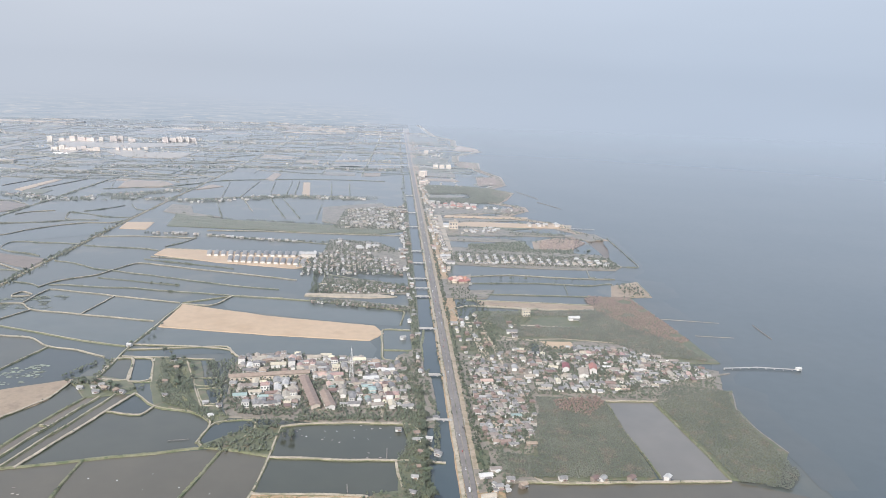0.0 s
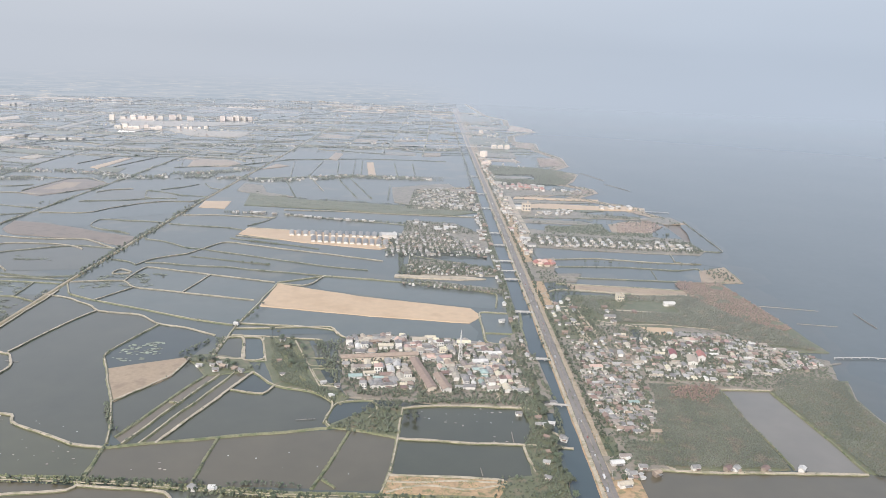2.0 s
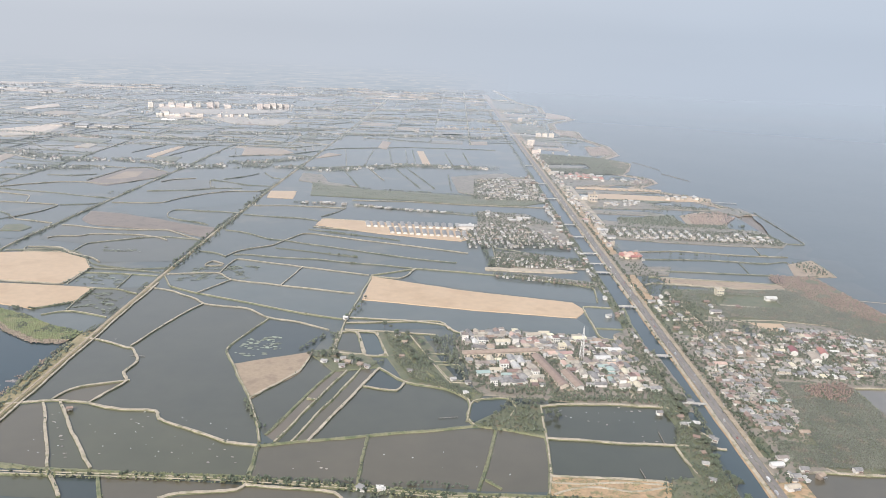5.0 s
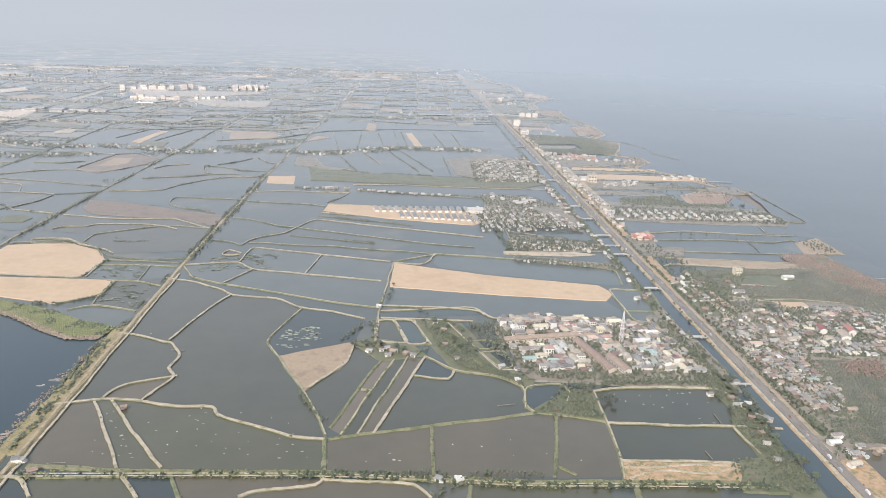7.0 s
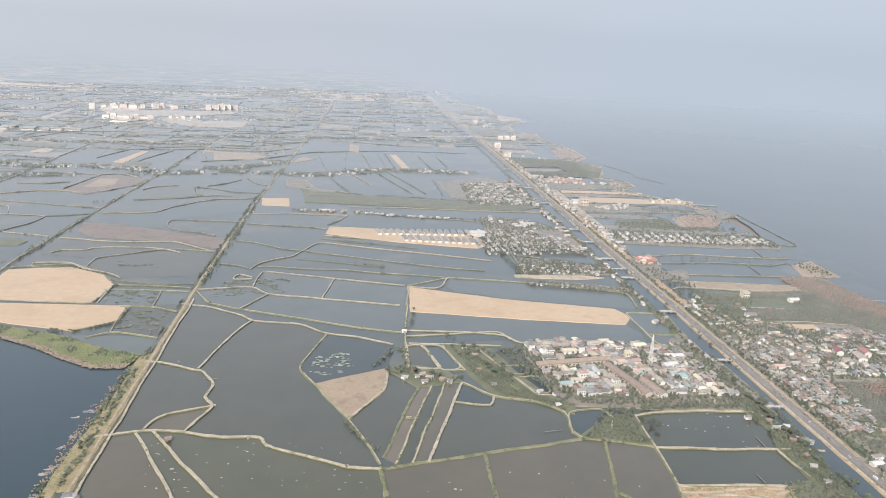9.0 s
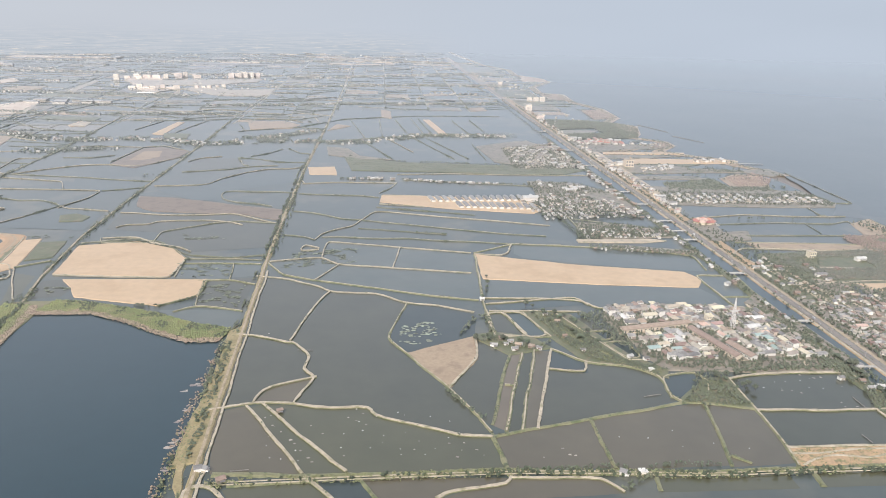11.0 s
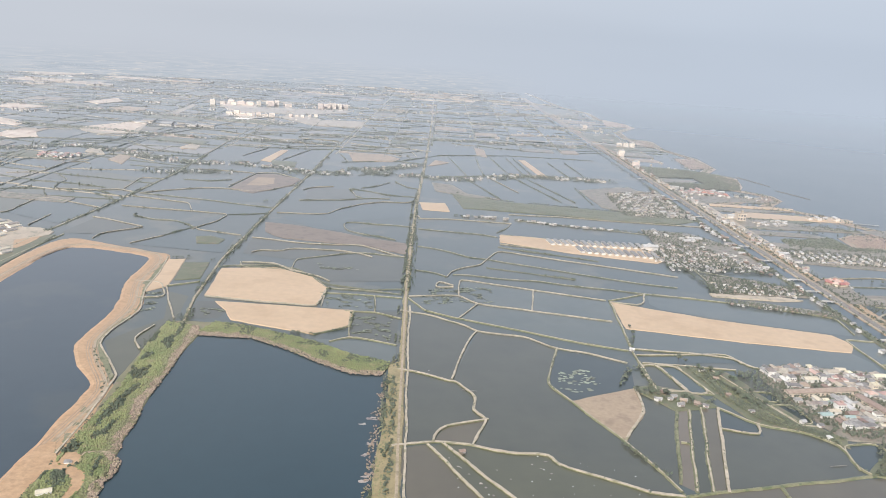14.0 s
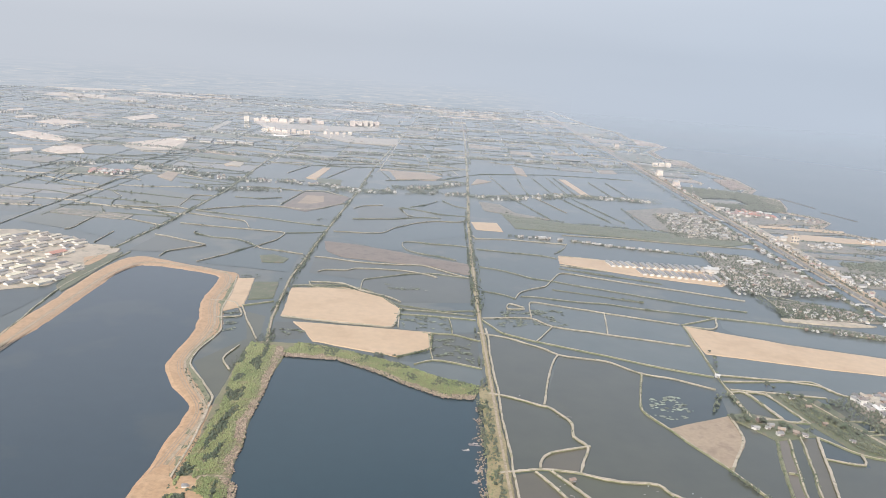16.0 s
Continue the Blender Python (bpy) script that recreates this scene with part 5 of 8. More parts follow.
def house(name, w, d, h, rise, roof, wall, label, category="house", hip=0.0, flat=False, porch=True, windows=0, group="", over=0.6, sills=True):
    root = thing(name, 0, 0, -200, label, category, group)
    bm = bmesh.new()
    box(bm, 0, 0, -0.8, w, d, h + 0.8 + (0.1 if flat else 0))
    if not flat and hip == 0:                       # gable ends
        for s in (-1, 1):
            vs = [bm.verts.new((s * (w / 2 - 0.01), a * d / 2, h)) for a in (-1, 1)] + [bm.verts.new((s * (w / 2 - 0.01), 0, h + rise * 0.93))]
            bm.faces.new(vs if s > 0 else vs[::-1])
    part("wall", bm, WALL[wall], root)
    bm = bmesh.new()
    if flat:
        box(bm, 0, 0, h + 0.1, w + 0.5, d + 0.5, 0.3)
        box(bm, w * 0.2, d * 0.1, h + 0.4, w * 0.25, d * 0.3, 1.6)
    else:
        gable(bm, w, d, h, rise, over, hip)
    part("roof", bm, ROOF[roof], root)
    if porch:
        bm = bmesh.new()
        box(bm, w * 0.1, -d / 2 - 1.1, h * 0.62, w * 0.55, 2.3, 0.15)
        for sx in (-0.15, 0.35):
            box(bm, w * sx, -d / 2 - 2.05, -0.8, 0.15, 0.15, h * 0.62 + 0.8)
        part("porch", bm, ROOF["grey" if roof != "grey" else "rust"], root)
    if windows:
        bm = bmesh.new()
        box(bm, 0, 0, 0, 1.3, 0.12, 1.4)
        pane = part("window", bm, GLASS, root)
        spots = []
        storeys = max(1, int(h // 3))
        for k in range(windows):
            for st in range(storeys):
                for s in (-1, 1):
                    spots.append((-w / 2 + (k + 0.5) * w / windows, s * (d / 2 + 0.03), 1.0 + 3.0 * st))
        sill = None
        if sills:
            bm = bmesh.new()
            box(bm, 0, 0, -0.12, 1.6, 0.3, 0.12)
            sill = part("sill", bm, CONCRETE, pane)
        pane.location = spots[0]
        for sp in spots[1:]:
            o = pane.copy()
            scene.collection.objects.link(o)
            o.location = sp
            if sills:
                s2 = sill.copy()
                scene.collection.objects.link(s2)
                s2.parent = o
    return root


PROTO = {}
COLOUR_WORD = {"grey": "grey metal", "white": "white metal", "rust": "rusty metal", "cream": "cream tiled", "tan": "weathered tan", "red": "red tiled", "teal": "teal metal", "brown": "brown tiled", "pink": "pink tiled"}
for roof in ROOF:
    word = COLOUR_WORD[roof]
    PROTO["cottage", roof] = house("cottage", 7.0, 5.2, 3.0, 1.5, roof, "wood" if roof == "rust" else "white", "small village cottage with a low %s roof" % word, "cottage")
    PROTO["hipped", roof] = house("house", 8.0, 7.0, 3.6, 2.0, roof, "white", "square village house with a hipped %s roof" % word, hip=0.8)
    PROTO["long", roof] = house("long_house", 12.0, 6.0, 3.4, 1.5, roof, "white" if roof != "rust" else "wood", "long low house with a %s roof" % word)
    PROTO["block", roof] = house("town_house", 7.5, 7.0, 6.6, 0.0, roof, "cream" if roof in ("cream", "brown") else "white", "two-storey flat-topped house with a %s roof" % word, flat=True, porch=False, windows=3, sills=False)
    PROTO["shed", roof] = house("shed", 17.0, 9.0, 4.2, 1.6, roof, "white", "large shed with a shallow %s roof" % word, "shed", porch=False)
def shack(roof, wall):
    """A hut under one sloping sheet of metal, with a lower lean-to."""
    root = thing("shack", 0, 0, -200, "small makeshift shack under a sloping %s sheet roof" % COLOUR_WORD[roof], "shack")
    bm = bmesh.new()
    box(bm, 0, 0, -0.8, 5.6, 4.4, 3.4)
    box(bm, 3.6, 0.3, -0.8, 2.0, 3.4, 2.6)
    part("wall", bm, WALL[wall], root)
    for w, d, x, h, tilt in ((6.6, 5.6, 0.0, 2.9, 7), (2.9, 4.4, 3.9, 1.95, 5)):
        bm = bmesh.new()
        box(bm, 0, 0, -0.06, w, d, 0.14)
        bm.transform(Matrix.Translation((x, 0, h)) @ Matrix.Rotation(radians(tilt), 4, "X"))
        part("roof", bm, ROOF[roof], root)
    return root


for roof in ("grey", "rust", "white", "brown"):
    PROTO["shack", roof] = shack(roof, "wood" if roof in ("rust", "brown") else "white")
HOUSE_SPOTS = []
FAR_PARTS = {}


def put(kind, roof, x, y, turn, size=1.0, z=0.75, tall=1.0):
    """A house of its own; the small ones far off are gathered by material for joined meshes."""
    m = pose(x, y, z, 0, 0, turn) @ Matrix.Diagonal((size, size, size * tall, 1))
    HOUSE_SPOTS.append((x, y, 4.5 * size * (2 if kind == "shed" else 1.35 if kind == "long" else 1)))
    if y < (860 if kind in ("cottage", "shack") else 1060) or (kind == "shed" and y < 1300 and x < -900):
        return copy_thing(PROTO[kind, roof], m)
    for o in PROTO[kind, roof].children:
        me = o.data
        v, f = FAR_PARTS.setdefault(me.materials[0].name, ([], []))
        n, t = len(v), m @ o.matrix_basis
        v.extend([t @ q.co for q in me.vertices])
        f.extend([tuple(i + n for i in q.vertices) for q in me.polygons])


def settle(poly, spacing, seed, turn, roofs, kinds, size=(0.75, 1.15), fill=0.85, z=0.75, keep=()):
    """Fills an outline with houses in loose rows."""
    rng = random.Random(seed)
    c, s = math.cos(radians(turn)), math.sin(radians(turn))
    cx, cy = poly[0]
    local = [((x - cx) * c + (y - cy) * s, -(x - cx) * s + (y - cy) * c) for x, y in poly]
    for lx, ly in spread(local, spacing, rng, 0.16):
        x, y = cx + lx * c - ly * s, cy + lx * s + ly * c
        if rng.random() > fill or any((x - a) ** 2 + (y - b) ** 2 < (r + spacing * 0.45) ** 2 for a, b, r in keep):
            continue
        kind, roof = rng.choice(kinds), rng.choice(roofs)
        put(kind if (kind, roof) in PROTO else "cottage", roof, x, y, turn + rng.choice((0, 90)) + rng.uniform(-7, 7), rng.uniform(*size), z)


# village between the ponds and the canal
def row_building(x, y, length, turn, roof, wall, label):
    ob = house("row_house", length, 7.5, 4.2, 1.7, roof, wall, label, "row house", porch=False, windows=max(6, int(length / 4.2)), over=0.9)
    ob.matrix_world = pose(x, y, 0.75, 0, 0, turn)
    HOUSE_SPOTS.append((x, y, 6))
    return ob


VILLAGE = [(-251, 708), (-209, 730), (-153, 731), (-94, 724), (-50, 710), (-44, 675), (-46, 613), (-50, 582), (-60, 582), (-122, 586), (-155, 593), (-200, 597), (-223, 622), (-239, 657)]
row_building(-141, 634, 66, -74, "brown", "cream", "long terrace of shops with a brown tiled roof")
row_building(-123, 616, 32, -74, "brown", "white", "short terrace with a brown tiled roof")
row_building(-183, 672, 74, 11, "brown", "cream", "long two-storey terrace with a weathered brown roof")
KEEP = [(-141, 655, 12), (-139, 635, 12), (-136, 615, 12), (-123, 617, 14), (-206, 667, 12), (-182, 672, 12), (-160, 676, 12), (-105, 672, 8), (-179, 700, 9), (-145, 721, 8), (-182, 640, 6), (-202, 626, 8), (-190, 634, 8), (-171, 643, 8)]
put("shed", "cream", -179, 700, 8, 0.85)
put("shed", "cream", -146, 721, 12, 0.8)
put("shed", "white", -130, 714, 12, 0.7)
put("block", "pink", -182, 640, 8, 1.05)
put("shed", "teal", -202, 626, 10, 0.7)
put("shed", "cream", -190, 634, 10, 0.65)
put("shed", "white", -171, 643, 100, 0.7)
put("shed", "white", -70, 689, 10, 0.75)
put("shed", "white", -86, 667, 10, 0.85)
put("shed", "cream", -100, 716, 10, 0.8)
put("shed", "white", -85, 706, 8, 0.6)
put("shed", "white", -72, 664, 100, 0.55)
put("long", "teal", -89, 649, 8, 0.8)
VILLAGE_WEST = [(-222, 712), (-209, 730), (-153, 731), (-122, 728), (-116, 660), (-112, 606), (-155, 604), (-196, 606), (-212, 640)]
VILLAGE_EAST = [(-122, 728), (-94, 724), (-54, 708), (-48, 675), (-50, 606), (-112, 606), (-116, 660)]
settle(VILLAGE_WEST, 6.9, 3, 9, ["grey"] * 9 + ["white"] * 2 + ["tan"] * 7 + ["rust"] * 3 + ["cream"] * 4 + ["brown"] * 3 + ["pink"] * 2 + ["teal"], ["cottage"] * 2 + ["shack"] * 2 + ["hipped"] * 3 + ["long"] * 7 + ["block"], (0.62, 1.0), 0.95, keep=KEEP)
settle(VILLAGE_EAST, 6.8, 5, 99, ["grey"] * 9 + ["white"] * 2 + ["tan"] * 7 + ["rust"] * 3 + ["cream"] * 4 + ["brown"] * 3 + ["pink"] * 2 + ["teal"], ["cottage"] * 2 + ["shack"] * 2 + ["hipped"] * 3 + ["long"] * 7 + ["block"], (0.55, 0.95), 0.75, keep=KEEP)
for x, y, r in ((-331, 648, "grey"), (-324, 641, "white"), (-338, 657, "rust"), (-307, 633, "grey"), (-347, 641, "white"), (-342, 753, "white"), (-60, 563, "grey"), (-46, 545, "grey"), (-42, 525, "rust"), (-45, 557, "rust"),
                (-284, 710, "grey"), (-276, 692, "rust"), (-229, 612, "white"), (-216, 607, "grey"), (-44, 502, "rust"), (-48, 487, "grey"), (-50, 466, "grey")):
    put("cottage", r, x, y, (x * 7) % 50 - 25, 0.7)

rng = random.Random(58)
for x, y in HUTS:
    put(rng.choice(("shack", "cottage")), rng.choice(("grey", "grey", "rust", "white")), x, y, rng.uniform(-30, 30), rng.uniform(0.6, 0.85))
land("town_ground", "soil", [(9.9, 466), (12.0, 537), (60, 617), (66, 688), (210, 671), (262, 684), (258, 654), (182, 627), (131, 628), (66, 637), (60, 536), (30, 532), (15.9, 486)])
# crowded town on the sea side
DENSE = [(16.0, 733), (43, 715), (66, 652), (62, 603), (48, 534), (30, 532), (8.0, 547), (10.0, 643)]
settle(DENSE, 5.4, 5, 4, ["grey"] * 10 + ["tan"] * 7 + ["rust"] * 4 + ["white"] + ["brown"] * 3, ["shack"] * 5 + ["cottage"] * 3 + ["long"] * 2 + ["hipped"], (0.5, 0.8), 0.72, keep=[(43, 590, 6), (28, 664, 7)])
put("shed", "teal", 43, 590, 5, 0.55)
put("shed", "pink", 26, 665, 4, 0.7)
settle([(16.0, 734), (40, 734), (86, 779), (104, 777), (92, 743), (74, 698), (66, 652), (46, 714)], 8, 71, -10, ["grey", "grey", "white", "rust", "cream"], ["cottage", "long"], (0.5, 0.8), 0.5)
TOWN = [(74, 698), (92, 743), (110, 766), (150, 768), (195, 762), (231, 731), (262, 711), (258, 684), (205, 663), (149, 642), (100, 641), (72, 647)]
settle(TOWN, 6.3, 7, -4, ["grey"] * 9 + ["white"] * 3 + ["tan"] * 6 + ["rust"] * 4 + ["cream"] * 2 + ["brown", "brown", "pink"], ["cottage"] * 3 + ["shack"] * 4 + ["hipped"] * 2 + ["long"] * 4, (0.5, 0.85), 0.64,
       keep=[(112, 700, 9), (138, 695, 9), (126, 687, 10), (72, 679, 7), (104, 758, 12)])
put("shed", "red", 112, 701, 80, 0.75, tall=1.5)
put("shed", "red", 139, 696, 80, 0.8, tall=1.7)
put("shed", "cream", 127, 687, 80, 1.0)
put("shed", "cream", 71, 679, 10, 0.6)
settle([(60, 795), (66, 861), (110, 860), (112, 799)], 17, 9, 3, ["grey", "white", "rust"], ["cottage", "long"], (0.8, 1.1), 0.5)
settle([(8.1, 1108), (10.1, 882), (40, 871), (50, 759), (20, 749), (6.0, 699)], 9.5, 10, 3, ["grey", "grey", "white", "rust", "cream"], ["cottage", "long"], (0.5, 0.85), 0.5)
put("block", "cream", 102, 881, 5, 1.2)
put("long", "white", 160, 867, 5, 1.1)
for x, y, r in ((13.9, 496, "white"), (22, 484, "grey"), (30, 476, "rust"), (11.9, 474, "grey"), (61, 485, "grey"), (85, 485, "rust"), (91, 485, "grey"), (113, 486, "rust"), (141, 487, "white")):
    put("cottage", r, x, y, (x * 11) % 60, 0.8 if y < 489 else 0.5)

put("long", "white", 4, 488, 10, 0.8)
put("long", "cream", 3, 460, 15, 0.8)
put("shed", "tan", 13, 499, 5, 0.5)
for k in range(7):
    put("shack", ("grey", "rust", "white")[k % 3], 9 + (k % 3) * 4.5, 470 + (k // 3) * 4.5, 8 * k, 0.5)
# seaside estate: rows of long pale roofs towards the sea
rng = random.Random(21)
for i in range(13):
    x = 46 + i * 14.5
    for j in range(3 if i < 9 else 2):
        put("long", rng.choice(["white", "white", "cream", "grey"]), x, 1169 + j * 18 - i * 0.8 + rng.uniform(-2, 2), 82 + rng.uniform(-4, 4), 0.82)
for i in range(40):
    put("cottage", rng.choice(["white", "grey", "cream"]), 60 + rng.random() * 225, 1154 + rng.random() * 7 - i * 0.15, rng.uniform(-8, 8), 0.7)
settle([(229, 1155), (229, 1201), (291, 1184), (297, 1149)], 14, 22, 0, ["white", "grey", "white", "cream"], ["cottage", "hipped"], (0.8, 1.1), 0.8)
put("shed", "white", 20, 1188, 5, 1.0)
put("shed", "grey", 26, 1149, 5, 0.8)
# further along the coast
settle([(12.3, 1587), (33, 1586), (32, 1226), (22, 1227)], 11, 23, 0, ["white", "cream", "pink", "grey", "rust"], ["cottage", "long", "hipped"], (0.7, 1.1), 0.5)
settle([(67, 1393), (133, 1402), (143, 1447), (73, 1436)], 11, 27, 5, ["white", "white", "cream", "grey"], ["cottage", "long", "hipped"], (0.6, 1.0), 0.7)
put("shed", "white", 45, 1460, 0, 1.3)
put("block", "cream", 53, 1444, 0, 2.2)
settle([(25, 1692), (122, 1678), (126, 1751), (25, 1765)], 16, 24, 0, ["pink", "red", "white", "pink"], ["hipped", "long", "cottage"], (1.0, 1.5), 0.8)
settle([(132, 1667), (208, 1659), (208, 1696), (132, 1709)], 18, 25, 0, ["white", "grey"], ["cottage", "hipped"], (1.0, 1.3), 0.7)
settle([(192, 1487), (302, 1476), (313, 1494), (192, 1510)], 20, 26, 0, ["white", "grey", "cream"], ["cottage", "long"], (1.0, 1.4), 0.5)

# villages on the land side of the canal, further off
settle([(-228, 1196), (-182, 1216), (-111, 1209), (-60, 1161), (-46, 1068), (-202, 1061), (-218, 1113)], 8.6, 31, 5, ["grey"] * 7 + ["white"] * 2 + ["cream", "tan", "tan", "tan", "rust"], ["cottage", "cottage", "hipped", "long", "long"], (0.42, 0.72), 0.55)
put("shed", "white", -203, 1175, 5, 1.4)
settle([(-168, 1008), (-60, 1014), (-44, 985), (-64, 966), (-170, 968)], 6.5, 32, -4, ["grey", "grey", "white", "tan", "rust", "cream"], ["cottage", "long", "hipped"], (0.38, 0.62), 0.6)
settle([(-172, 934), (-100, 918), (-46, 902), (-46, 888), (-100, 904), (-170, 920)], 6.5, 33, -12, ["white", "grey", "grey", "rust"], ["cottage"], (0.38, 0.55), 0.6)
land("sand_strip", "pale", [(-183, 962), (-86, 963), (-60, 955), (-96, 948), (-183, 951)])
settle([(-172, 1307), (-96, 1295), (-61, 1228), (-172, 1221)], 16, 40, 5, ["white", "grey", "white"], ["long", "hipped"], (0.7, 1.1), 0.5)
settle([(-163, 1634), (-61, 1684), (-46, 1421), (-173, 1414)], 8.8, 34, 5, ["white", "grey", "grey", "cream", "tan"], ["cottage", "hipped", "long", "long"], (0.55, 0.95), 0.5)
settle([(3.1, 1077), (3.4, 2376), (23, 2375), (22, 1077)], 10, 35, 3, ["white", "grey", "rust", "cream", "pink"], ["cottage", "long", "block"], (0.6, 1.0), 0.4)
settle([(-52, 1070), (-53, 1736), (-39, 1736), (-38, 1070)], 8, 36, 3, ["white", "grey", "rust"], ["cottage", "long"], (0.6, 0.9), 0.4)
settle([(-46, 689), (-46, 1058), (-36, 1057), (-36, 689)], 8, 37, 3, ["white", "grey", "rust"], ["cottage"], (0.6, 0.85), 0.35)
settle([(-1431, 1641), (-1353, 1652), (-1341, 1711), (-1415, 1703)], 12, 38, 10, ["pink", "red", "pink", "white"], ["hipped", "long", "cottage"], (0.9, 1.3), 0.75)
# new housing estate on a strip of sand: two combs of slim terraces
terrace = house("terrace", 29, 6.2, 2.6, 0.8, "grey", "white", "slim terrace of new houses with a grey roof and white gables", "terrace", porch=False, windows=7, over=0.4, group="terraces of the new estate")
terrace.matrix_world = pose(-362, 1180, 0.6, 0, 0, -80)
for j in range(1, 14):
    copy_thing(terrace, pose(-362 + j * 11.2, 1180 + j * 0.4, 0.6, 0, 0, -80 - j * 0.5))
for j in range(12):
    copy_thing(terrace, pose(-321 + j * 10.4, 1143 - j * 1.1, 0.6, 0, 0, -82 - j * 0.6))
HOUSE_SPOTS += [(-362 + j * 11.2, 1180 + k, 9) for j in range(14) for k in (-10, 0, 10)] + [(-321 + j * 10.4, 1143 + k, 9) for j in range(12) for k in (-10, 0, 10)]
# worn tracks over the sandy lot and a path beside the village
for line in ([(-163, 444), (-149, 452), (-130, 455), (-111, 449), (-87, 456), (-68, 463)],
             [(-164, 458), (-141, 457), (-117, 461), (-87, 460)]):
    strip("track", PATHTOP, eased(line), 0.8, 0.98, "pale worn track winding over a sandy lot", "track", step=4)
strip("path", PATHTOP, [(-272, 714), (-260, 682), (-247, 646), (-232, 608), (-219, 607)], 0.5, 1.05, "narrow pale footpath beside a village", "path", step=4)
# shelter and hut on the sand pad by the lake
put("shed", "cream", -803, 459, 25, 0.55, 0.75)
put("shack", "grey", -805, 495, 10, 0.6, 0.75)
# hamlet rows on thin dikes
for x, y in along([(-512, 1328), (-410, 1328), (-323, 1300), (-207, 1285)], 8.5, rng, 2.5):
    put(rng.choice(["cottage", "long", "hipped"]), rng.choice(["white", "grey", "cream", "tan", "white"]), x + rng.uniform(-3, 3), y, rng.uniform(-10, 10), rng.uniform(0.45, 0.8))
# industrial estate beyond the lake
WORKS = [(-1269, 1074), (-1280, 1113), (-1267, 1128), (-1235, 1131), (-1184, 1116), (-1149, 1092), (-1150, 1013), (-1140, 995), (-1098, 970), (-1110, 900), (-1154, 876)]
for i in range(-8, 12):
    for j in range(-12, 16):
        u, v = i * 22 + (j % 2) * 6, j * 12.5
        x, y = -1193 + u * 0.42 + v * 0.91, 1003 + u * 0.91 - v * 0.42
        if inside(WORKS, x, y) and rng.random() < 0.85:
            put("shed", rng.choice(["tan", "tan", "cream", "cream", "cream", "grey"]), x, y, 65 + rng.uniform(-2, 2), rng.uniform(0.75, 1.1), 0.8, 0.6)
put("shed", "red", -1161, 1023, 65, 1.35, 0.8, 0.75)


# ---------------------------------------------------------------- blocks of flats far off
def flats(x, y, w, d, storeys, turn):
    root = thing("apartment_block", x, y, 0.4, "tall white concrete apartment block on the far plain", "apartment block", "white apartment blocks", turn)
    h = storeys * 3.2
    bm = bmesh.new()
    box(bm, 0, 0, -1.5, w, d, h + 1.5)
    part("wall", bm, WALL["flats"], root)
    bm = bmesh.new()
    box(bm, 0, 0, h, w + 0.6, d + 0.6, 0.8)
    box(bm, w * 0.2, 0, h + 0.8, w * 0.2, d * 0.5, 3.0)
    part("roof", bm, CONCRETE, root)
    for s in range(1, storeys):
        bm = bmesh.new()
        box(bm, 0, -d / 2 - 0.02, s * 3.2 - 1.9, w * 0.78, 0.12, 0.8)
        part("window_band", bm, GLASS, root)
    return root


rng = random.Random(41)
for i in range(13):
    flats(-1425 + i * 23 + rng.uniform(-6, 6), 3045 + i * 10 + (i % 3) * 30 + rng.uniform(-12, 12), rng.uniform(16, 30), 18, rng.randint(3, 6), rng.choice((0, 8, 6)))
for i in range(7):
    flats(-1285 + i * 26, 2735 + rng.uniform(-25, 25), rng.uniform(14, 24), 16, rng.randint(2, 4), rng.choice((0, 10)))
for i in range(5):
    flats(-1067 + i * 21, 2750 + i * 15 + rng.uniform(-20, 20), rng.uniform(10, 16), 14, rng.randint(2, 3), 0)
for i in range(5):
    flats(-1015 + i * 22, 3165 + i * 18 + rng.uniform(-20, 20), rng.uniform(20, 28), 16, rng.randint(4, 6), 0)
for x, y, s in ((12.5, 2074, 4), (23, 2101, 4), (18.8, 2257, 6), (27, 2289, 5), (73, 2503, 4), (95, 2506, 4), (118, 2511, 4), (63, 3030, 4)):
    flats(x, y, 16, 12, s, 0)


# ---------------------------------------------------------------- red-roofed seaside restaurant: a ring of halls round a court
root = thing("restaurant", 31, 1041, 0.7, "ring of halls with faded red roofs beside the road", "restaurant")
for k in range(9):
    a = radians(k * 40)
    px, py = 13 * math.cos(a), 9.5 * math.sin(a)
    bm = bmesh.new()
    box(bm, px, py, -0.5, 7.5, 6.0, 4.0, 1.0, a + 1.57)
    part("hall", bm, WALL["cream"], root)
    bm = bmesh.new()
    gable(bm, 8.0, 6.5, 3.4, 2.6, 0.8, 0.8)
    o = part("roof", bm, ROOF["red" if k % 3 else "pink"], root)
    o.matrix_local = Matrix.Translation((px, py, 0)) @ Matrix.Rotation(a + 1.57, 4, "Z")
bm = bmesh.new()
box(bm, 0, 0, -0.5, 9, 7, 5.0)
part("hall", bm, WALL["white"], root)
bm = bmesh.new()
gable(bm, 9, 7, 4.4, 3.0, 0.8, 0.8)
part("roof", bm, ROOF["pink"], root)
bm = bmesh.new()
box(bm, 0, 0, -1.0, 36, 28, 0.95)
tagged(part("terrace", bm, CONCRETE, root), "pale paved terrace")


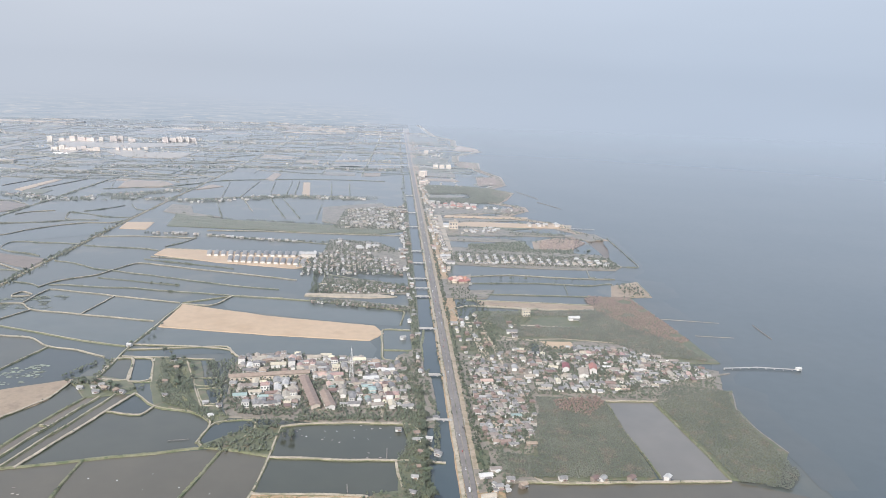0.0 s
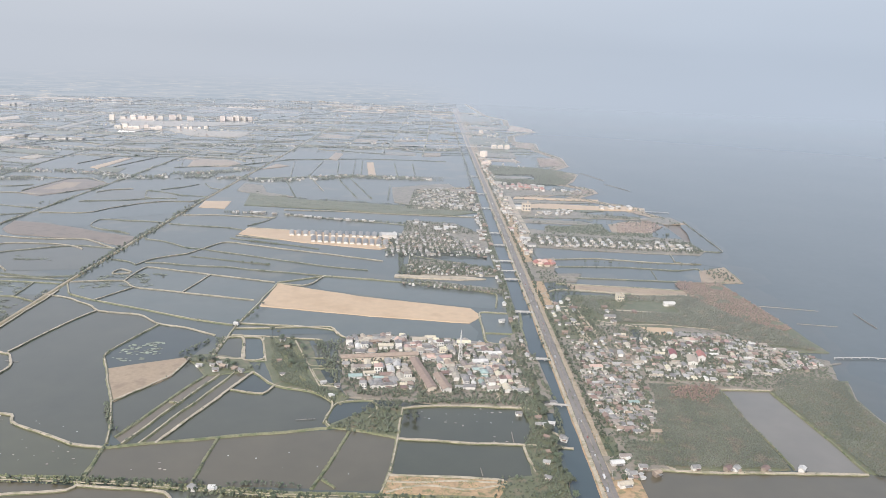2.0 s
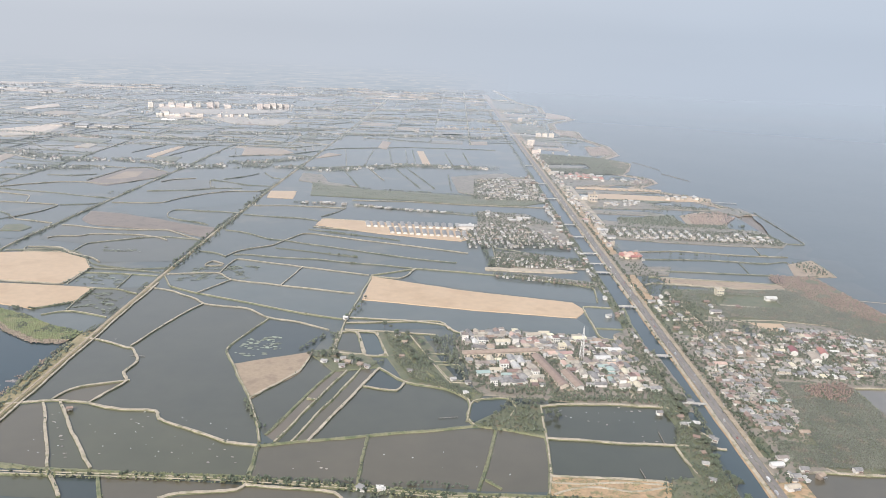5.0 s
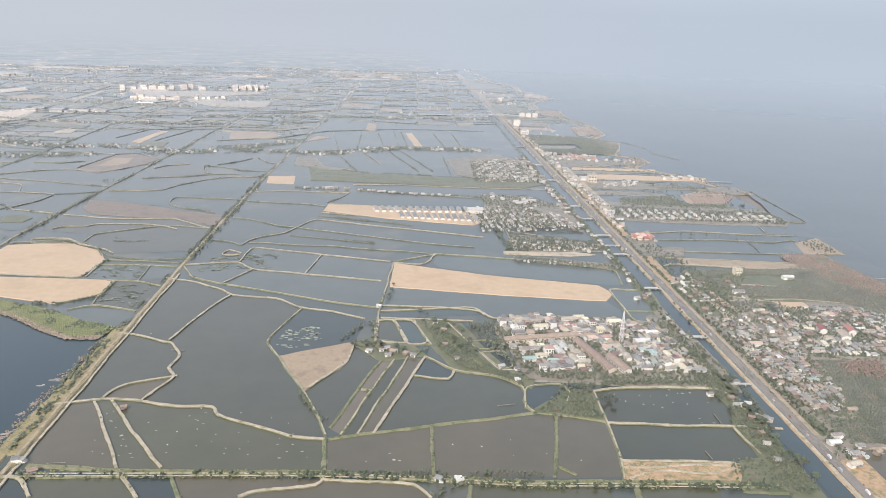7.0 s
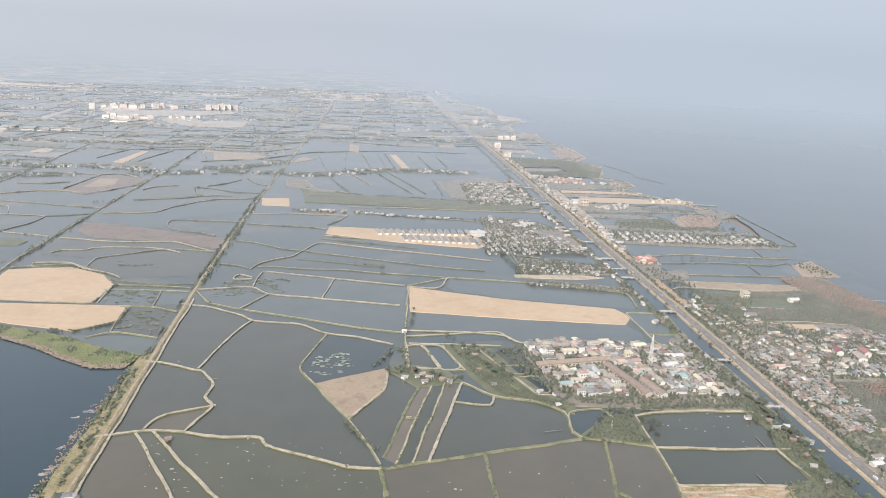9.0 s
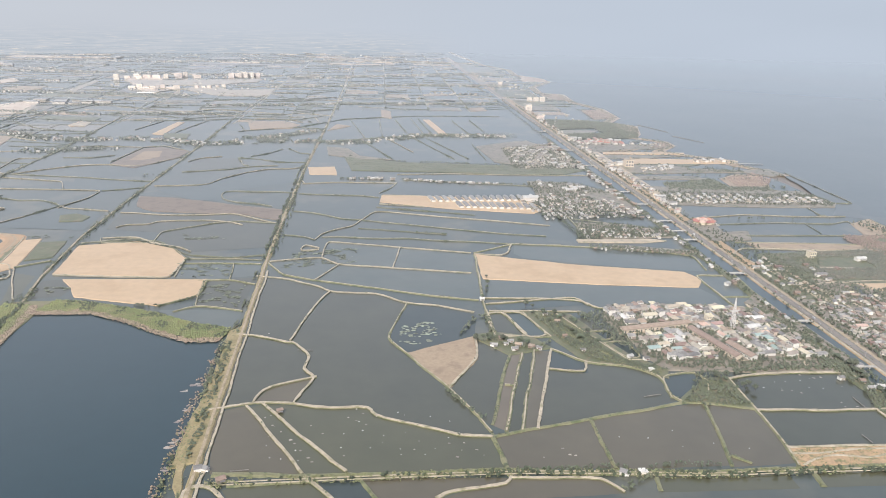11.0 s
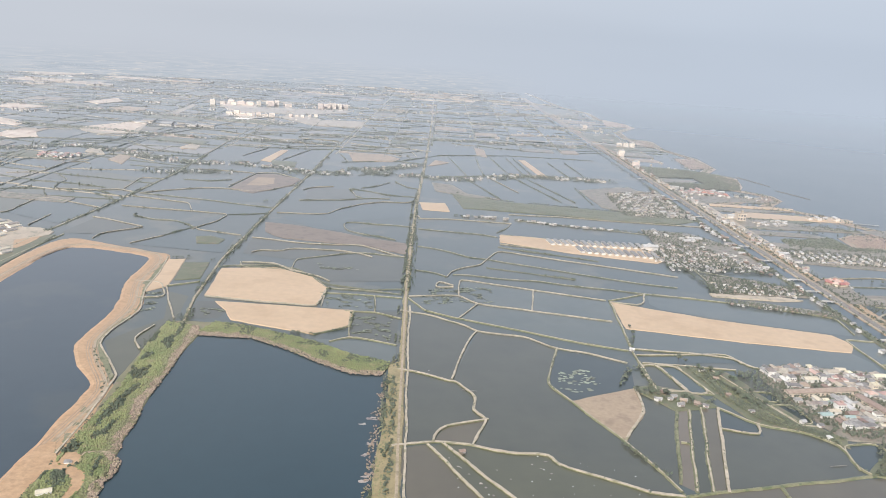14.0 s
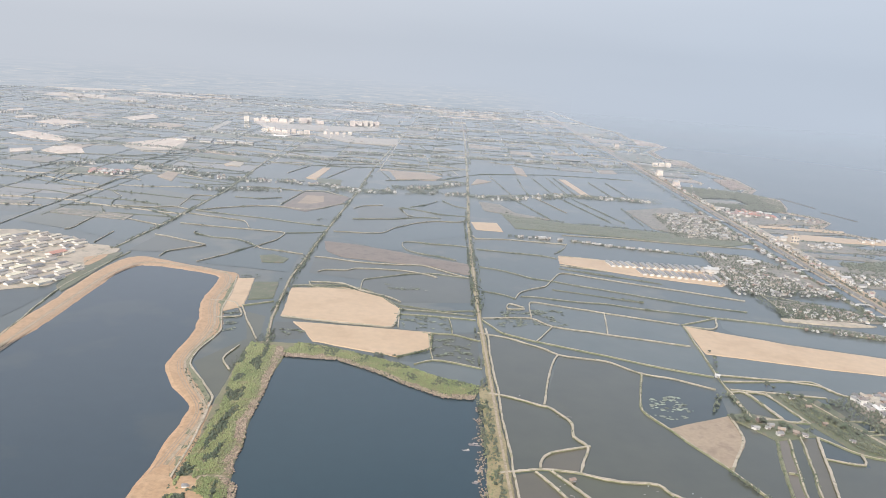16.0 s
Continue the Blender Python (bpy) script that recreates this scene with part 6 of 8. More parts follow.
# ---------------------------------------------------------------- bridges, overpass, jetties
def canal_bridge(y, width):
    root = thing("canal_bridge", CANAL_X, y, 0, "short concrete bridge over the roadside canal", "bridge", "bridges over the canal")
    verts, faces = [], []
    for i in range(9):                                   # one slab with a gentle hump
        x, z = -11.2 + i * 2.8, 0.9 + 0.55 * math.cos((i - 4) * 0.36)
        verts += [(x, -width / 2, z), (x, width / 2, z), (x, width / 2, z + 0.45), (x, -width / 2, z + 0.45)]
        if i:
            a = 4 * i
            faces += [(a - 4 + k, a - 4 + (k + 1) % 4, a + (k + 1) % 4, a + k) for k in range(4)]
    faces += [(3, 2, 1, 0), (32, 33, 34, 35)]
    deck = new("deck", mesh_of("deck", verts, faces, CONCRETE))
    deck.parent = root
    for s in (-1, 1):
        bm = bmesh.new()
        box(bm, 0, s * (width / 2 - 0.1), 1.75, 20, 0.2, 0.5)
        part("rail", bm, CONCRETE, root)
    for x in (-4, 4):
        bm = bmesh.new()
        box(bm, x, 0, -2.0, 0.8, width * 0.8, 3.1)
        part("pier", bm, CONCRETE, root)


for y, w in ((582, 2.2), (682, 4.0), (823, 4.5), (956, 4.5), (997, 2.5), (1049, 4), (1145, 4), (1229, 4), (1447, 4), (1610, 4.5), (1863, 5)):
    canal_bridge(y, w)
root = thing("overpass", 0, 2485, 0, "long pale concrete overpass crossing the coast road", "overpass")
heights = [(x, 0.5 + 7.0 * max(0.0, 1 - max(0, abs(x) - 30) / (230 if x < 0 else 90))) for x in range(-270, 121, 15)]
verts, faces = [], []
for x, z in heights:
    verts += [(x, -4.5, z), (x, 4.5, z), (x, 4.5, z + 1.1), (x, -4.5, z + 1.1)]
for i in range(len(heights) - 1):
    for a, b in ((0, 1), (1, 2), (2, 3), (3, 0)):
        faces.append((4 * i + a, 4 * i + b, 4 * i + 4 + b, 4 * i + 4 + a))
deck = new("deck", mesh_of("deck", verts, faces, CONCRETE))
deck.parent = root
for i in range(-5, 3):
    if i:
        bm = bmesh.new()
        box(bm, i * 22, 0, -2.0, 2, 6, 2.2 + 7.0 * max(0.0, 1 - max(0, abs(i * 22) - 30) / (230 if i < 0 else 90)))
        part("pier", bm, CONCRETE, root)


def jetty(line, width, label):
    root = thing("jetty", line[0][0], line[0][1], 0, label, "jetty")
    pts = resampled(line, 8.0)
    o = pts[0]
    bm = bmesh.new()
    for a, b in zip(pts, pts[1:]):
        mid_, d = (a + b) / 2 - o, b - a
        box(bm, mid_.x, mid_.y, 1.3, d.length + 0.3, width, 0.3, 1.0, math.atan2(d.y, d.x))
    part("deck", bm, CONCRETE, root)
    for p in pts:
        bm = bmesh.new()
        box(bm, p.x - o.x, p.y - o.y, -2.0, 0.5, width * 0.8, 3.3)
        part("post", bm, CONCRETE, root)


jetty([(284, 710), (322, 714), (367, 708)], 2.2, "long narrow concrete jetty reaching into the sea")
jetty([(295, 1474), (346, 1468)], 3.0, "narrow pale jetty reaching into the sea")
put("cottage", "white", 364, 708, 0, 0.7, 1.6)
for line, w in (([(349, 1385), (343, 1265), (338, 1150), (300, 1154)], 3.0), ([(302, 1058), (298, 978), (257, 976)], 3.0), ([(264, 646), (251, 609), (251, 565), (257, 529)], 2.6), ([(257, 666), (263, 691), (284, 698)], 2.4),
                ([(387, 860), (386, 809)], 1.6), ([(305, 1871), (267, 2000)], 2.4), ([(294, 1819), (334, 1723)], 2.0)):
    dike("stone" if w < 2.9 else "mixed", w, line)
for line in ([(272, 878), (346, 865)], [(295, 815), (340, 809)]):
    root = thing("net_fence", line[0][0], line[0][1], 0, "line of thin fishing stakes standing in the sea", "net fence")
    pts = resampled(line, 3.0)
    for p in pts:
        bm = bmesh.new()
        box(bm, p.x - pts[0].x, p.y - pts[0].y, -2.0, 0.18, 0.18, 3.0)
        part("stake", bm, BARK, root)
    bm = bmesh.new()
    d = pts[-1] - pts[0]
    box(bm, d.x / 2, d.y / 2, 0.3, d.length, 0.12, 0.5, 1.0, math.atan2(d.y, d.x))
    part("net", bm, PATHTOP, root)


for line in ([(-69, 533), (-69, 517)], [(-97, 479), (-96, 468)], [(-241, 543), (-226, 546)], [(-525, 641), (-512, 640)], [(-553, 461), (-541, 462)]):
    root = thing("plank_walk", line[0][0], line[0][1], 0, "narrow weathered plank walk over pond water", "walkway")
    pts = resampled(line, 2.5)
    d = pts[-1] - pts[0]
    bm = bmesh.new()
    box(bm, d.x / 2, d.y / 2, 0.45, d.length, 0.7, 0.12, 1.0, math.atan2(d.y, d.x))
    part("deck", bm, STONE, root)
    for p in pts:
        bm = bmesh.new()
        box(bm, p.x - pts[0].x, p.y - pts[0].y, -1.5, 0.18, 0.18, 2.4)
        part("post", bm, BARK, root)


# ---------------------------------------------------------------- lattice mast
def strut(bm, a, b, r):
    a, b = Vector(a), Vector(b)
    d = b - a
    q = d.to_track_quat("Z", "Y").to_matrix()
    ring = [q @ Vector((r * math.cos(k * math.pi / 2), r * math.sin(k * math.pi / 2), 0)) for k in range(4)]
    lo, hi = [bm.verts.new(a + v) for v in ring], [bm.verts.new(b + v) for v in ring]
    for i in range(4):
        j = (i + 1) % 4
        bm.faces.new((lo[i], lo[j], hi[j], hi[i]))
    bm.faces.new(hi)
    bm.faces.new(lo[::-1])


def mast(x, y, height, foot):
    root = thing("lattice_mast", x, y, 0.7, "tall pale steel lattice mast standing among houses", "mast")
    levels = 9
    wide = [foot * (1 - 0.85 * k / levels) for k in range(levels + 1)]
    zs = [height * 0.94 * k / levels for k in range(levels + 1)]
    corner = lambda k, c: (wide[k] / 2 * (1, -1, -1, 1)[c], wide[k] / 2 * (1, 1, -1, -1)[c], zs[k])
    for c in range(4):
        bm = bmesh.new()
        for k in range(levels):
            strut(bm, corner(k, c), corner(k + 1, c), 0.16)
        part("leg", bm, STEEL, root)
        bm = bmesh.new()
        for k in range(levels):
            strut(bm, corner(k, c), corner(k + 1, (c + 1) % 4), 0.09)
            strut(bm, corner(k, (c + 1) % 4), corner(k + 1, c), 0.09)
            strut(bm, corner(k + 1, c), corner(k + 1, (c + 1) % 4), 0.09)
        tagged(part("bracing", bm, STEEL, root), kind="stuff")
    bm = bmesh.new()
    strut(bm, (0, 0, height * 0.9), (0, 0, height), 0.12)
    part("spike", bm, STEEL, root)


mast(-105, 671, 33, 4.2)


# ---------------------------------------------------------------- poles and vehicles along the road
pole = thing("utility_pole", 0, 0, -200, "tall grey concrete utility pole beside the road", "utility pole", "utility poles along the road")
bm = bmesh.new()
box(bm, 0, 0, -0.6, 0.42, 0.42, 10.6, 0.6)
part("pole", bm, CONCRETE, pole)
bm = bmesh.new()
box(bm, 0, 0, 9.2, 2.4, 0.18, 0.18)
part("crossarm", bm, CONCRETE, pole)
for dx in (-1, 0, 1):
    bm = bmesh.new()
    box(bm, dx, 0, 9.38, 0.14, 0.14, 0.3)
    part("insulator", bm, LINE, pole)
for k in range(46):
    copy_thing(pole, pose(ROAD_X + (-4.6 if k % 2 else 4.6), 470 + k * 26, 1.0) @ Matrix.Scale(0.6, 4))


def car(paint, kind):
    long, tall = {"car": (4.5, 1.45), "van": (5.2, 2.1), "truck": (8.5, 2.9)}[kind]
    root = thing(kind, 0, 0, -200, "%s %s driving on the coast road" % (paint, kind), kind, "vehicles on the road")
    bm = bmesh.new()
    box(bm, 0, 0, 0.35, 1.8, long, tall * 0.45, 0.97)
    part("body", bm, PAINT[paint], root)
    bm = bmesh.new()
    if kind == "truck":
        box(bm, 0, -1.0, 1.65, 2.2, 6.2, 1.7)
        part("cargo_box", bm, PAINT[paint], root)
        bm = bmesh.new()
        box(bm, 0, 3.2, 1.65, 2.0, 1.6, 1.0, 0.9)
        part("cab", bm, PAINT[paint], root)
    else:
        box(bm, 0, -0.2, 0.35 + tall * 0.45, 1.66, long * 0.58, tall * 0.4, 0.82)
        part("cabin", bm, GLASS, root)
        bm = bmesh.new()
        box(bm, 0, -0.2, 0.35 + tall * 0.85, 1.4, long * 0.48, 0.08)
        part("roof", bm, PAINT[paint], root)
    for sx in (-0.82, 0.82):
        for sy in (-0.3, 0.3):
            bm = bmesh.new()
            bmesh.ops.create_cone(bm, cap_ends=True, segments=10, radius1=0.36, radius2=0.36, depth=0.24, matrix=Matrix.Translation((sx, sy * long, 0.36)) @ Matrix.Rotation(1.5708, 4, "Y"))
            tyre = part("wheel", bm, RUBBER, root)
            bm = bmesh.new()
            bmesh.ops.create_cone(bm, cap_ends=True, segments=8, radius1=0.2, radius2=0.2, depth=0.27, matrix=Matrix.Translation((sx, sy * long, 0.36)) @ Matrix.Rotation(1.5708, 4, "Y"))
            part("rim", bm, STEEL, tyre)
    return root


fleet = [car("white", "car"), car("silver", "car"), car("dark", "car"), car("red", "car"), car("white", "van"), car("white", "truck"), car("silver", "truck")]
rng = random.Random(5)
for k in range(46):
    lane = rng.choice((-2.7, -1.3, 1.3, 2.7))
    copy_thing(rng.choice(fleet), pose(ROAD_X + lane, 430 + k * 24 + rng.uniform(-9, 9), 1.16, 0, 0, 0 if lane < 0 else 180) @ Matrix.Scale(0.56, 4))


# ---------------------------------------------------------------- trees
def tree(seed, height, spreadr):
    rng = np.random.default_rng(seed)
    root = thing("tree", 0, 0, -200, "broad-leaved tree with an uneven dark green crown", "tree")
    bm = bmesh.new()
    top = Vector((rng.uniform(-0.3, 0.3), rng.uniform(-0.3, 0.3), height * 0.55))
    n = 6
    rings = []
    for z, r, c in ((-0.6, 0.28, Vector((0, 0, 0))), (height * 0.28, 0.2, top * 0.4), (height * 0.6, 0.1, top)):
        rings.append([bm.verts.new((c.x + r * math.cos(k * 6.283 / n), c.y + r * math.sin(k * 6.283 / n), z)) for k in range(n)])
    for a, b in zip(rings, rings[1:]):
        for i in range(n):
            bm.faces.new((a[i], a[(i + 1) % n], b[(i + 1) % n], b[i]))
    cs, rs = [], []
    for k in range(6):
        a = k * 1.05 + rng.uniform(-0.3, 0.3)
        tip = (spreadr * 0.65 * math.cos(a), spreadr * 0.65 * math.sin(a), height * rng.uniform(0.6, 0.8))
        strut(bm, (0, 0, height * 0.35), tip, 0.07)
        for q in range(9):
            cs.append((tip[0] + rng.uniform(-1, 1) * spreadr * 0.35, tip[1] + rng.uniform(-1, 1) * spreadr * 0.35, tip[2] + rng.uniform(-0.5, 1.0) * height * 0.14))
            rs.append(spreadr * rng.uniform(0.2, 0.36))
    for q in range(16):
        cs.append((rng.uniform(-1, 1) * spreadr * 0.4, rng.uniform(-1, 1) * spreadr * 0.4, height * rng.uniform(0.78, 0.95)))
        rs.append(spreadr * rng.uniform(0.22, 0.38))
    part("trunk", bm, BARK, root)
    crown = new("crown", clump_mesh("crown", cs, rs, LEAF["tree"], rng, 0.9, True))
    crown.parent = root
    return root


TREES = [tree(s, h, r) for s, h, r in ((1, 6.0, 2.6), (2, 7.5, 3.0), (3, 5.0, 2.2), (4, 8.5, 3.4), (5, 4.2, 2.4))]


def grow(points, seed, size=(0.7, 1.2), z=0.6):
    rng = random.Random(seed)
    for x, y in points:
        if any((x - a) ** 2 + (y - b) ** 2 < (r * 0.75) ** 2 for a, b, r in HOUSE_SPOTS):
            continue
        k = rng.uniform(*size)
        copy_thing(rng.choice(TREES), pose(x, y, z, 0, 0, rng.uniform(0, 360)) @ Matrix.Scale(k, 4))


rng = random.Random(77)
grow(spread([(-263, 708), (-246, 640), (-215, 599), (-231, 606), (-263, 641), (-292, 692), (-312, 733), (-292, 733)], 12, rng), 1, (0.6, 1.0))     # green belt beside the village
grow(spread([(-172, 571), (-158, 579), (-146, 576), (-142, 546), (-176, 546)], 8, rng), 3, (0.45, 0.75))
grow(along([(-371, 662), (-354, 654), (-332, 651), (-301, 637)], 5.5, rng, 4), 4, (0.6, 1.0))
grow(along([(-38, 436), (-40, 557), (-38, 638)], 6.0, rng, 3), 5, (0.6, 1.1))
grow(along([(-341, 750), (-333, 785), (-329, 820)], 9.0, rng, 2), 6, (0.5, 0.8))

# ---------------------------------------------------------------- thickets
rng = random.Random(90)
MANG1 = [(68, 633), (100, 629), (131, 623), (132, 544), (132, 489), (30, 488), (15.9, 496), (17.9, 529), (50, 518), (52, 556), (66, 603)]
thicket("mangrove", [p for p in spread(MANG1, 1.65, rng) if not inside([(83, 624), (127, 634), (129, 617), (111, 594), (83, 604)], *p) or rng.random() < 0.25], LEAF["mangrove"], "dense green mangrove thicket behind the town", "mangrove", 1, 0.9, 1.6, 0.6, 5, 1.25, True)
MANG2 = [(180, 625), (205, 659), (252, 658), (260, 646), (250, 615), (248, 565), (250, 529), (247, 492), (229, 473), (195, 483)]
thicket("mangrove", spread(MANG2, 2.0, rng), LEAF["mangrove"], "dark mangrove belt along the shore", "mangrove", 2, 0.8, 1.7, 0.5, 5, 1.3, True)
RED = [(196, 975), (262, 972), (275, 863), (281, 796), (264, 786), (232, 826), (200, 905)]
MANG3 = [(51, 863), (68, 891), (196, 908), (218, 960), (251, 899), (261, 797), (276, 730), (225, 742), (179, 787), (110, 799), (72, 799)]
pts = [p for p in spread(MANG3, 2.3, rng) if not (70 < p[0] < 165 and 838 < p[1] < 880) and (not inside(RED, *p) or noise.noise(Vector((p[0] * 0.05, p[1] * 0.05, 2))) < -0.3)]
thicket("mangrove", pts, LEAF["mangrove"], "wide belt of dark green mangrove by the sea", "mangrove", 3, 0.9, 2.0, 0.5, 5, 1.3, True)
thicket("mangrove", [p for p in spread(RED, 2.6, rng) if noise.noise(Vector((p[0] * 0.05, p[1] * 0.05, 2))) > -0.3], LEAF["red"], "reddish dying mangrove along the tide line", "mangrove", 4, 0.8, 1.8, 0.3, 6, 1.2, True)
thicket("mangrove", spread([(83, 624), (127, 634), (129, 617), (111, 594), (83, 604)], 2.9, rng), LEAF["red"], "patch of reddish dying mangrove", "mangrove", 5, 0.9, 1.9, 0.8, 7, 2.0, True)
# scrub round the dark lake
SHORE_Y = [400, 452, 475, 482, 500, 510, 518, 529, 546, 563, 591, 607, 652, 739]
SHORE_X = [-769, -768, -771, -769, -770, -781, -777, -782, -781, -782, -788, -786, -787, -791]
PAD = [(-834, 504), (-827, 509), (-818, 506), (-810, 492), (-802, 491), (-795, 489), (-788, 484), (-784, 474), (-783, 463), (-785, 454), (-790, 453), (-791, 470), (-795, 478), (-803, 486), (-809, 487), (-815, 483), (-816, 471)]
PAD_TRACK = [(-804, 490), (-803, 496), (-801, 504), (-799, 509), (-794, 511), (-781, 512)]
land("sand_pad", "ochre", PAD)
land("sand_pad", "ochre", [(-812, 494), (-802, 492), (-797, 496), (-800, 505), (-806, 509), (-813, 507)])
strip("track", TRACK, PAD_TRACK, 1.2, 0.78, "short dusty track down to a lake shore", "track", step=3)
ring = {"reed": [], "tuft": [], "bright": [], "dark": []}
for x, y in spread([(-826, 760), (-786, 752), (-784, 650), (-780, 560), (-766, 500), (-764, 440), (-816, 440), (-814, 520), (-818, 590), (-829, 660)], 1.6, rng):
    inland = float(np.interp(y, SHORE_Y, SHORE_X)) - x
    n, n2 = noise.noise(Vector((x * 0.07, y * 0.05, 3))), noise.noise(Vector((x * 0.09, y * 0.04, 13)))
    if inside(PAD, x, y) or inside([(-812, 494), (-802, 492), (-797, 496), (-800, 505), (-806, 509), (-813, 507)], x, y) or min((x - a) ** 2 + (y - b) ** 2 for a, b in resampled(PAD_TRACK, 2.0)) < 3.5 or x < -815 - max(0, y - 610) * 0.12:
        continue
    if inland < 6.0 + 4 * n:
        if inland > -0.6:
            ring["reed"].append((x, y))
    elif inland < 11 + 8 * n and rng.random() < 0.75:
        ring["tuft"].append((x, y))
    elif n2 > 0.12 and inland > 13:
        if rng.random() < 0.5:
            ring["dark"].append((x, y))
    else:
        ring["bright"].append((x, y))
thicket("reeds", ring["reed"], LEAF["reed"], "wide fringe of dry pinkish reeds along a lake", "reeds", 41, 1.0, 1.7, 0.55, 6, 0.6, True)
thicket("scrub", ring["tuft"], LEAF["tuft"], "yellowing grass and low scrub above the reeds", "scrub", 45, 1.0, 1.7, 0.65, 6, 0.7, True)
thicket("scrub", ring["bright"], LEAF["bright"], "bright green scrub along the lake bank", "scrub", 6, 1.0, 1.9, 0.65, 7, 0.8, True)
thicket("scrub", ring["dark"] + spread([(-810, 482), (-801, 483), (-794, 468), (-799, 465), (-806, 468)], 1.9, rng), LEAF["dark"], "taller dark bushes among the lake scrub", "scrub", 81, 1.0, 2.2, 0.5, 7, 1.2, True)
NX, NY = [-792, -733, -699, -666, -627, -598], [732, 730, 711, 686, 661, 661]
fringe, upper = [], []
for x, y in spread([(-793, 730), (-733, 729), (-699, 710), (-666, 685), (-627, 660), (-598, 660), (-592, 690), (-632, 705), (-670, 730), (-710, 748), (-750, 763), (-779, 768)], 1.7, rng):
    (fringe if y - float(np.interp(x, NX, NY)) < 8 + 5 * noise.noise(Vector((x * 0.07, y * 0.07, 3))) else upper).append((x, y))
thicket("reeds", fringe, LEAF["reed"], "continuous fringe of dry pinkish reeds along a lake", "reeds", 9, 1.0, 1.7, 0.55, 6, 0.6, True)
thicket("scrub", upper, LEAF["bright"], "green scrub along the lake bank", "scrub", 7, 1.0, 1.7, 0.65, 6, 0.8, True)
thicket("scrub", [p for p in upper if noise.noise(Vector((p[0] * 0.06, p[1] * 0.06, 13))) > 0.12 and rng.random() < 0.5], LEAF["dark"], "taller dark bushes on the lake bank", "scrub", 82, 0.9, 2.0, 0.4, 7, 1.2, True)
E_BANK = [(-598, 667), (-586, 667), (-587, 592), (-587, 513), (-587, 394), (-595, 394), (-596, 493), (-595, 552), (-591, 612)]
thicket("scrub", [p for p in spread(E_BANK, 2.6, rng) if p[1] > 560 or rng.random() < 0.8], LEAF["tuft"], "yellow-green scrub and grass beside the levee", "scrub", 8, 0.5, 1.3, 0.2, 7, 1.1, True)
thicket("scrub", [p for p in spread([(-596, 681), (-586, 681), (-584, 394), (-595, 394)], 3.0, rng) if noise.noise(Vector((p[0] * 0.09, p[1] * 0.05, 17))) > 0.32], LEAF["dark"], "taller dark bushes beside the levee", "scrub", 83, 0.9, 2.0, 0.4, 8, 1.2, True)
thicket("reeds", along([(-593, 652), (-595, 592), (-597, 552), (-596, 493), (-597, 394)], 0.7, rng, 3.5) + [p for p in along([(-598, 652), (-600, 592), (-603, 552), (-604, 493), (-607, 414)], 0.6, rng, 6) if noise.noise(Vector((p[0] * 0.06, p[1] * 0.06, 2))) > 0.3], LEAF["reed"], "scattered dry reeds standing in the lake", "reeds", 10, 0.4, 1.2, -0.4, 6, 1.3, True)
thicket("scrub", [p for p in spread([(-830, 681), (-807, 771), (-823, 791), (-834, 711)], 3.4, rng)] + along([(-874, 691), (-856, 659), (-835, 631), (-827, 601)], 2.2, rng, 2.5) + along([(-816, 611), (-817, 551), (-816, 492), (-813, 392)], 2.0, rng, 1.2), LEAF["dark"], "low grey-green scrub on the lake bank", "scrub", 42, 0.5, 1.2, 0.5, 6, 1.2, True)
# bushes on the dikes, more on the green ones
bush, far_bush, tufts = [], [], []
for style, width, line in DIKE_LINES:
    gap = {"green": 0.9, "mixed": 1.3, "pale": 4.0, "stone": 1e9}[style]
    ys = [p[1] for p in line]
    if gap < 1e6 and min(ys) > 980:
        gap = {"green": 1.7, "mixed": 2.6, "pale": 6.0}[style]
        far_bush += [p for p in along(line, gap, rng, width * 0.3) if noise.noise(Vector((p[0] * 0.03, p[1] * 0.03, 1))) > 0.08]
    elif gap < 1e6:
        for x, y in along(line, gap, rng, width * 0.3):
            n = noise.noise(Vector((x * 0.04, y * 0.04, 6)))
            if n > 0.22 and rng.random() < 0.4:
                bush.append((x, y))
            elif n > -0.25:
                tufts.append((x, y))
bush += [p for p in along([(-580, 399), (-582, 544), (-585, 700), (-587, 912)], 1.2, rng, 0.9) + along([(-588.7, 681), (-591, 889)], 1.4, rng, 1.0) if noise.noise(Vector((p[0] * 0.05, p[1] * 0.05, 21))) > 0.12]
near_bush = [p for line in BUSH_LINES for p in along(line, 1.3, rng, 2.4) if not any((p[0] - a) ** 2 + (p[1] - b) ** 2 < (q * 0.7) ** 2 for a, b, q in HOUSE_SPOTS)]
thicket("bushes", near_bush, LEAF["tree_row"], "mixed green bushes and small trees on pond banks", "bushes", 91, 0.7, 1.7, 0.6, 9, 1.4, True)
thicket("bushes", bush, LEAF["tree_row"], "low green bushes scattered along the pond dikes", "bushes", 11, 0.5, 1.3, 0.6, 7, 1.1, True)
thicket("grass_tufts", tufts, LEAF["tuft"], "sunlit tufts of grass along the edges of pond dikes", "grass", 17, 0.4, 0.9, 0.35, 3, 0.9, True)
thicket("bushes", far_bush, LEAF["dark"], "dark bushes and small trees along far pond dikes", "bushes", 44, 0.7, 1.9, 0.4, 4, 1.0, True)
SOUTH = [(-567, 447), (-474, 448), (-372, 448), (-301, 444), (-240, 437), (-150, 437), (-61, 435)]
for off in (-1.3, 1.5):
    strip("track", PATHTOP, [p for p in beside(SOUTH, off)], 0.42, 1.16, "thin dusty track along a grassy levee", "track", step=5)
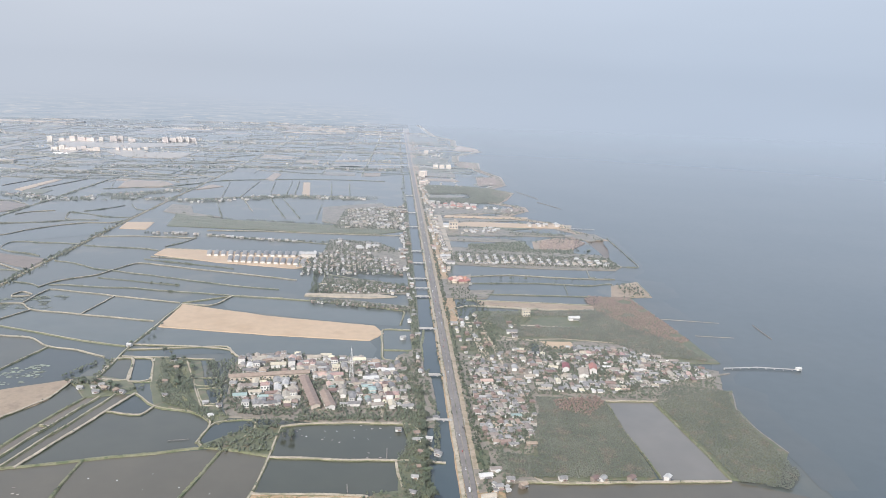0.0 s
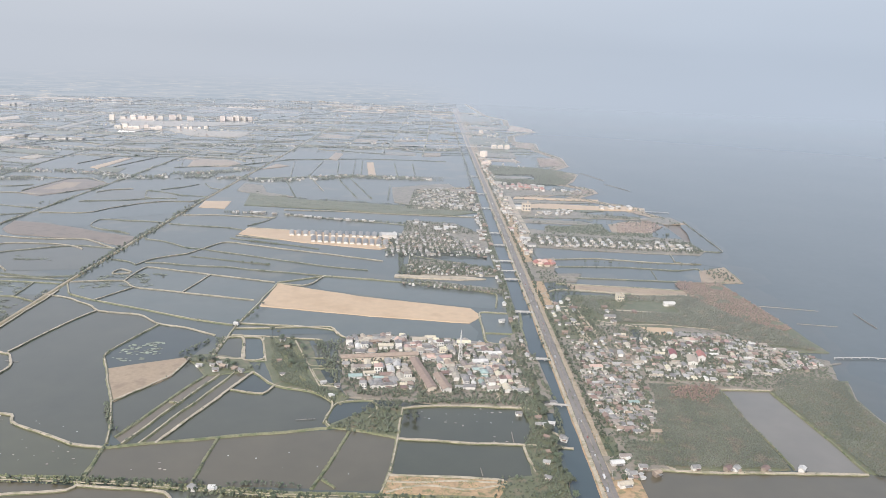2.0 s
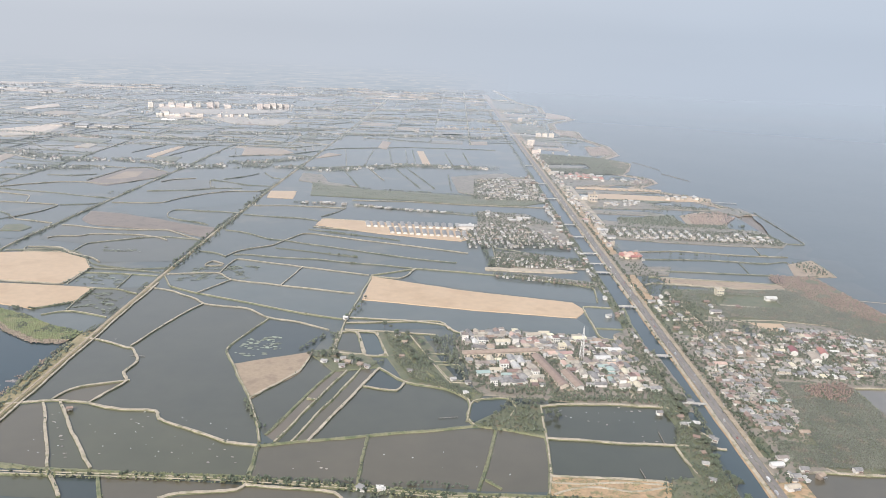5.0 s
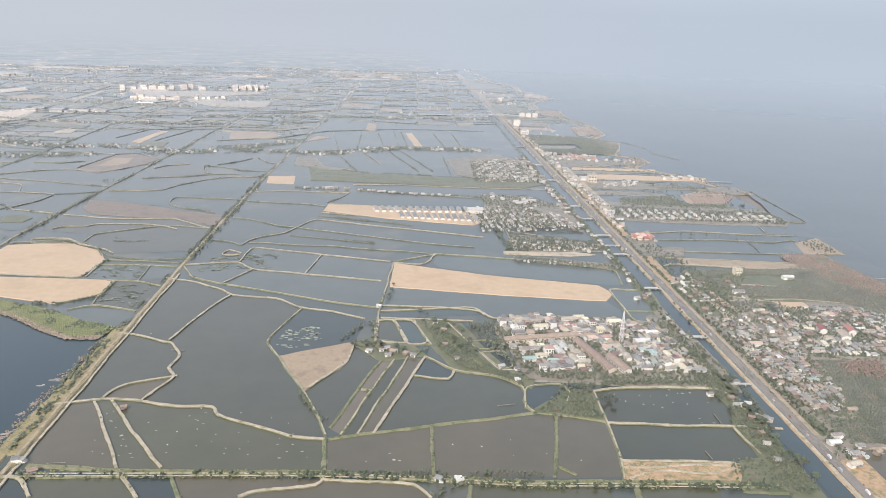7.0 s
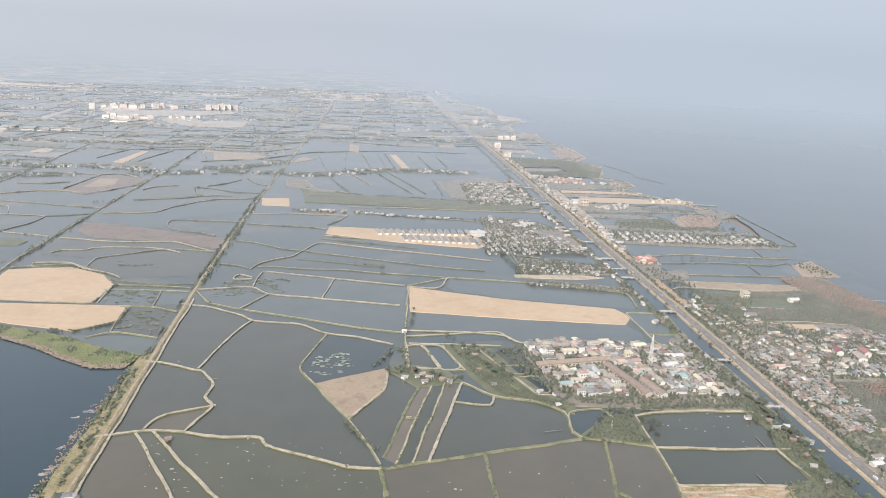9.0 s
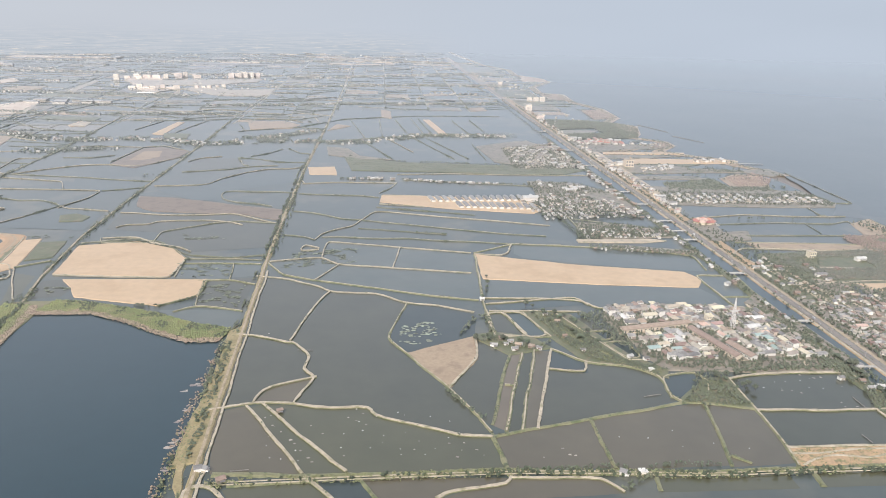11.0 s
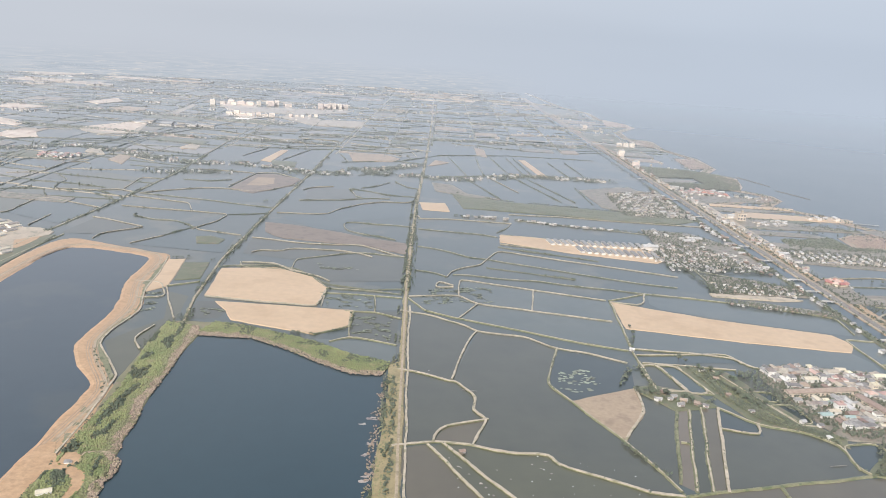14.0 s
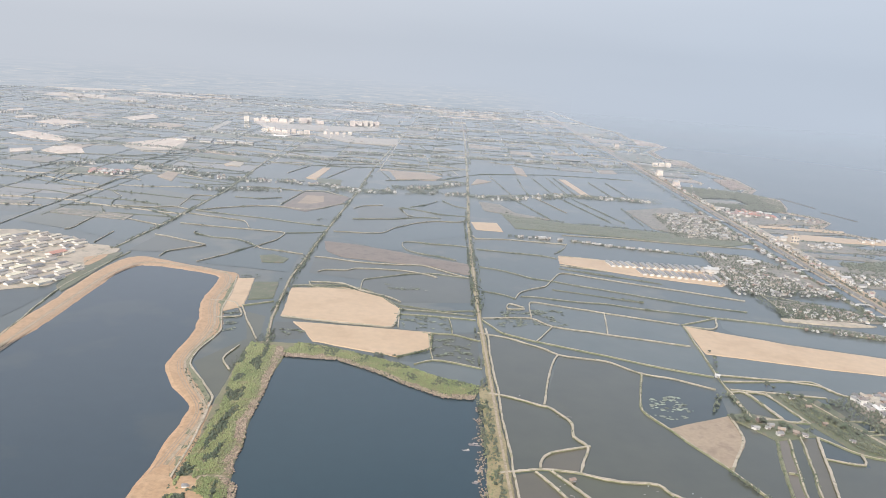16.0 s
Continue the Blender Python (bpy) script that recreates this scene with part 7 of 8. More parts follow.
thicket("scrub", [p for p in along(SOUTH, 0.5, rng, 4.5) + along(beside(SOUTH, 3.0), 0.8, rng, 2.0) if noise.noise(Vector((p[0] * 0.05, p[1] * 0.05, 18))) > -0.3], LEAF["tuft"], "lush grass and low scrub along a levee", "scrub", 53, 0.5, 1.2, 0.6, 5, 1.0, True)
thicket("bushes", [p for p in along(SOUTH, 1.5, rng, 3.5) if p[0] > -395 or rng.random() < 0.3], LEAF["dark"], "thick row of bushes and small trees on a pond bank", "bushes", 12, 0.8, 2.0, 0.6, 10, 1.4, True)
def gardens(poly, spacing, seed, keep=0.8):
    r = random.Random(seed)
    return [p for p in spread(poly, spacing, r) if r.random() < keep and not any((p[0] - a) ** 2 + (p[1] - b) ** 2 < (q * 0.64) ** 2 for a, b, q in HOUSE_SPOTS)]


# lush belt west of the village, growth on the canal bank and on the sandy lot
BELT = [(-292, 708), (-270, 714), (-252, 660), (-243, 628), (-229, 602), (-204, 588), (-216, 576), (-238, 597), (-266, 614), (-283, 650)]
thicket("scrub", [p for p in gardens(BELT, 1.9, 53, 0.95) if noise.noise(Vector(((p[0] * 0.9 + p[1] * 0.35) * 0.11, (p[1] - p[0] * 0.35) * 0.02, 6))) > -0.04], LEAF["tree_row"], "rows of green bushes beside the village", "scrub", 48, 0.7, 1.6, 0.6, 6, 1.4, True)
thicket("scrub", [p for p in gardens(BELT, 1.8, 55, 0.7)], LEAF["tuft"], "sunlit grass and low bushes beside the village", "scrub", 49, 0.4, 0.9, 0.5, 5, 1.0, True)
land("canal_bank", "grass", [(-78, 466), (-58, 470), (-55, 428), (-90, 430), (-84, 446)])
thicket("bushes", gardens([(-62, 600), (-36, 600), (-36, 426), (-60, 426), (-57, 470), (-61, 520), (-52, 545), (-58, 578)], 2.4, 56, 0.75) + [p for p in gardens([(-84, 466), (-58, 470), (-56, 428), (-92, 430)], 3.0, 57, 0.7)], LEAF["tree_row"], "small trees and bushes crowding a canal bank", "bushes", 50, 0.7, 1.8, 0.6, 6, 1.5, True)
thicket("bushes", [p for p in spread([(-163, 466), (-74, 464), (-86, 441), (-168, 443)], 1.6, rng) if noise.noise(Vector((p[0] * 0.09, p[1] * 0.16, 12))) > 0.1], LEAF["tuft"], "patches of grass and scrub on a sandy lot", "bushes", 51, 0.3, 0.8, 0.5, 5, 0.9, True)
# bushes along the causeways and round the sand fields
lines = ([(-807, 760), (-823, 841), (-833, 990), (-830, 1218), (-823, 1575), (-812, 1900)], [(-1107, 1072), (-1094, 1262), (-1085, 1569), (-1100, 1900)], [(-586, 900), (-586, 1120), (-583, 1436), (-570, 1900)])
pts = [p for line in lines for off in (-2.2, 2.2) for p in along(beside(line, off), 1.7, rng, 2.5) if noise.noise(Vector((p[0] * 0.03, p[1] * 0.012, 15))) + rng.uniform(-0.2, 0.2) > 0.05]
pts += [p for p in along([(-823, 953), (-757, 969), (-704, 938), (-678, 896), (-682, 834), (-640, 830)], 1.5, rng, 2.0) + along([(-641, 822), (-637, 776), (-672, 748), (-700, 752)], 1.5, rng, 2.5) + along([(-840, 985), (-868, 990), (-895, 984)], 1.5, rng, 4) if noise.noise(Vector((p[0] * 0.05, p[1] * 0.05, 16))) > -0.05]
thicket("bushes", pts, LEAF["dark"], "dark bushes along causeways and round sand fields", "bushes", 52, 0.8, 1.9, 0.5, 4, 1.0, True)
# low growth over the wide green bank, in streaks, and trees along the hamlet row
thicket("scrub", [p for p in spread(GREEN_BAND, 3.2, rng) if noise.noise(Vector((p[0] * 0.02, p[1] * 0.09, 4))) > -0.05], LEAF["tree_row"], "low green growth in streaks over a wide bank", "scrub", 46, 0.5, 1.4, 0.5, 5, 0.8, True)
thicket("bushes", [p for p in along([(-505, 1540), (-400, 1484), (-289, 1468), (-180, 1451), (-60, 1420)], 1.8, rng, 5) + along([(-512, 1332), (-410, 1332), (-323, 1305), (-207, 1288), (-180, 1286)], 1.5, rng, 5) if noise.noise(Vector((p[0] * 0.03, p[1] * 0.03, 14))) > -0.2], LEAF["dark"], "dark trees along a hamlet row and a wide bank", "trees", 47, 0.9, 2.2, 0.3, 5, 1.1, True)
# gardens among the houses
g = gardens(VILLAGE, 2.8, 1, 0.62) + gardens(DENSE, 3.0, 2, 0.9) + gardens(TOWN, 2.8, 3, 0.9) + gardens([(-60, 730), (-36, 719), (-37, 426), (-57, 427), (-54, 578), (-62, 638)], 3.2, 21, 0.5) + gardens([(-145, 589), (-60, 586), (-60, 579), (-145, 581)], 2.6, 22) + gardens([(-200, 599), (-150, 591), (-150, 585), (-200, 591)], 3.0, 23) + gardens([(-176, 938), (-100, 922), (-44, 904), (-44, 886), (-100, 902), (-172, 918)], 3.0, 24, 0.7)
thicket("garden_trees", g, LEAF["tree_row"], "small trees crowded between village houses", "trees", 13, 0.9, 2.1, 0.7, 6, 1.8, True)
g = gardens([(14.0, 734), (40, 892), (130, 906), (60, 795), (108, 789), (112, 768), (74, 698), (60, 718)], 3.6, 51, 0.8) + gardens([(13.9, 466), (12.0, 537), (60, 617), (70, 652), (205, 663), (262, 684), (256, 654), (182, 629), (131, 630), (66, 637), (58, 536)], 3.6, 52, 0.8) + gardens([(-218, 531), (-201, 543), (-189, 570), (-176, 585), (-160, 583), (-160, 526), (-190, 525)], 3.0, 54, 0.8)
thicket("scrub", g, LEAF["tree_row"], "grey-green scrub and small trees between houses", "scrub", 43, 0.8, 1.9, 0.6, 6, 1.5, True)
g = gardens([(12.0, 760), (14.1, 1005), (40, 1004), (60, 881), (56, 739)], 5.5, 4, 0.8) + gardens([(12.0, 734), (11.9, 466), (4.0, 466), (4.0, 734)], 5, 5, 0.7) + gardens([(-228, 1201), (-111, 1212), (-46, 1068), (-202, 1059)], 3.9, 6, 0.65) \
    + gardens([(30, 1234), (291, 1210), (301, 1153), (296, 1133), (30, 1154)], 4.2, 7, 0.75) + gardens([(-172, 1016), (-50, 1020), (-44, 975), (-180, 963)], 3.4, 9, 0.7) + gardens([(-186, 1100), (-178, 1100), (-168, 962), (-176, 962)], 3.4, 63, 0.7)
g += gardens([(-36, 638), (-37, 1736), (-45, 1736), (-44, 638)], 4, 10, 0.85) + gardens([(-17.5, 638), (-15.4, 638), (-15.6, 2486), (-17.8, 2486)], 3.2, 61, 0.6) + gardens([(0.8, 466), (5.0, 466), (5.4, 2376), (1.1, 2376)], 3.0, 62, 0.85) + gardens([(12.1, 1005), (12.6, 2268), (25, 2267), (30, 1005)], 8, 11, 0.6) + gardens([(-173, 1635), (-61, 1684), (-46, 1421), (-183, 1414)], 4.6, 12, 0.8) + gardens([(-183, 1310), (-94, 1298), (-49, 1218), (-182, 1211)], 5.0, 13, 0.7) + gardens([(-166, 1046), (-89, 1035), (-36, 998), (-36, 971), (-165, 969)], 4.6, 14, 0.75)
thicket("garden_trees", g, LEAF["dark"], "dark trees among houses along the canal and road", "trees", 14, 1.1, 2.5, 0.6, 4, 1.5, True)
thicket("bushes", [(x + rng.uniform(-0.3, 0.3), y) for x, k in ((-13.0, 0.75), (-4.3, 0.6)) for y in np.arange(430, 1500, 2.2).tolist() if noise.noise(Vector((x, y * 0.03, 5))) + rng.uniform(-0.4, 0.4) > 0.25 - k * 0.4], LEAF["tree_row"], "low shrubs along the road's shoulders", "bushes", 92, 0.4, 0.9, 0.7, 4, 1.2)
thicket("palms", along([(60, 1064), (151, 1058), (240, 1060)], 7, rng, 1.0), LEAF["dark"], "row of small trees along a pond dike", "trees", 15, 1.2, 2.0, 0.8, 5, 1.6)
# green floating weed on a pond, pale floats on others
def mats(name, points, mat, low, high, z, label, category):
    r = random.Random(len(points))
    verts, faces = [], []
    for x, y in points:
        s, n0, k = r.uniform(low, high), len(verts), r.uniform(0.4, 0.9)
        for i in range(9):
            a, q = i * 0.698, s * r.uniform(0.6, 1.2)
            verts.append((x + q * math.cos(a), y + q * k * math.sin(a), z))
        verts += [(vx, vy, z - 0.1) for vx, vy, _ in verts[n0:n0 + 9]]
        faces.append(tuple(range(n0, n0 + 9)))
        faces += [(n0 + i, n0 + 9 + i, n0 + 9 + (i + 1) % 9, n0 + (i + 1) % 9) for i in range(9)]
    tagged(new(name, mesh_of(name, verts, faces, mat)), label, category, kind="stuff")


mats("pondweed", [p for p in spread([(-429, 693), (-398, 703), (-388, 662), (-423, 647), (-436, 658)], 4.0, rng) if noise.noise(Vector((p[0] * 0.09, p[1] * 0.09, 5))) > 0.0], LEAF["lily"], 1.0, 3.0, -0.03, "pale floating weed on a dark green pond", "pondweed")
weeds = [(-888, 841), (-864, 853), (-853, 791), (-869, 783)], [(-644, 818), (-596, 806), (-594, 742), (-640, 752)], [(-684, 876), (-622, 876), (-620, 836), (-672, 838)], [(-807, 803), (-778, 840), (-759, 820), (-797, 786)], [(-569, 917), (-477, 936), (-476, 879), (-564, 860)], [(-709, 999), (-649, 989), (-649, 974), (-699, 974)]
mats("pondweed", [p for poly in weeds for p in spread(poly, 3.0, rng) if noise.noise(Vector((p[0] * 0.07, p[1] * 0.12, 8))) > 0.08], LEAF["weed"], 0.8, 2.6, 0.2, "thin grey-green weed floating on small ponds", "pondweed")
floats = spread([(-485, 469), (-392, 469), (-382, 519), (-474, 541)], 17, rng) + spread([(-150, 548), (-60, 547), (-60, 573), (-140, 573)], 14, rng) + spread([(-341, 468), (-180, 467), (-180, 498), (-341, 489)], 26, rng) + spread([(-546, 470), (-505, 469), (-536, 541)], 12, rng)
mats("reed_mats", REED_MATS, LEAF["reed_mat"], 1.2, 3.4, 0.06, "flat mats of dead reeds floating by the lake shore", "reeds")
mats("floats", FLOAT_SPOTS, LEAF["reed_mat"], 0.7, 1.5, 0.02, "pale rafts floating on fish ponds", "rafts")
mats("floats", floats, LINE, 0.25, 0.7, 0.02, "small white floats scattered on fish ponds", "floats")

# ---------------------------------------------------------------- the far plain
rng = random.Random(123)
banks_v, banks_f, lines = [], [], []
pale_v, pale_f = [], []


def far_bank(line, width, pale):
    v, f = ribbon(line, width * 0.22, width * 0.42, 0.8, -0.6, 20, 3.0, 0.4)
    V, F_ = (pale_v, pale_f) if pale else (banks_v, banks_f)
    n = len(V)
    V.extend(v)
    F_.extend([tuple(i + n for i in q) for q in f])
    lines.append(line)


def column(x, y):
    """The long north-south banks lean a little as they go."""
    return x + (y - 1200) * (0.016 if x > -900 else -0.004)


COLS = [-3100, -2850, -2640, -2440, -2250, -2040, -1830, -1660, -1480, -1300, -1085, -940, -815, -690, -570, -430, -300, -180, -40]
for i, (a, b) in enumerate(zip(COLS, COLS[1:])):
    y = 2230 if a >= -600 else 1960 if a >= -1090 else 1250
    if i:
        far_bank([(column(a, y), y), (column(a, 2600), 2600), (column(a, 5000), 5000)], 4.5, rng.random() < 0.3)
    while y < 5000:
        step = rng.uniform(28, 85) * (1 + (y - 1200) / 3500)
        y += step
        s = rng.uniform(-34, 34)
        lo, hi = (a, b) if rng.random() < 0.55 else (a, a + (b - a) * rng.uniform(0.3, 0.8)) if rng.random() < 0.5 else (a + (b - a) * rng.uniform(0.2, 0.6), b)
        far_bank([(column(lo, y), y + s), (column((lo + hi) / 2, y), y + rng.uniform(-14, 14)), (column(hi, y), y - s)], rng.uniform(2.5, 5), rng.random() < 0.4)
        if rng.random() < 0.35:
            x = a + (b - a) * rng.uniform(0.3, 0.7)
            far_bank([(column(x, y), y), (column(x, y) + rng.uniform(-20, 20), y - step)], 3.0, rng.random() < 0.5)
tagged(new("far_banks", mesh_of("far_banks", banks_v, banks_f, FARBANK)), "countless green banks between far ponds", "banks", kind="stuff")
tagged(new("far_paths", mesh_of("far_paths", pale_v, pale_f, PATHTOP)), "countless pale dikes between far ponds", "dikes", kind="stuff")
# patches of field and shallows in many of the far cells, and the strips of shore between road and sea
cells = {"grass": [], "mud": [], "soil": []}
tints = {"blue": [], "olive": [], "dark": [], "grey": []}


def quad(store, x0, x1, y0, y1, lean):
    store.append([(column(x0, y0), y0 + lean), (column(x1, y0), y0 - lean), (column(x1, y1), y1 - lean), (column(x0, y1), y1 + lean)])


for a, b in zip(COLS, COLS[1:]):
    y = 2240 if a >= -600 else 1980 if a >= -1090 else 1260
    while y < 5000:
        h = rng.uniform(30, 110) * (1 + (y - 1200) / 3000)
        k, cut = rng.random(), a + (b - a) * rng.uniform(0.3, 1.0)
        if k < 0.2:
            quad(cells[rng.choice(("grass", "grass", "mud", "soil"))], a + 3, cut - 3, y, y + h * 0.6, rng.uniform(-14, 14))
        elif k < 0.9:
            quad(tints[rng.choice(("blue", "olive", "dark", "grey"))], a + 3, cut - 3, y, y + h * 0.8, rng.uniform(-14, 14))
        y += h
shore = []
y = 1235
while y < 4200:
    h = rng.uniform(24, 60) * (1 + (y - 1200) / 4000)
    end = min(coast_at(y), coast_at(y + 25)) - rng.uniform(4, 40)
    k = rng.random()
    if not 1470 < y < 1500:
        far_bank([(14, y + rng.uniform(-6, 6)), (end * 0.6, y), (end, y - rng.uniform(0, 12))], rng.uniform(3, 6), rng.random() < 0.4)
        if k < 0.45:
            cells[rng.choice(("grass", "mud", "soil"))].append([(16, y), (end * rng.uniform(0.4, 1), y - 3), (end * rng.uniform(0.4, 1), y + h * 0.8), (16, y + h * 0.9)])
        shore += along([(end - 60, y), (end, y - 4)], 3.2, rng, 9)
    y += h
for a, b in zip(COAST[17:-2], COAST[18:-1]):
    d = (Vector(b) - Vector(a)).normalized()
    cells["mud"].append([(a[0] - 22, a[1]), (a[0] + 3 + rng.uniform(0, 9), a[1]), (b[0] + 3 + rng.uniform(0, 9), b[1]), (b[0] - 22, b[1])])
    shore += along([(a[0] - 9, a[1]), (b[0] - 9, b[1])], 2.6, rng, 9)
for m, quads in cells.items():
    v = [(x, y, LAND_Z[m] + 0.01) for q in quads for x, y in q] + [(x, y, -1.0) for q in quads for x, y in q]
    n = 4 * len(quads)
    f = [(i, i + 1, i + 2, i + 3) for i in range(0, n, 4)] + [(i + p, i + n + p, i + n + (p + 1) % 4, i + (p + 1) % 4) for i in range(0, n, 4) for p in range(4)]
    tagged(new("far_fields", mesh_of("far_fields", v, f, SOIL[m])), "many far fields among the ponds, " + LAND_LABEL[m], "fields", kind="stuff")
for m, quads in tints.items():
    v = [(x, y, -0.19) for q in quads for x, y in q]
    tagged(new("far_ponds", mesh_of("far_ponds", v, [(i, i + 1, i + 2, i + 3) for i in range(0, len(v), 4)], WATER[m])), "many far ponds of %s water" % m, "ponds", kind="stuff")
COVE = [(26, 1905), (125, 1931), (131, 1850), (19, 1838)]
thicket("mangrove", [p for p in spread([(16, 2080), (153, 2062), (221, 2008), (240, 1915), (191, 1780), (66, 1765), (16, 1770)], 3.6, rng) if not inside(COVE, *p)], LEAF["dark"], "dark mangrove round a far coastal pond", "mangrove", 71, 1.4, 3.0, 0.2, 3, 0.9, True)
thicket("mangrove", [q for lobe in ([(187, 2275), (258, 2295), (248, 2123), (173, 2090)], [(205, 2000), (246, 1960), (230, 1880), (205, 1850), (190, 1930)], [(231, 3470), (300, 3300), (296, 3180), (185, 3186)], [(195, 1700), (238, 1720), (236, 1680), (190, 1640)], [(150, 2700), (230, 2700), (215, 2520), (160, 2560)], [(207, 1343), (285, 1385), (293, 1335), (258, 1276), (195, 1264)]) for q in spread(lobe, 4.2, rng)], LEAF["red"], "brownish mangrove on mud lobes of the far coast", "mangrove", 72, 1.5, 3.2, 0.0, 3, 0.6, True)
thicket("scrub", spread([(71, 1303), (111, 1308), (177, 1333), (180, 1271), (254, 1269), (248, 1237), (211, 1237), (61, 1249)], 5.0, rng) + spread([(276, 1214), (306, 1212), (303, 1144), (262, 1149)], 4.0, rng) + along([(45, 1456), (140, 1461), (181, 1429), (273, 1404)], 3.0, rng, 5) + spread([(152, 1421), (272, 1406), (272, 1391), (174, 1391)], 5.5, rng), LEAF["dark"], "dark scrub and small trees beside the seaside estate", "scrub", 73, 1.2, 2.6, 0.5, 4, 0.9, True)
thicket("shore_mangrove", shore, LEAF["dark"], "uneven fringe of dark mangrove along the far shore", "mangrove", 31, 1.6, 3.4, 0.2, 2, 0.8, True)
wood, far_houses = [], []
for line in lines:
    if rng.random() < 0.75:
        wood += [p for p in along(line, rng.uniform(5, 18), rng, 3) if noise.noise(Vector((p[0] * 0.01, p[1] * 0.01, 9))) > -0.1]
BELTS = [(line, 22, 0.9) for line in VILLAGE_BELTS] + [([(-436, 1739), (-337, 1795), (-128, 1798)], 24, 0.8), ([(-1742, 2166), (-1223, 2108), (-821, 2138)], 18, 0.4), ([(-922, 2308), (-416, 2397), (-62, 2412)], 20, 0.6),
         ([(-2397, 2777), (-1634, 2597), (-1025, 2538)], 24, 0.5), ([(-828, 2847), (-315, 2976), (63, 2975)], 24, 0.6), ([(-2504, 3389), (-1537, 3339), (-633, 3250), (127, 3562)], 30, 0.8), ([(-2599, 3978), (-1542, 3942), (-539, 4215), (107, 4157)], 34, 0.9)]
belt_trees = []
for line, wide, many in BELTS:
    belt_trees += [p for p in along(line, 0.4, rng, wide * 1.15) if noise.noise(Vector((p[0] * 0.02, p[1] * 0.02, 4))) + rng.uniform(-0.2, 0.2) > -0.2]
    far_houses += [p for p in along(line, 3.0, rng, wide * 0.9) if rng.random() < many * 0.75 and noise.noise(Vector((p[0] * 0.03, p[1] * 0.03, 7))) > 0.0]
thicket("far_trees", belt_trees, LEAF["dark"], "dark tree belts round far villages", "trees", 19, 1.4, 3.2, 0.2, 2, 0.9, True)
wood += along([(10.3, 1524), (17.6, 4165)], 9, rng, 12) + along([(-40, 1316), (-42, 4055)], 10, rng, 4) + along([(-575, 912), (-581, 1436), (-568, 1969), (-554, 2845)], 13, rng, 3) + along([(-823, 841), (-830, 1218), (-818, 2079)], 13, rng, 3)
wood += spread([(262, 988), (294, 984), (296, 1051), (264, 1046)], 6, rng) + along([(-581, 912), (-581, 1436)], 5, rng, 1.2) + along([(-590, 889), (-589, 1436)], 6, rng, 1.0) + along([(-859, 1355), (-845, 1361)], 3, rng, 5) + along([(-1107, 1072), (-1094, 1262), (-1085, 1569)], 8, rng, 5) + spread([(124, 2478), (217, 2528), (238, 2690), (155, 2694)], 11, rng)
thicket("far_trees", wood, LEAF["dark"], "countless dark trees in rows over the far plain", "trees", 16, 1.6, 3.6, 0.2, 2, 0.9, True)
for _ in range(20):                       # hamlets scattered over the far plain
    cx, cy = rng.uniform(-2600, 40), rng.uniform(2150, 4600)
    for _ in range(rng.randint(5, 16)):
        p = (cx + rng.gauss(0, 34), cy + rng.gauss(0, 13))
        far_houses.append(p)
        wood += [(p[0] + rng.gauss(0, 14), p[1] + rng.gauss(0, 9)) for _ in range(5)]
far_houses += [(rng.uniform(20, 130), rng.uniform(1980, 3700)) for _ in range(60)] + [(rng.uniform(-1450, -800), rng.uniform(2500, 3150)) for _ in range(40)]
bw, roofs = bmesh.new(), {k: bmesh.new() for k in ("white", "grey", "rust", "cream")}
for x, y in far_houses:
    k = 0.85 + max(0, y - 1800) / 4500
    w, d, h, t = rng.uniform(4, 10) * k, rng.uniform(3.5, 6) * k, rng.uniform(2.0, 3.4) * k, rng.choice((0, 0.1, 1.57))
    box(bw, x, y, -0.5, w, d, h + 0.5, 1.0, t)
    box(roofs[rng.choice(("white", "white", "grey", "grey", "rust", "cream"))], x, y, h, w + 0.8, d + 0.8, 1.3, 0.5, t)
tagged(part("far_house_walls", bw, WALL["white"]), "pale walls of countless far village houses", "houses", kind="stuff")
for k, br in roofs.items():
    tagged(part("far_house_roofs", br, ROOF[k]), "%s roofs of countless far village houses" % k, "houses", kind="stuff")
cleared = []
for k in range(42):
    x, y = rng.choice(((rng.uniform(-3200, -1500), rng.uniform(2700, 4950)), (rng.uniform(-1500, 0), rng.uniform(3900, 4950))))
    w, h, s = rng.uniform(40, 230), rng.uniform(14, 60), rng.uniform(-10, 10)
    cleared.append([(x, y + s), (x + w, y - s), (x + w + 8, y + h - s), (x + 8, y + h + s)])
    if rng.random() < 0.6:
        far_works = [(x + rng.uniform(0, w), y + rng.uniform(0, h)) for _ in range(5)]
        for q in far_works:
            put("shed", rng.choice(["white", "white", "cream"]), *q, 0, rng.uniform(1.0, 2.2), 0.6, 0.5)
v = [(x, y, 0.9) for q in cleared for x, y in q] + [(x, y, -1.0) for q in cleared for x, y in q]
n = 4 * len(cleared)
tagged(new("far_fields", mesh_of("far_fields", v, [(i, i + 1, i + 2, i + 3) for i in range(0, n, 4)] + [(i + p, i + n + p, i + n + (p + 1) % 4, i + (p + 1) % 4) for i in range(0, n, 4) for p in range(4)], SOIL["clearing"])), "many far cleared fields of pale ground", "fields", kind="stuff")
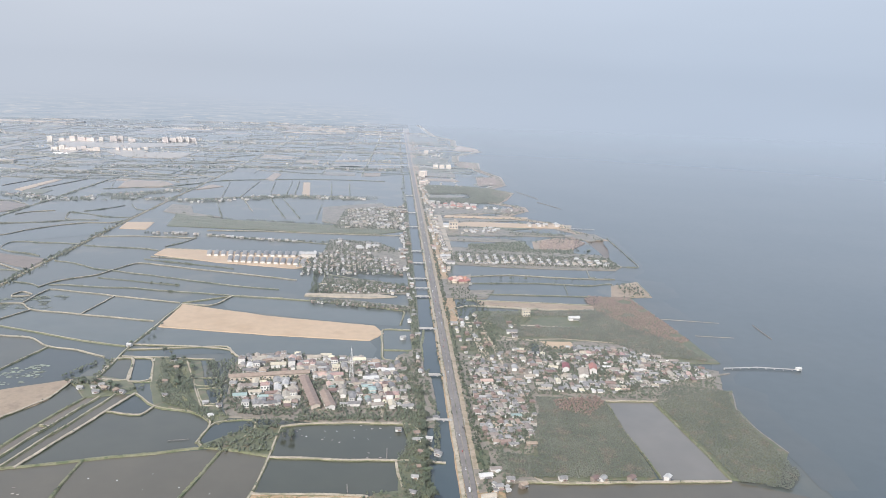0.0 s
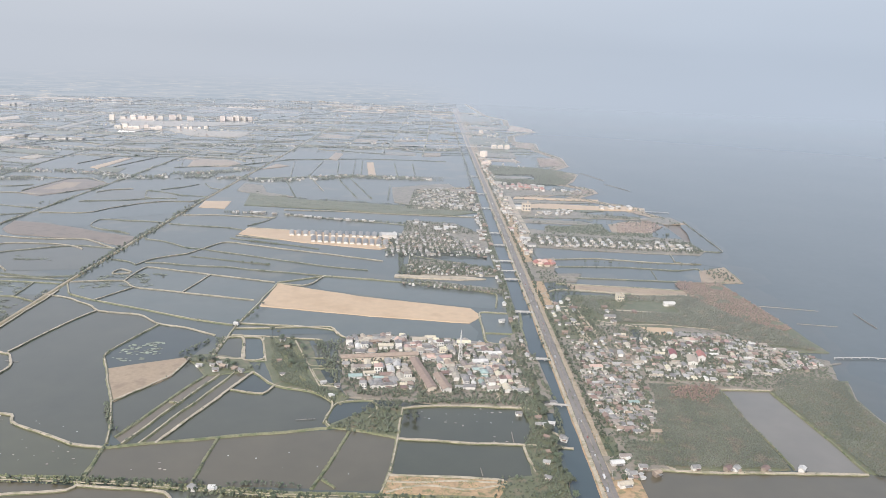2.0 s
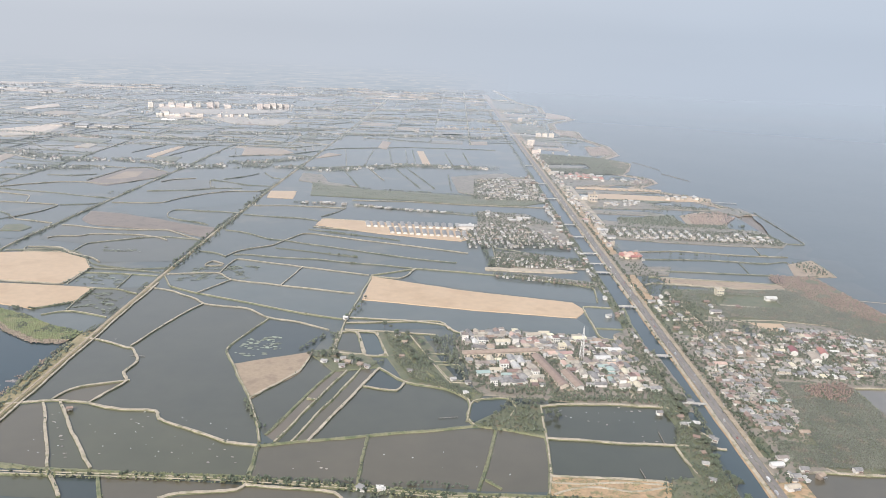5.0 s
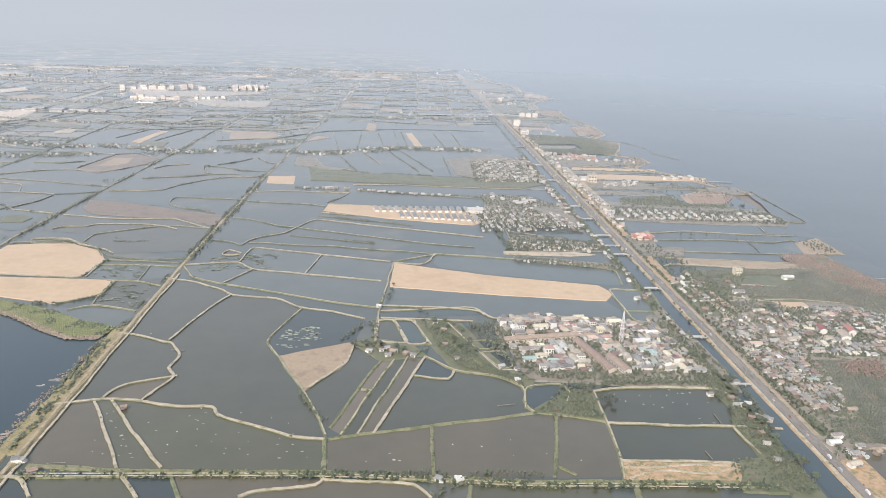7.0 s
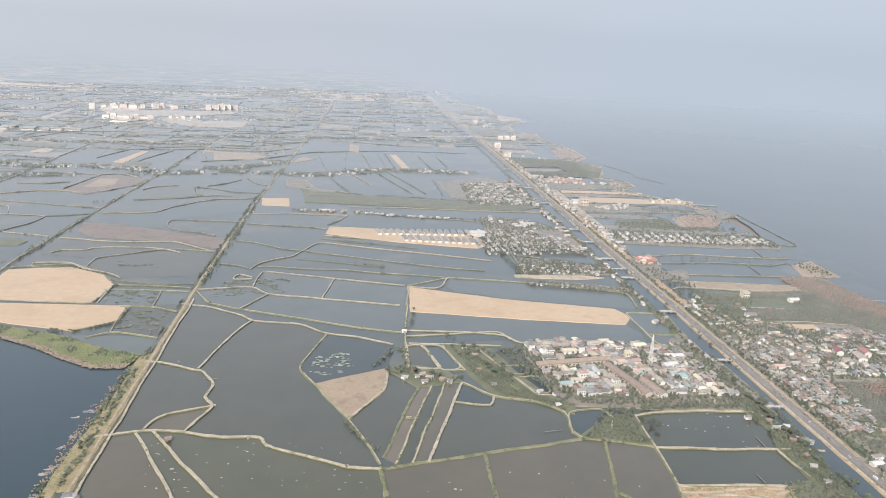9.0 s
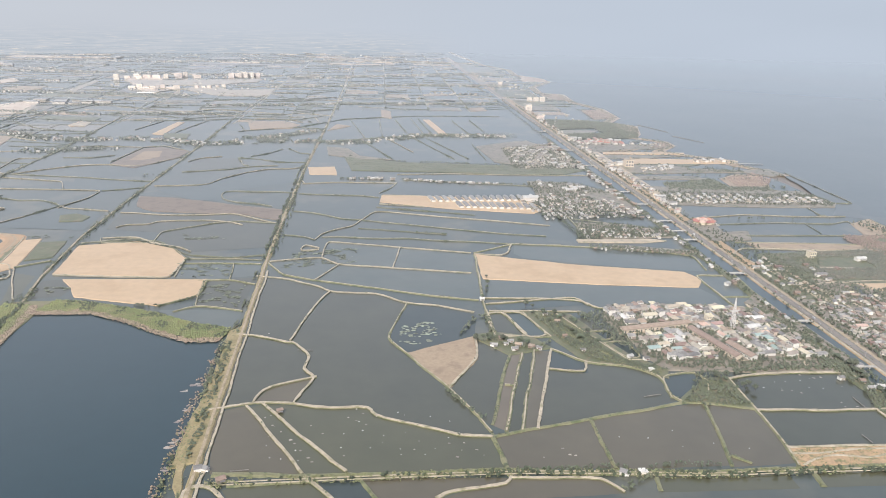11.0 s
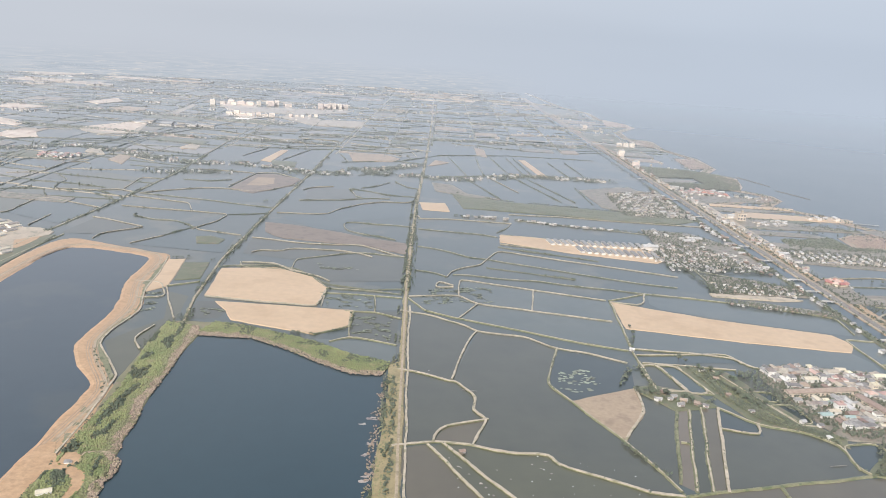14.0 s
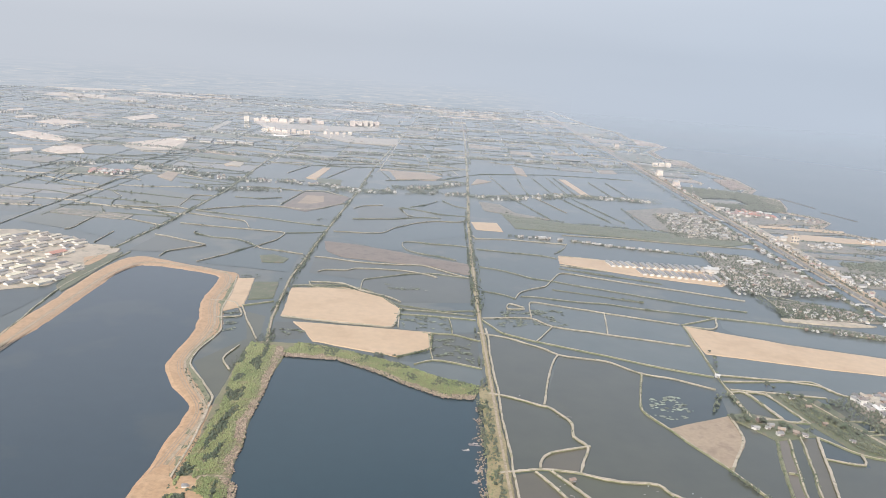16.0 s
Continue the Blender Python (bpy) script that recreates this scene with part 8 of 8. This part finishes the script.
# pale cleared fields and works on the far plain
for k, (x, y, w, d, m) in enumerate((
                                     (-414, 2157, 26, 150, "mud"), (-2325, 3648, 420, 120, "clearing"),
                                     (-2056, 4159, 500, 110, "clearing"), (-1137, 3861, 380, 80, "soil"), (-537, 3981, 260, 60, "clearing"), (132, 1583, 180, 20, "sand"), (42, 3087, 120, 90, "soil"), (62, 2319, 120, 90, "soil"),
                                     (63, 2700, 130, 220, "grass"), (74, 3702, 140, 500, "grass"))):
    x0, x1, y0, y1 = x - w / 2, x + w / 2, y - d / 2, y + d / 2
    land("far_field", m, [(x0, y0 + d * 0.1), (x1, y0 - d * 0.1), (x1 + w * 0.04, y1 - d * 0.1), (x0 + w * 0.03, y1 + d * 0.1)])
for m, poly in (("clearing", [(-1601, 1934), (-1551, 1924), (-1601, 2019), (-1659, 2040)]),
                ("pale", [(-1231, 2614), (-1173, 2612), (-1054, 2854), (-912, 2675), (-792, 2671), (-817, 2549), (-949, 2544), (-1099, 2718)]),
                ("pale", [(-1386, 2984), (-1148, 3055), (-883, 3114), (-893, 3008), (-1063, 2848), (-1272, 2843)]),
                ("mud", [(-1269, 1675), (-1271, 1751), (-1241, 1728), (-1222, 1631)]),
                ("mud", [(-562, 1858), (-523, 1909), (-508, 1933), (-545, 1956)]),
                ("pale", [(-950, 2601), (-793, 2571), (-799, 2750), (-938, 2721)]),
                ("pale", [(-1357, 1757), (-1300, 1729), (-1331, 1787), (-1367, 1809)])):
    land("far_field", m, poly)
for k in range(60):
    put("shed", rng.choice(["white", "white", "cream", "grey"]), *rng.choice([(rng.uniform(-1450, -1200), rng.uniform(2290, 2370)), (rng.uniform(-2450, -2050), rng.uniform(3550, 3660)), (rng.uniform(-2200, -1750), rng.uniform(4100, 4200))]), 5, rng.uniform(1.0, 2.2), 0.6, 0.5)
# a plain backdrop of distance: the plain goes on, faint in the haze, far behind everything
m = bpy.data.materials.new("far plain in haze")
m.use_nodes = True
nt = m.node_tree
nt.nodes.clear()
N, L = nt.nodes.new, nt.links.new


def ranged(src, lo, hi, a=0.0, b=1.0):
    r = N("ShaderNodeMapRange")
    r.interpolation_type = "SMOOTHSTEP"
    for name, v in (("From Min", lo), ("From Max", hi), ("To Min", a), ("To Max", b)):
        r.inputs[name].default_value = v
    L(src, r.inputs["Value"])
    return r.outputs[0]


def blend(fac, a, b):
    x = N("ShaderNodeMixRGB")
    L(fac, x.inputs["Fac"])
    for sock, v in ((x.inputs["Color1"], a), (x.inputs["Color2"], b)):
        if isinstance(v, tuple):
            sock.default_value = (*v, 1)
        else:
            L(v, sock)
    return x.outputs[0]


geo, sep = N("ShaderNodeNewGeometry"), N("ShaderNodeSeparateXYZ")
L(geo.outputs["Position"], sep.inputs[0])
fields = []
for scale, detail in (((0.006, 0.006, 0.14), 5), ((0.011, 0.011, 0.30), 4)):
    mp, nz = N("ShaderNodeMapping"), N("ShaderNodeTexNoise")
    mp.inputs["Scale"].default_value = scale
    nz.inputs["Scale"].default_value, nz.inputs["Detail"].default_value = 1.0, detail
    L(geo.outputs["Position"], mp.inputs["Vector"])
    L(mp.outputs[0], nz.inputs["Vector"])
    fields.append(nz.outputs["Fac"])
# haze is painted into these field tones, which the backdrop gives off as emission
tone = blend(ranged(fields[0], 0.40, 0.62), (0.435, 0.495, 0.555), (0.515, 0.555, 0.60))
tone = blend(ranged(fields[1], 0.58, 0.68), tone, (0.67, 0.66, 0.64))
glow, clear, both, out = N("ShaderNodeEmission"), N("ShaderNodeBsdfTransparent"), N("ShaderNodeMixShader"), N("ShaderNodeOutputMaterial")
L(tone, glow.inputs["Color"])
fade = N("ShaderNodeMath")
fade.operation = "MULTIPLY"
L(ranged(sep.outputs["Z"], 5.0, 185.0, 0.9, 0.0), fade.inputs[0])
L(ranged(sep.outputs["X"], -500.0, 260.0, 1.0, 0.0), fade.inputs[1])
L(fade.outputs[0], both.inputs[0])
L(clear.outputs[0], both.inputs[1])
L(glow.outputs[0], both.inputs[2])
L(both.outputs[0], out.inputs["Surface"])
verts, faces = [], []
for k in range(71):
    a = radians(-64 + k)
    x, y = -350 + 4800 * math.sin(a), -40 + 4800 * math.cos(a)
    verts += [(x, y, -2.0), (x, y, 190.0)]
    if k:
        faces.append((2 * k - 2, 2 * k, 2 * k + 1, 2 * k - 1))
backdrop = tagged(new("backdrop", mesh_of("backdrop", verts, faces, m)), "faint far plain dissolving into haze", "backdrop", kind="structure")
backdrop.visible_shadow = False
for k, (v, f) in FAR_PARTS.items():
    tagged(new("far_houses", mesh_of("far_houses", v, f, bpy.data.materials[k])), "many far village houses: their " + k + " parts", "houses", kind="stuff")
for ob in [*PROTO.values(), pole, *fleet, *TREES]:          # the first of each kind made only the pattern
    for o in [*ob.children_recursive, ob]:
        bpy.data.objects.remove(o)
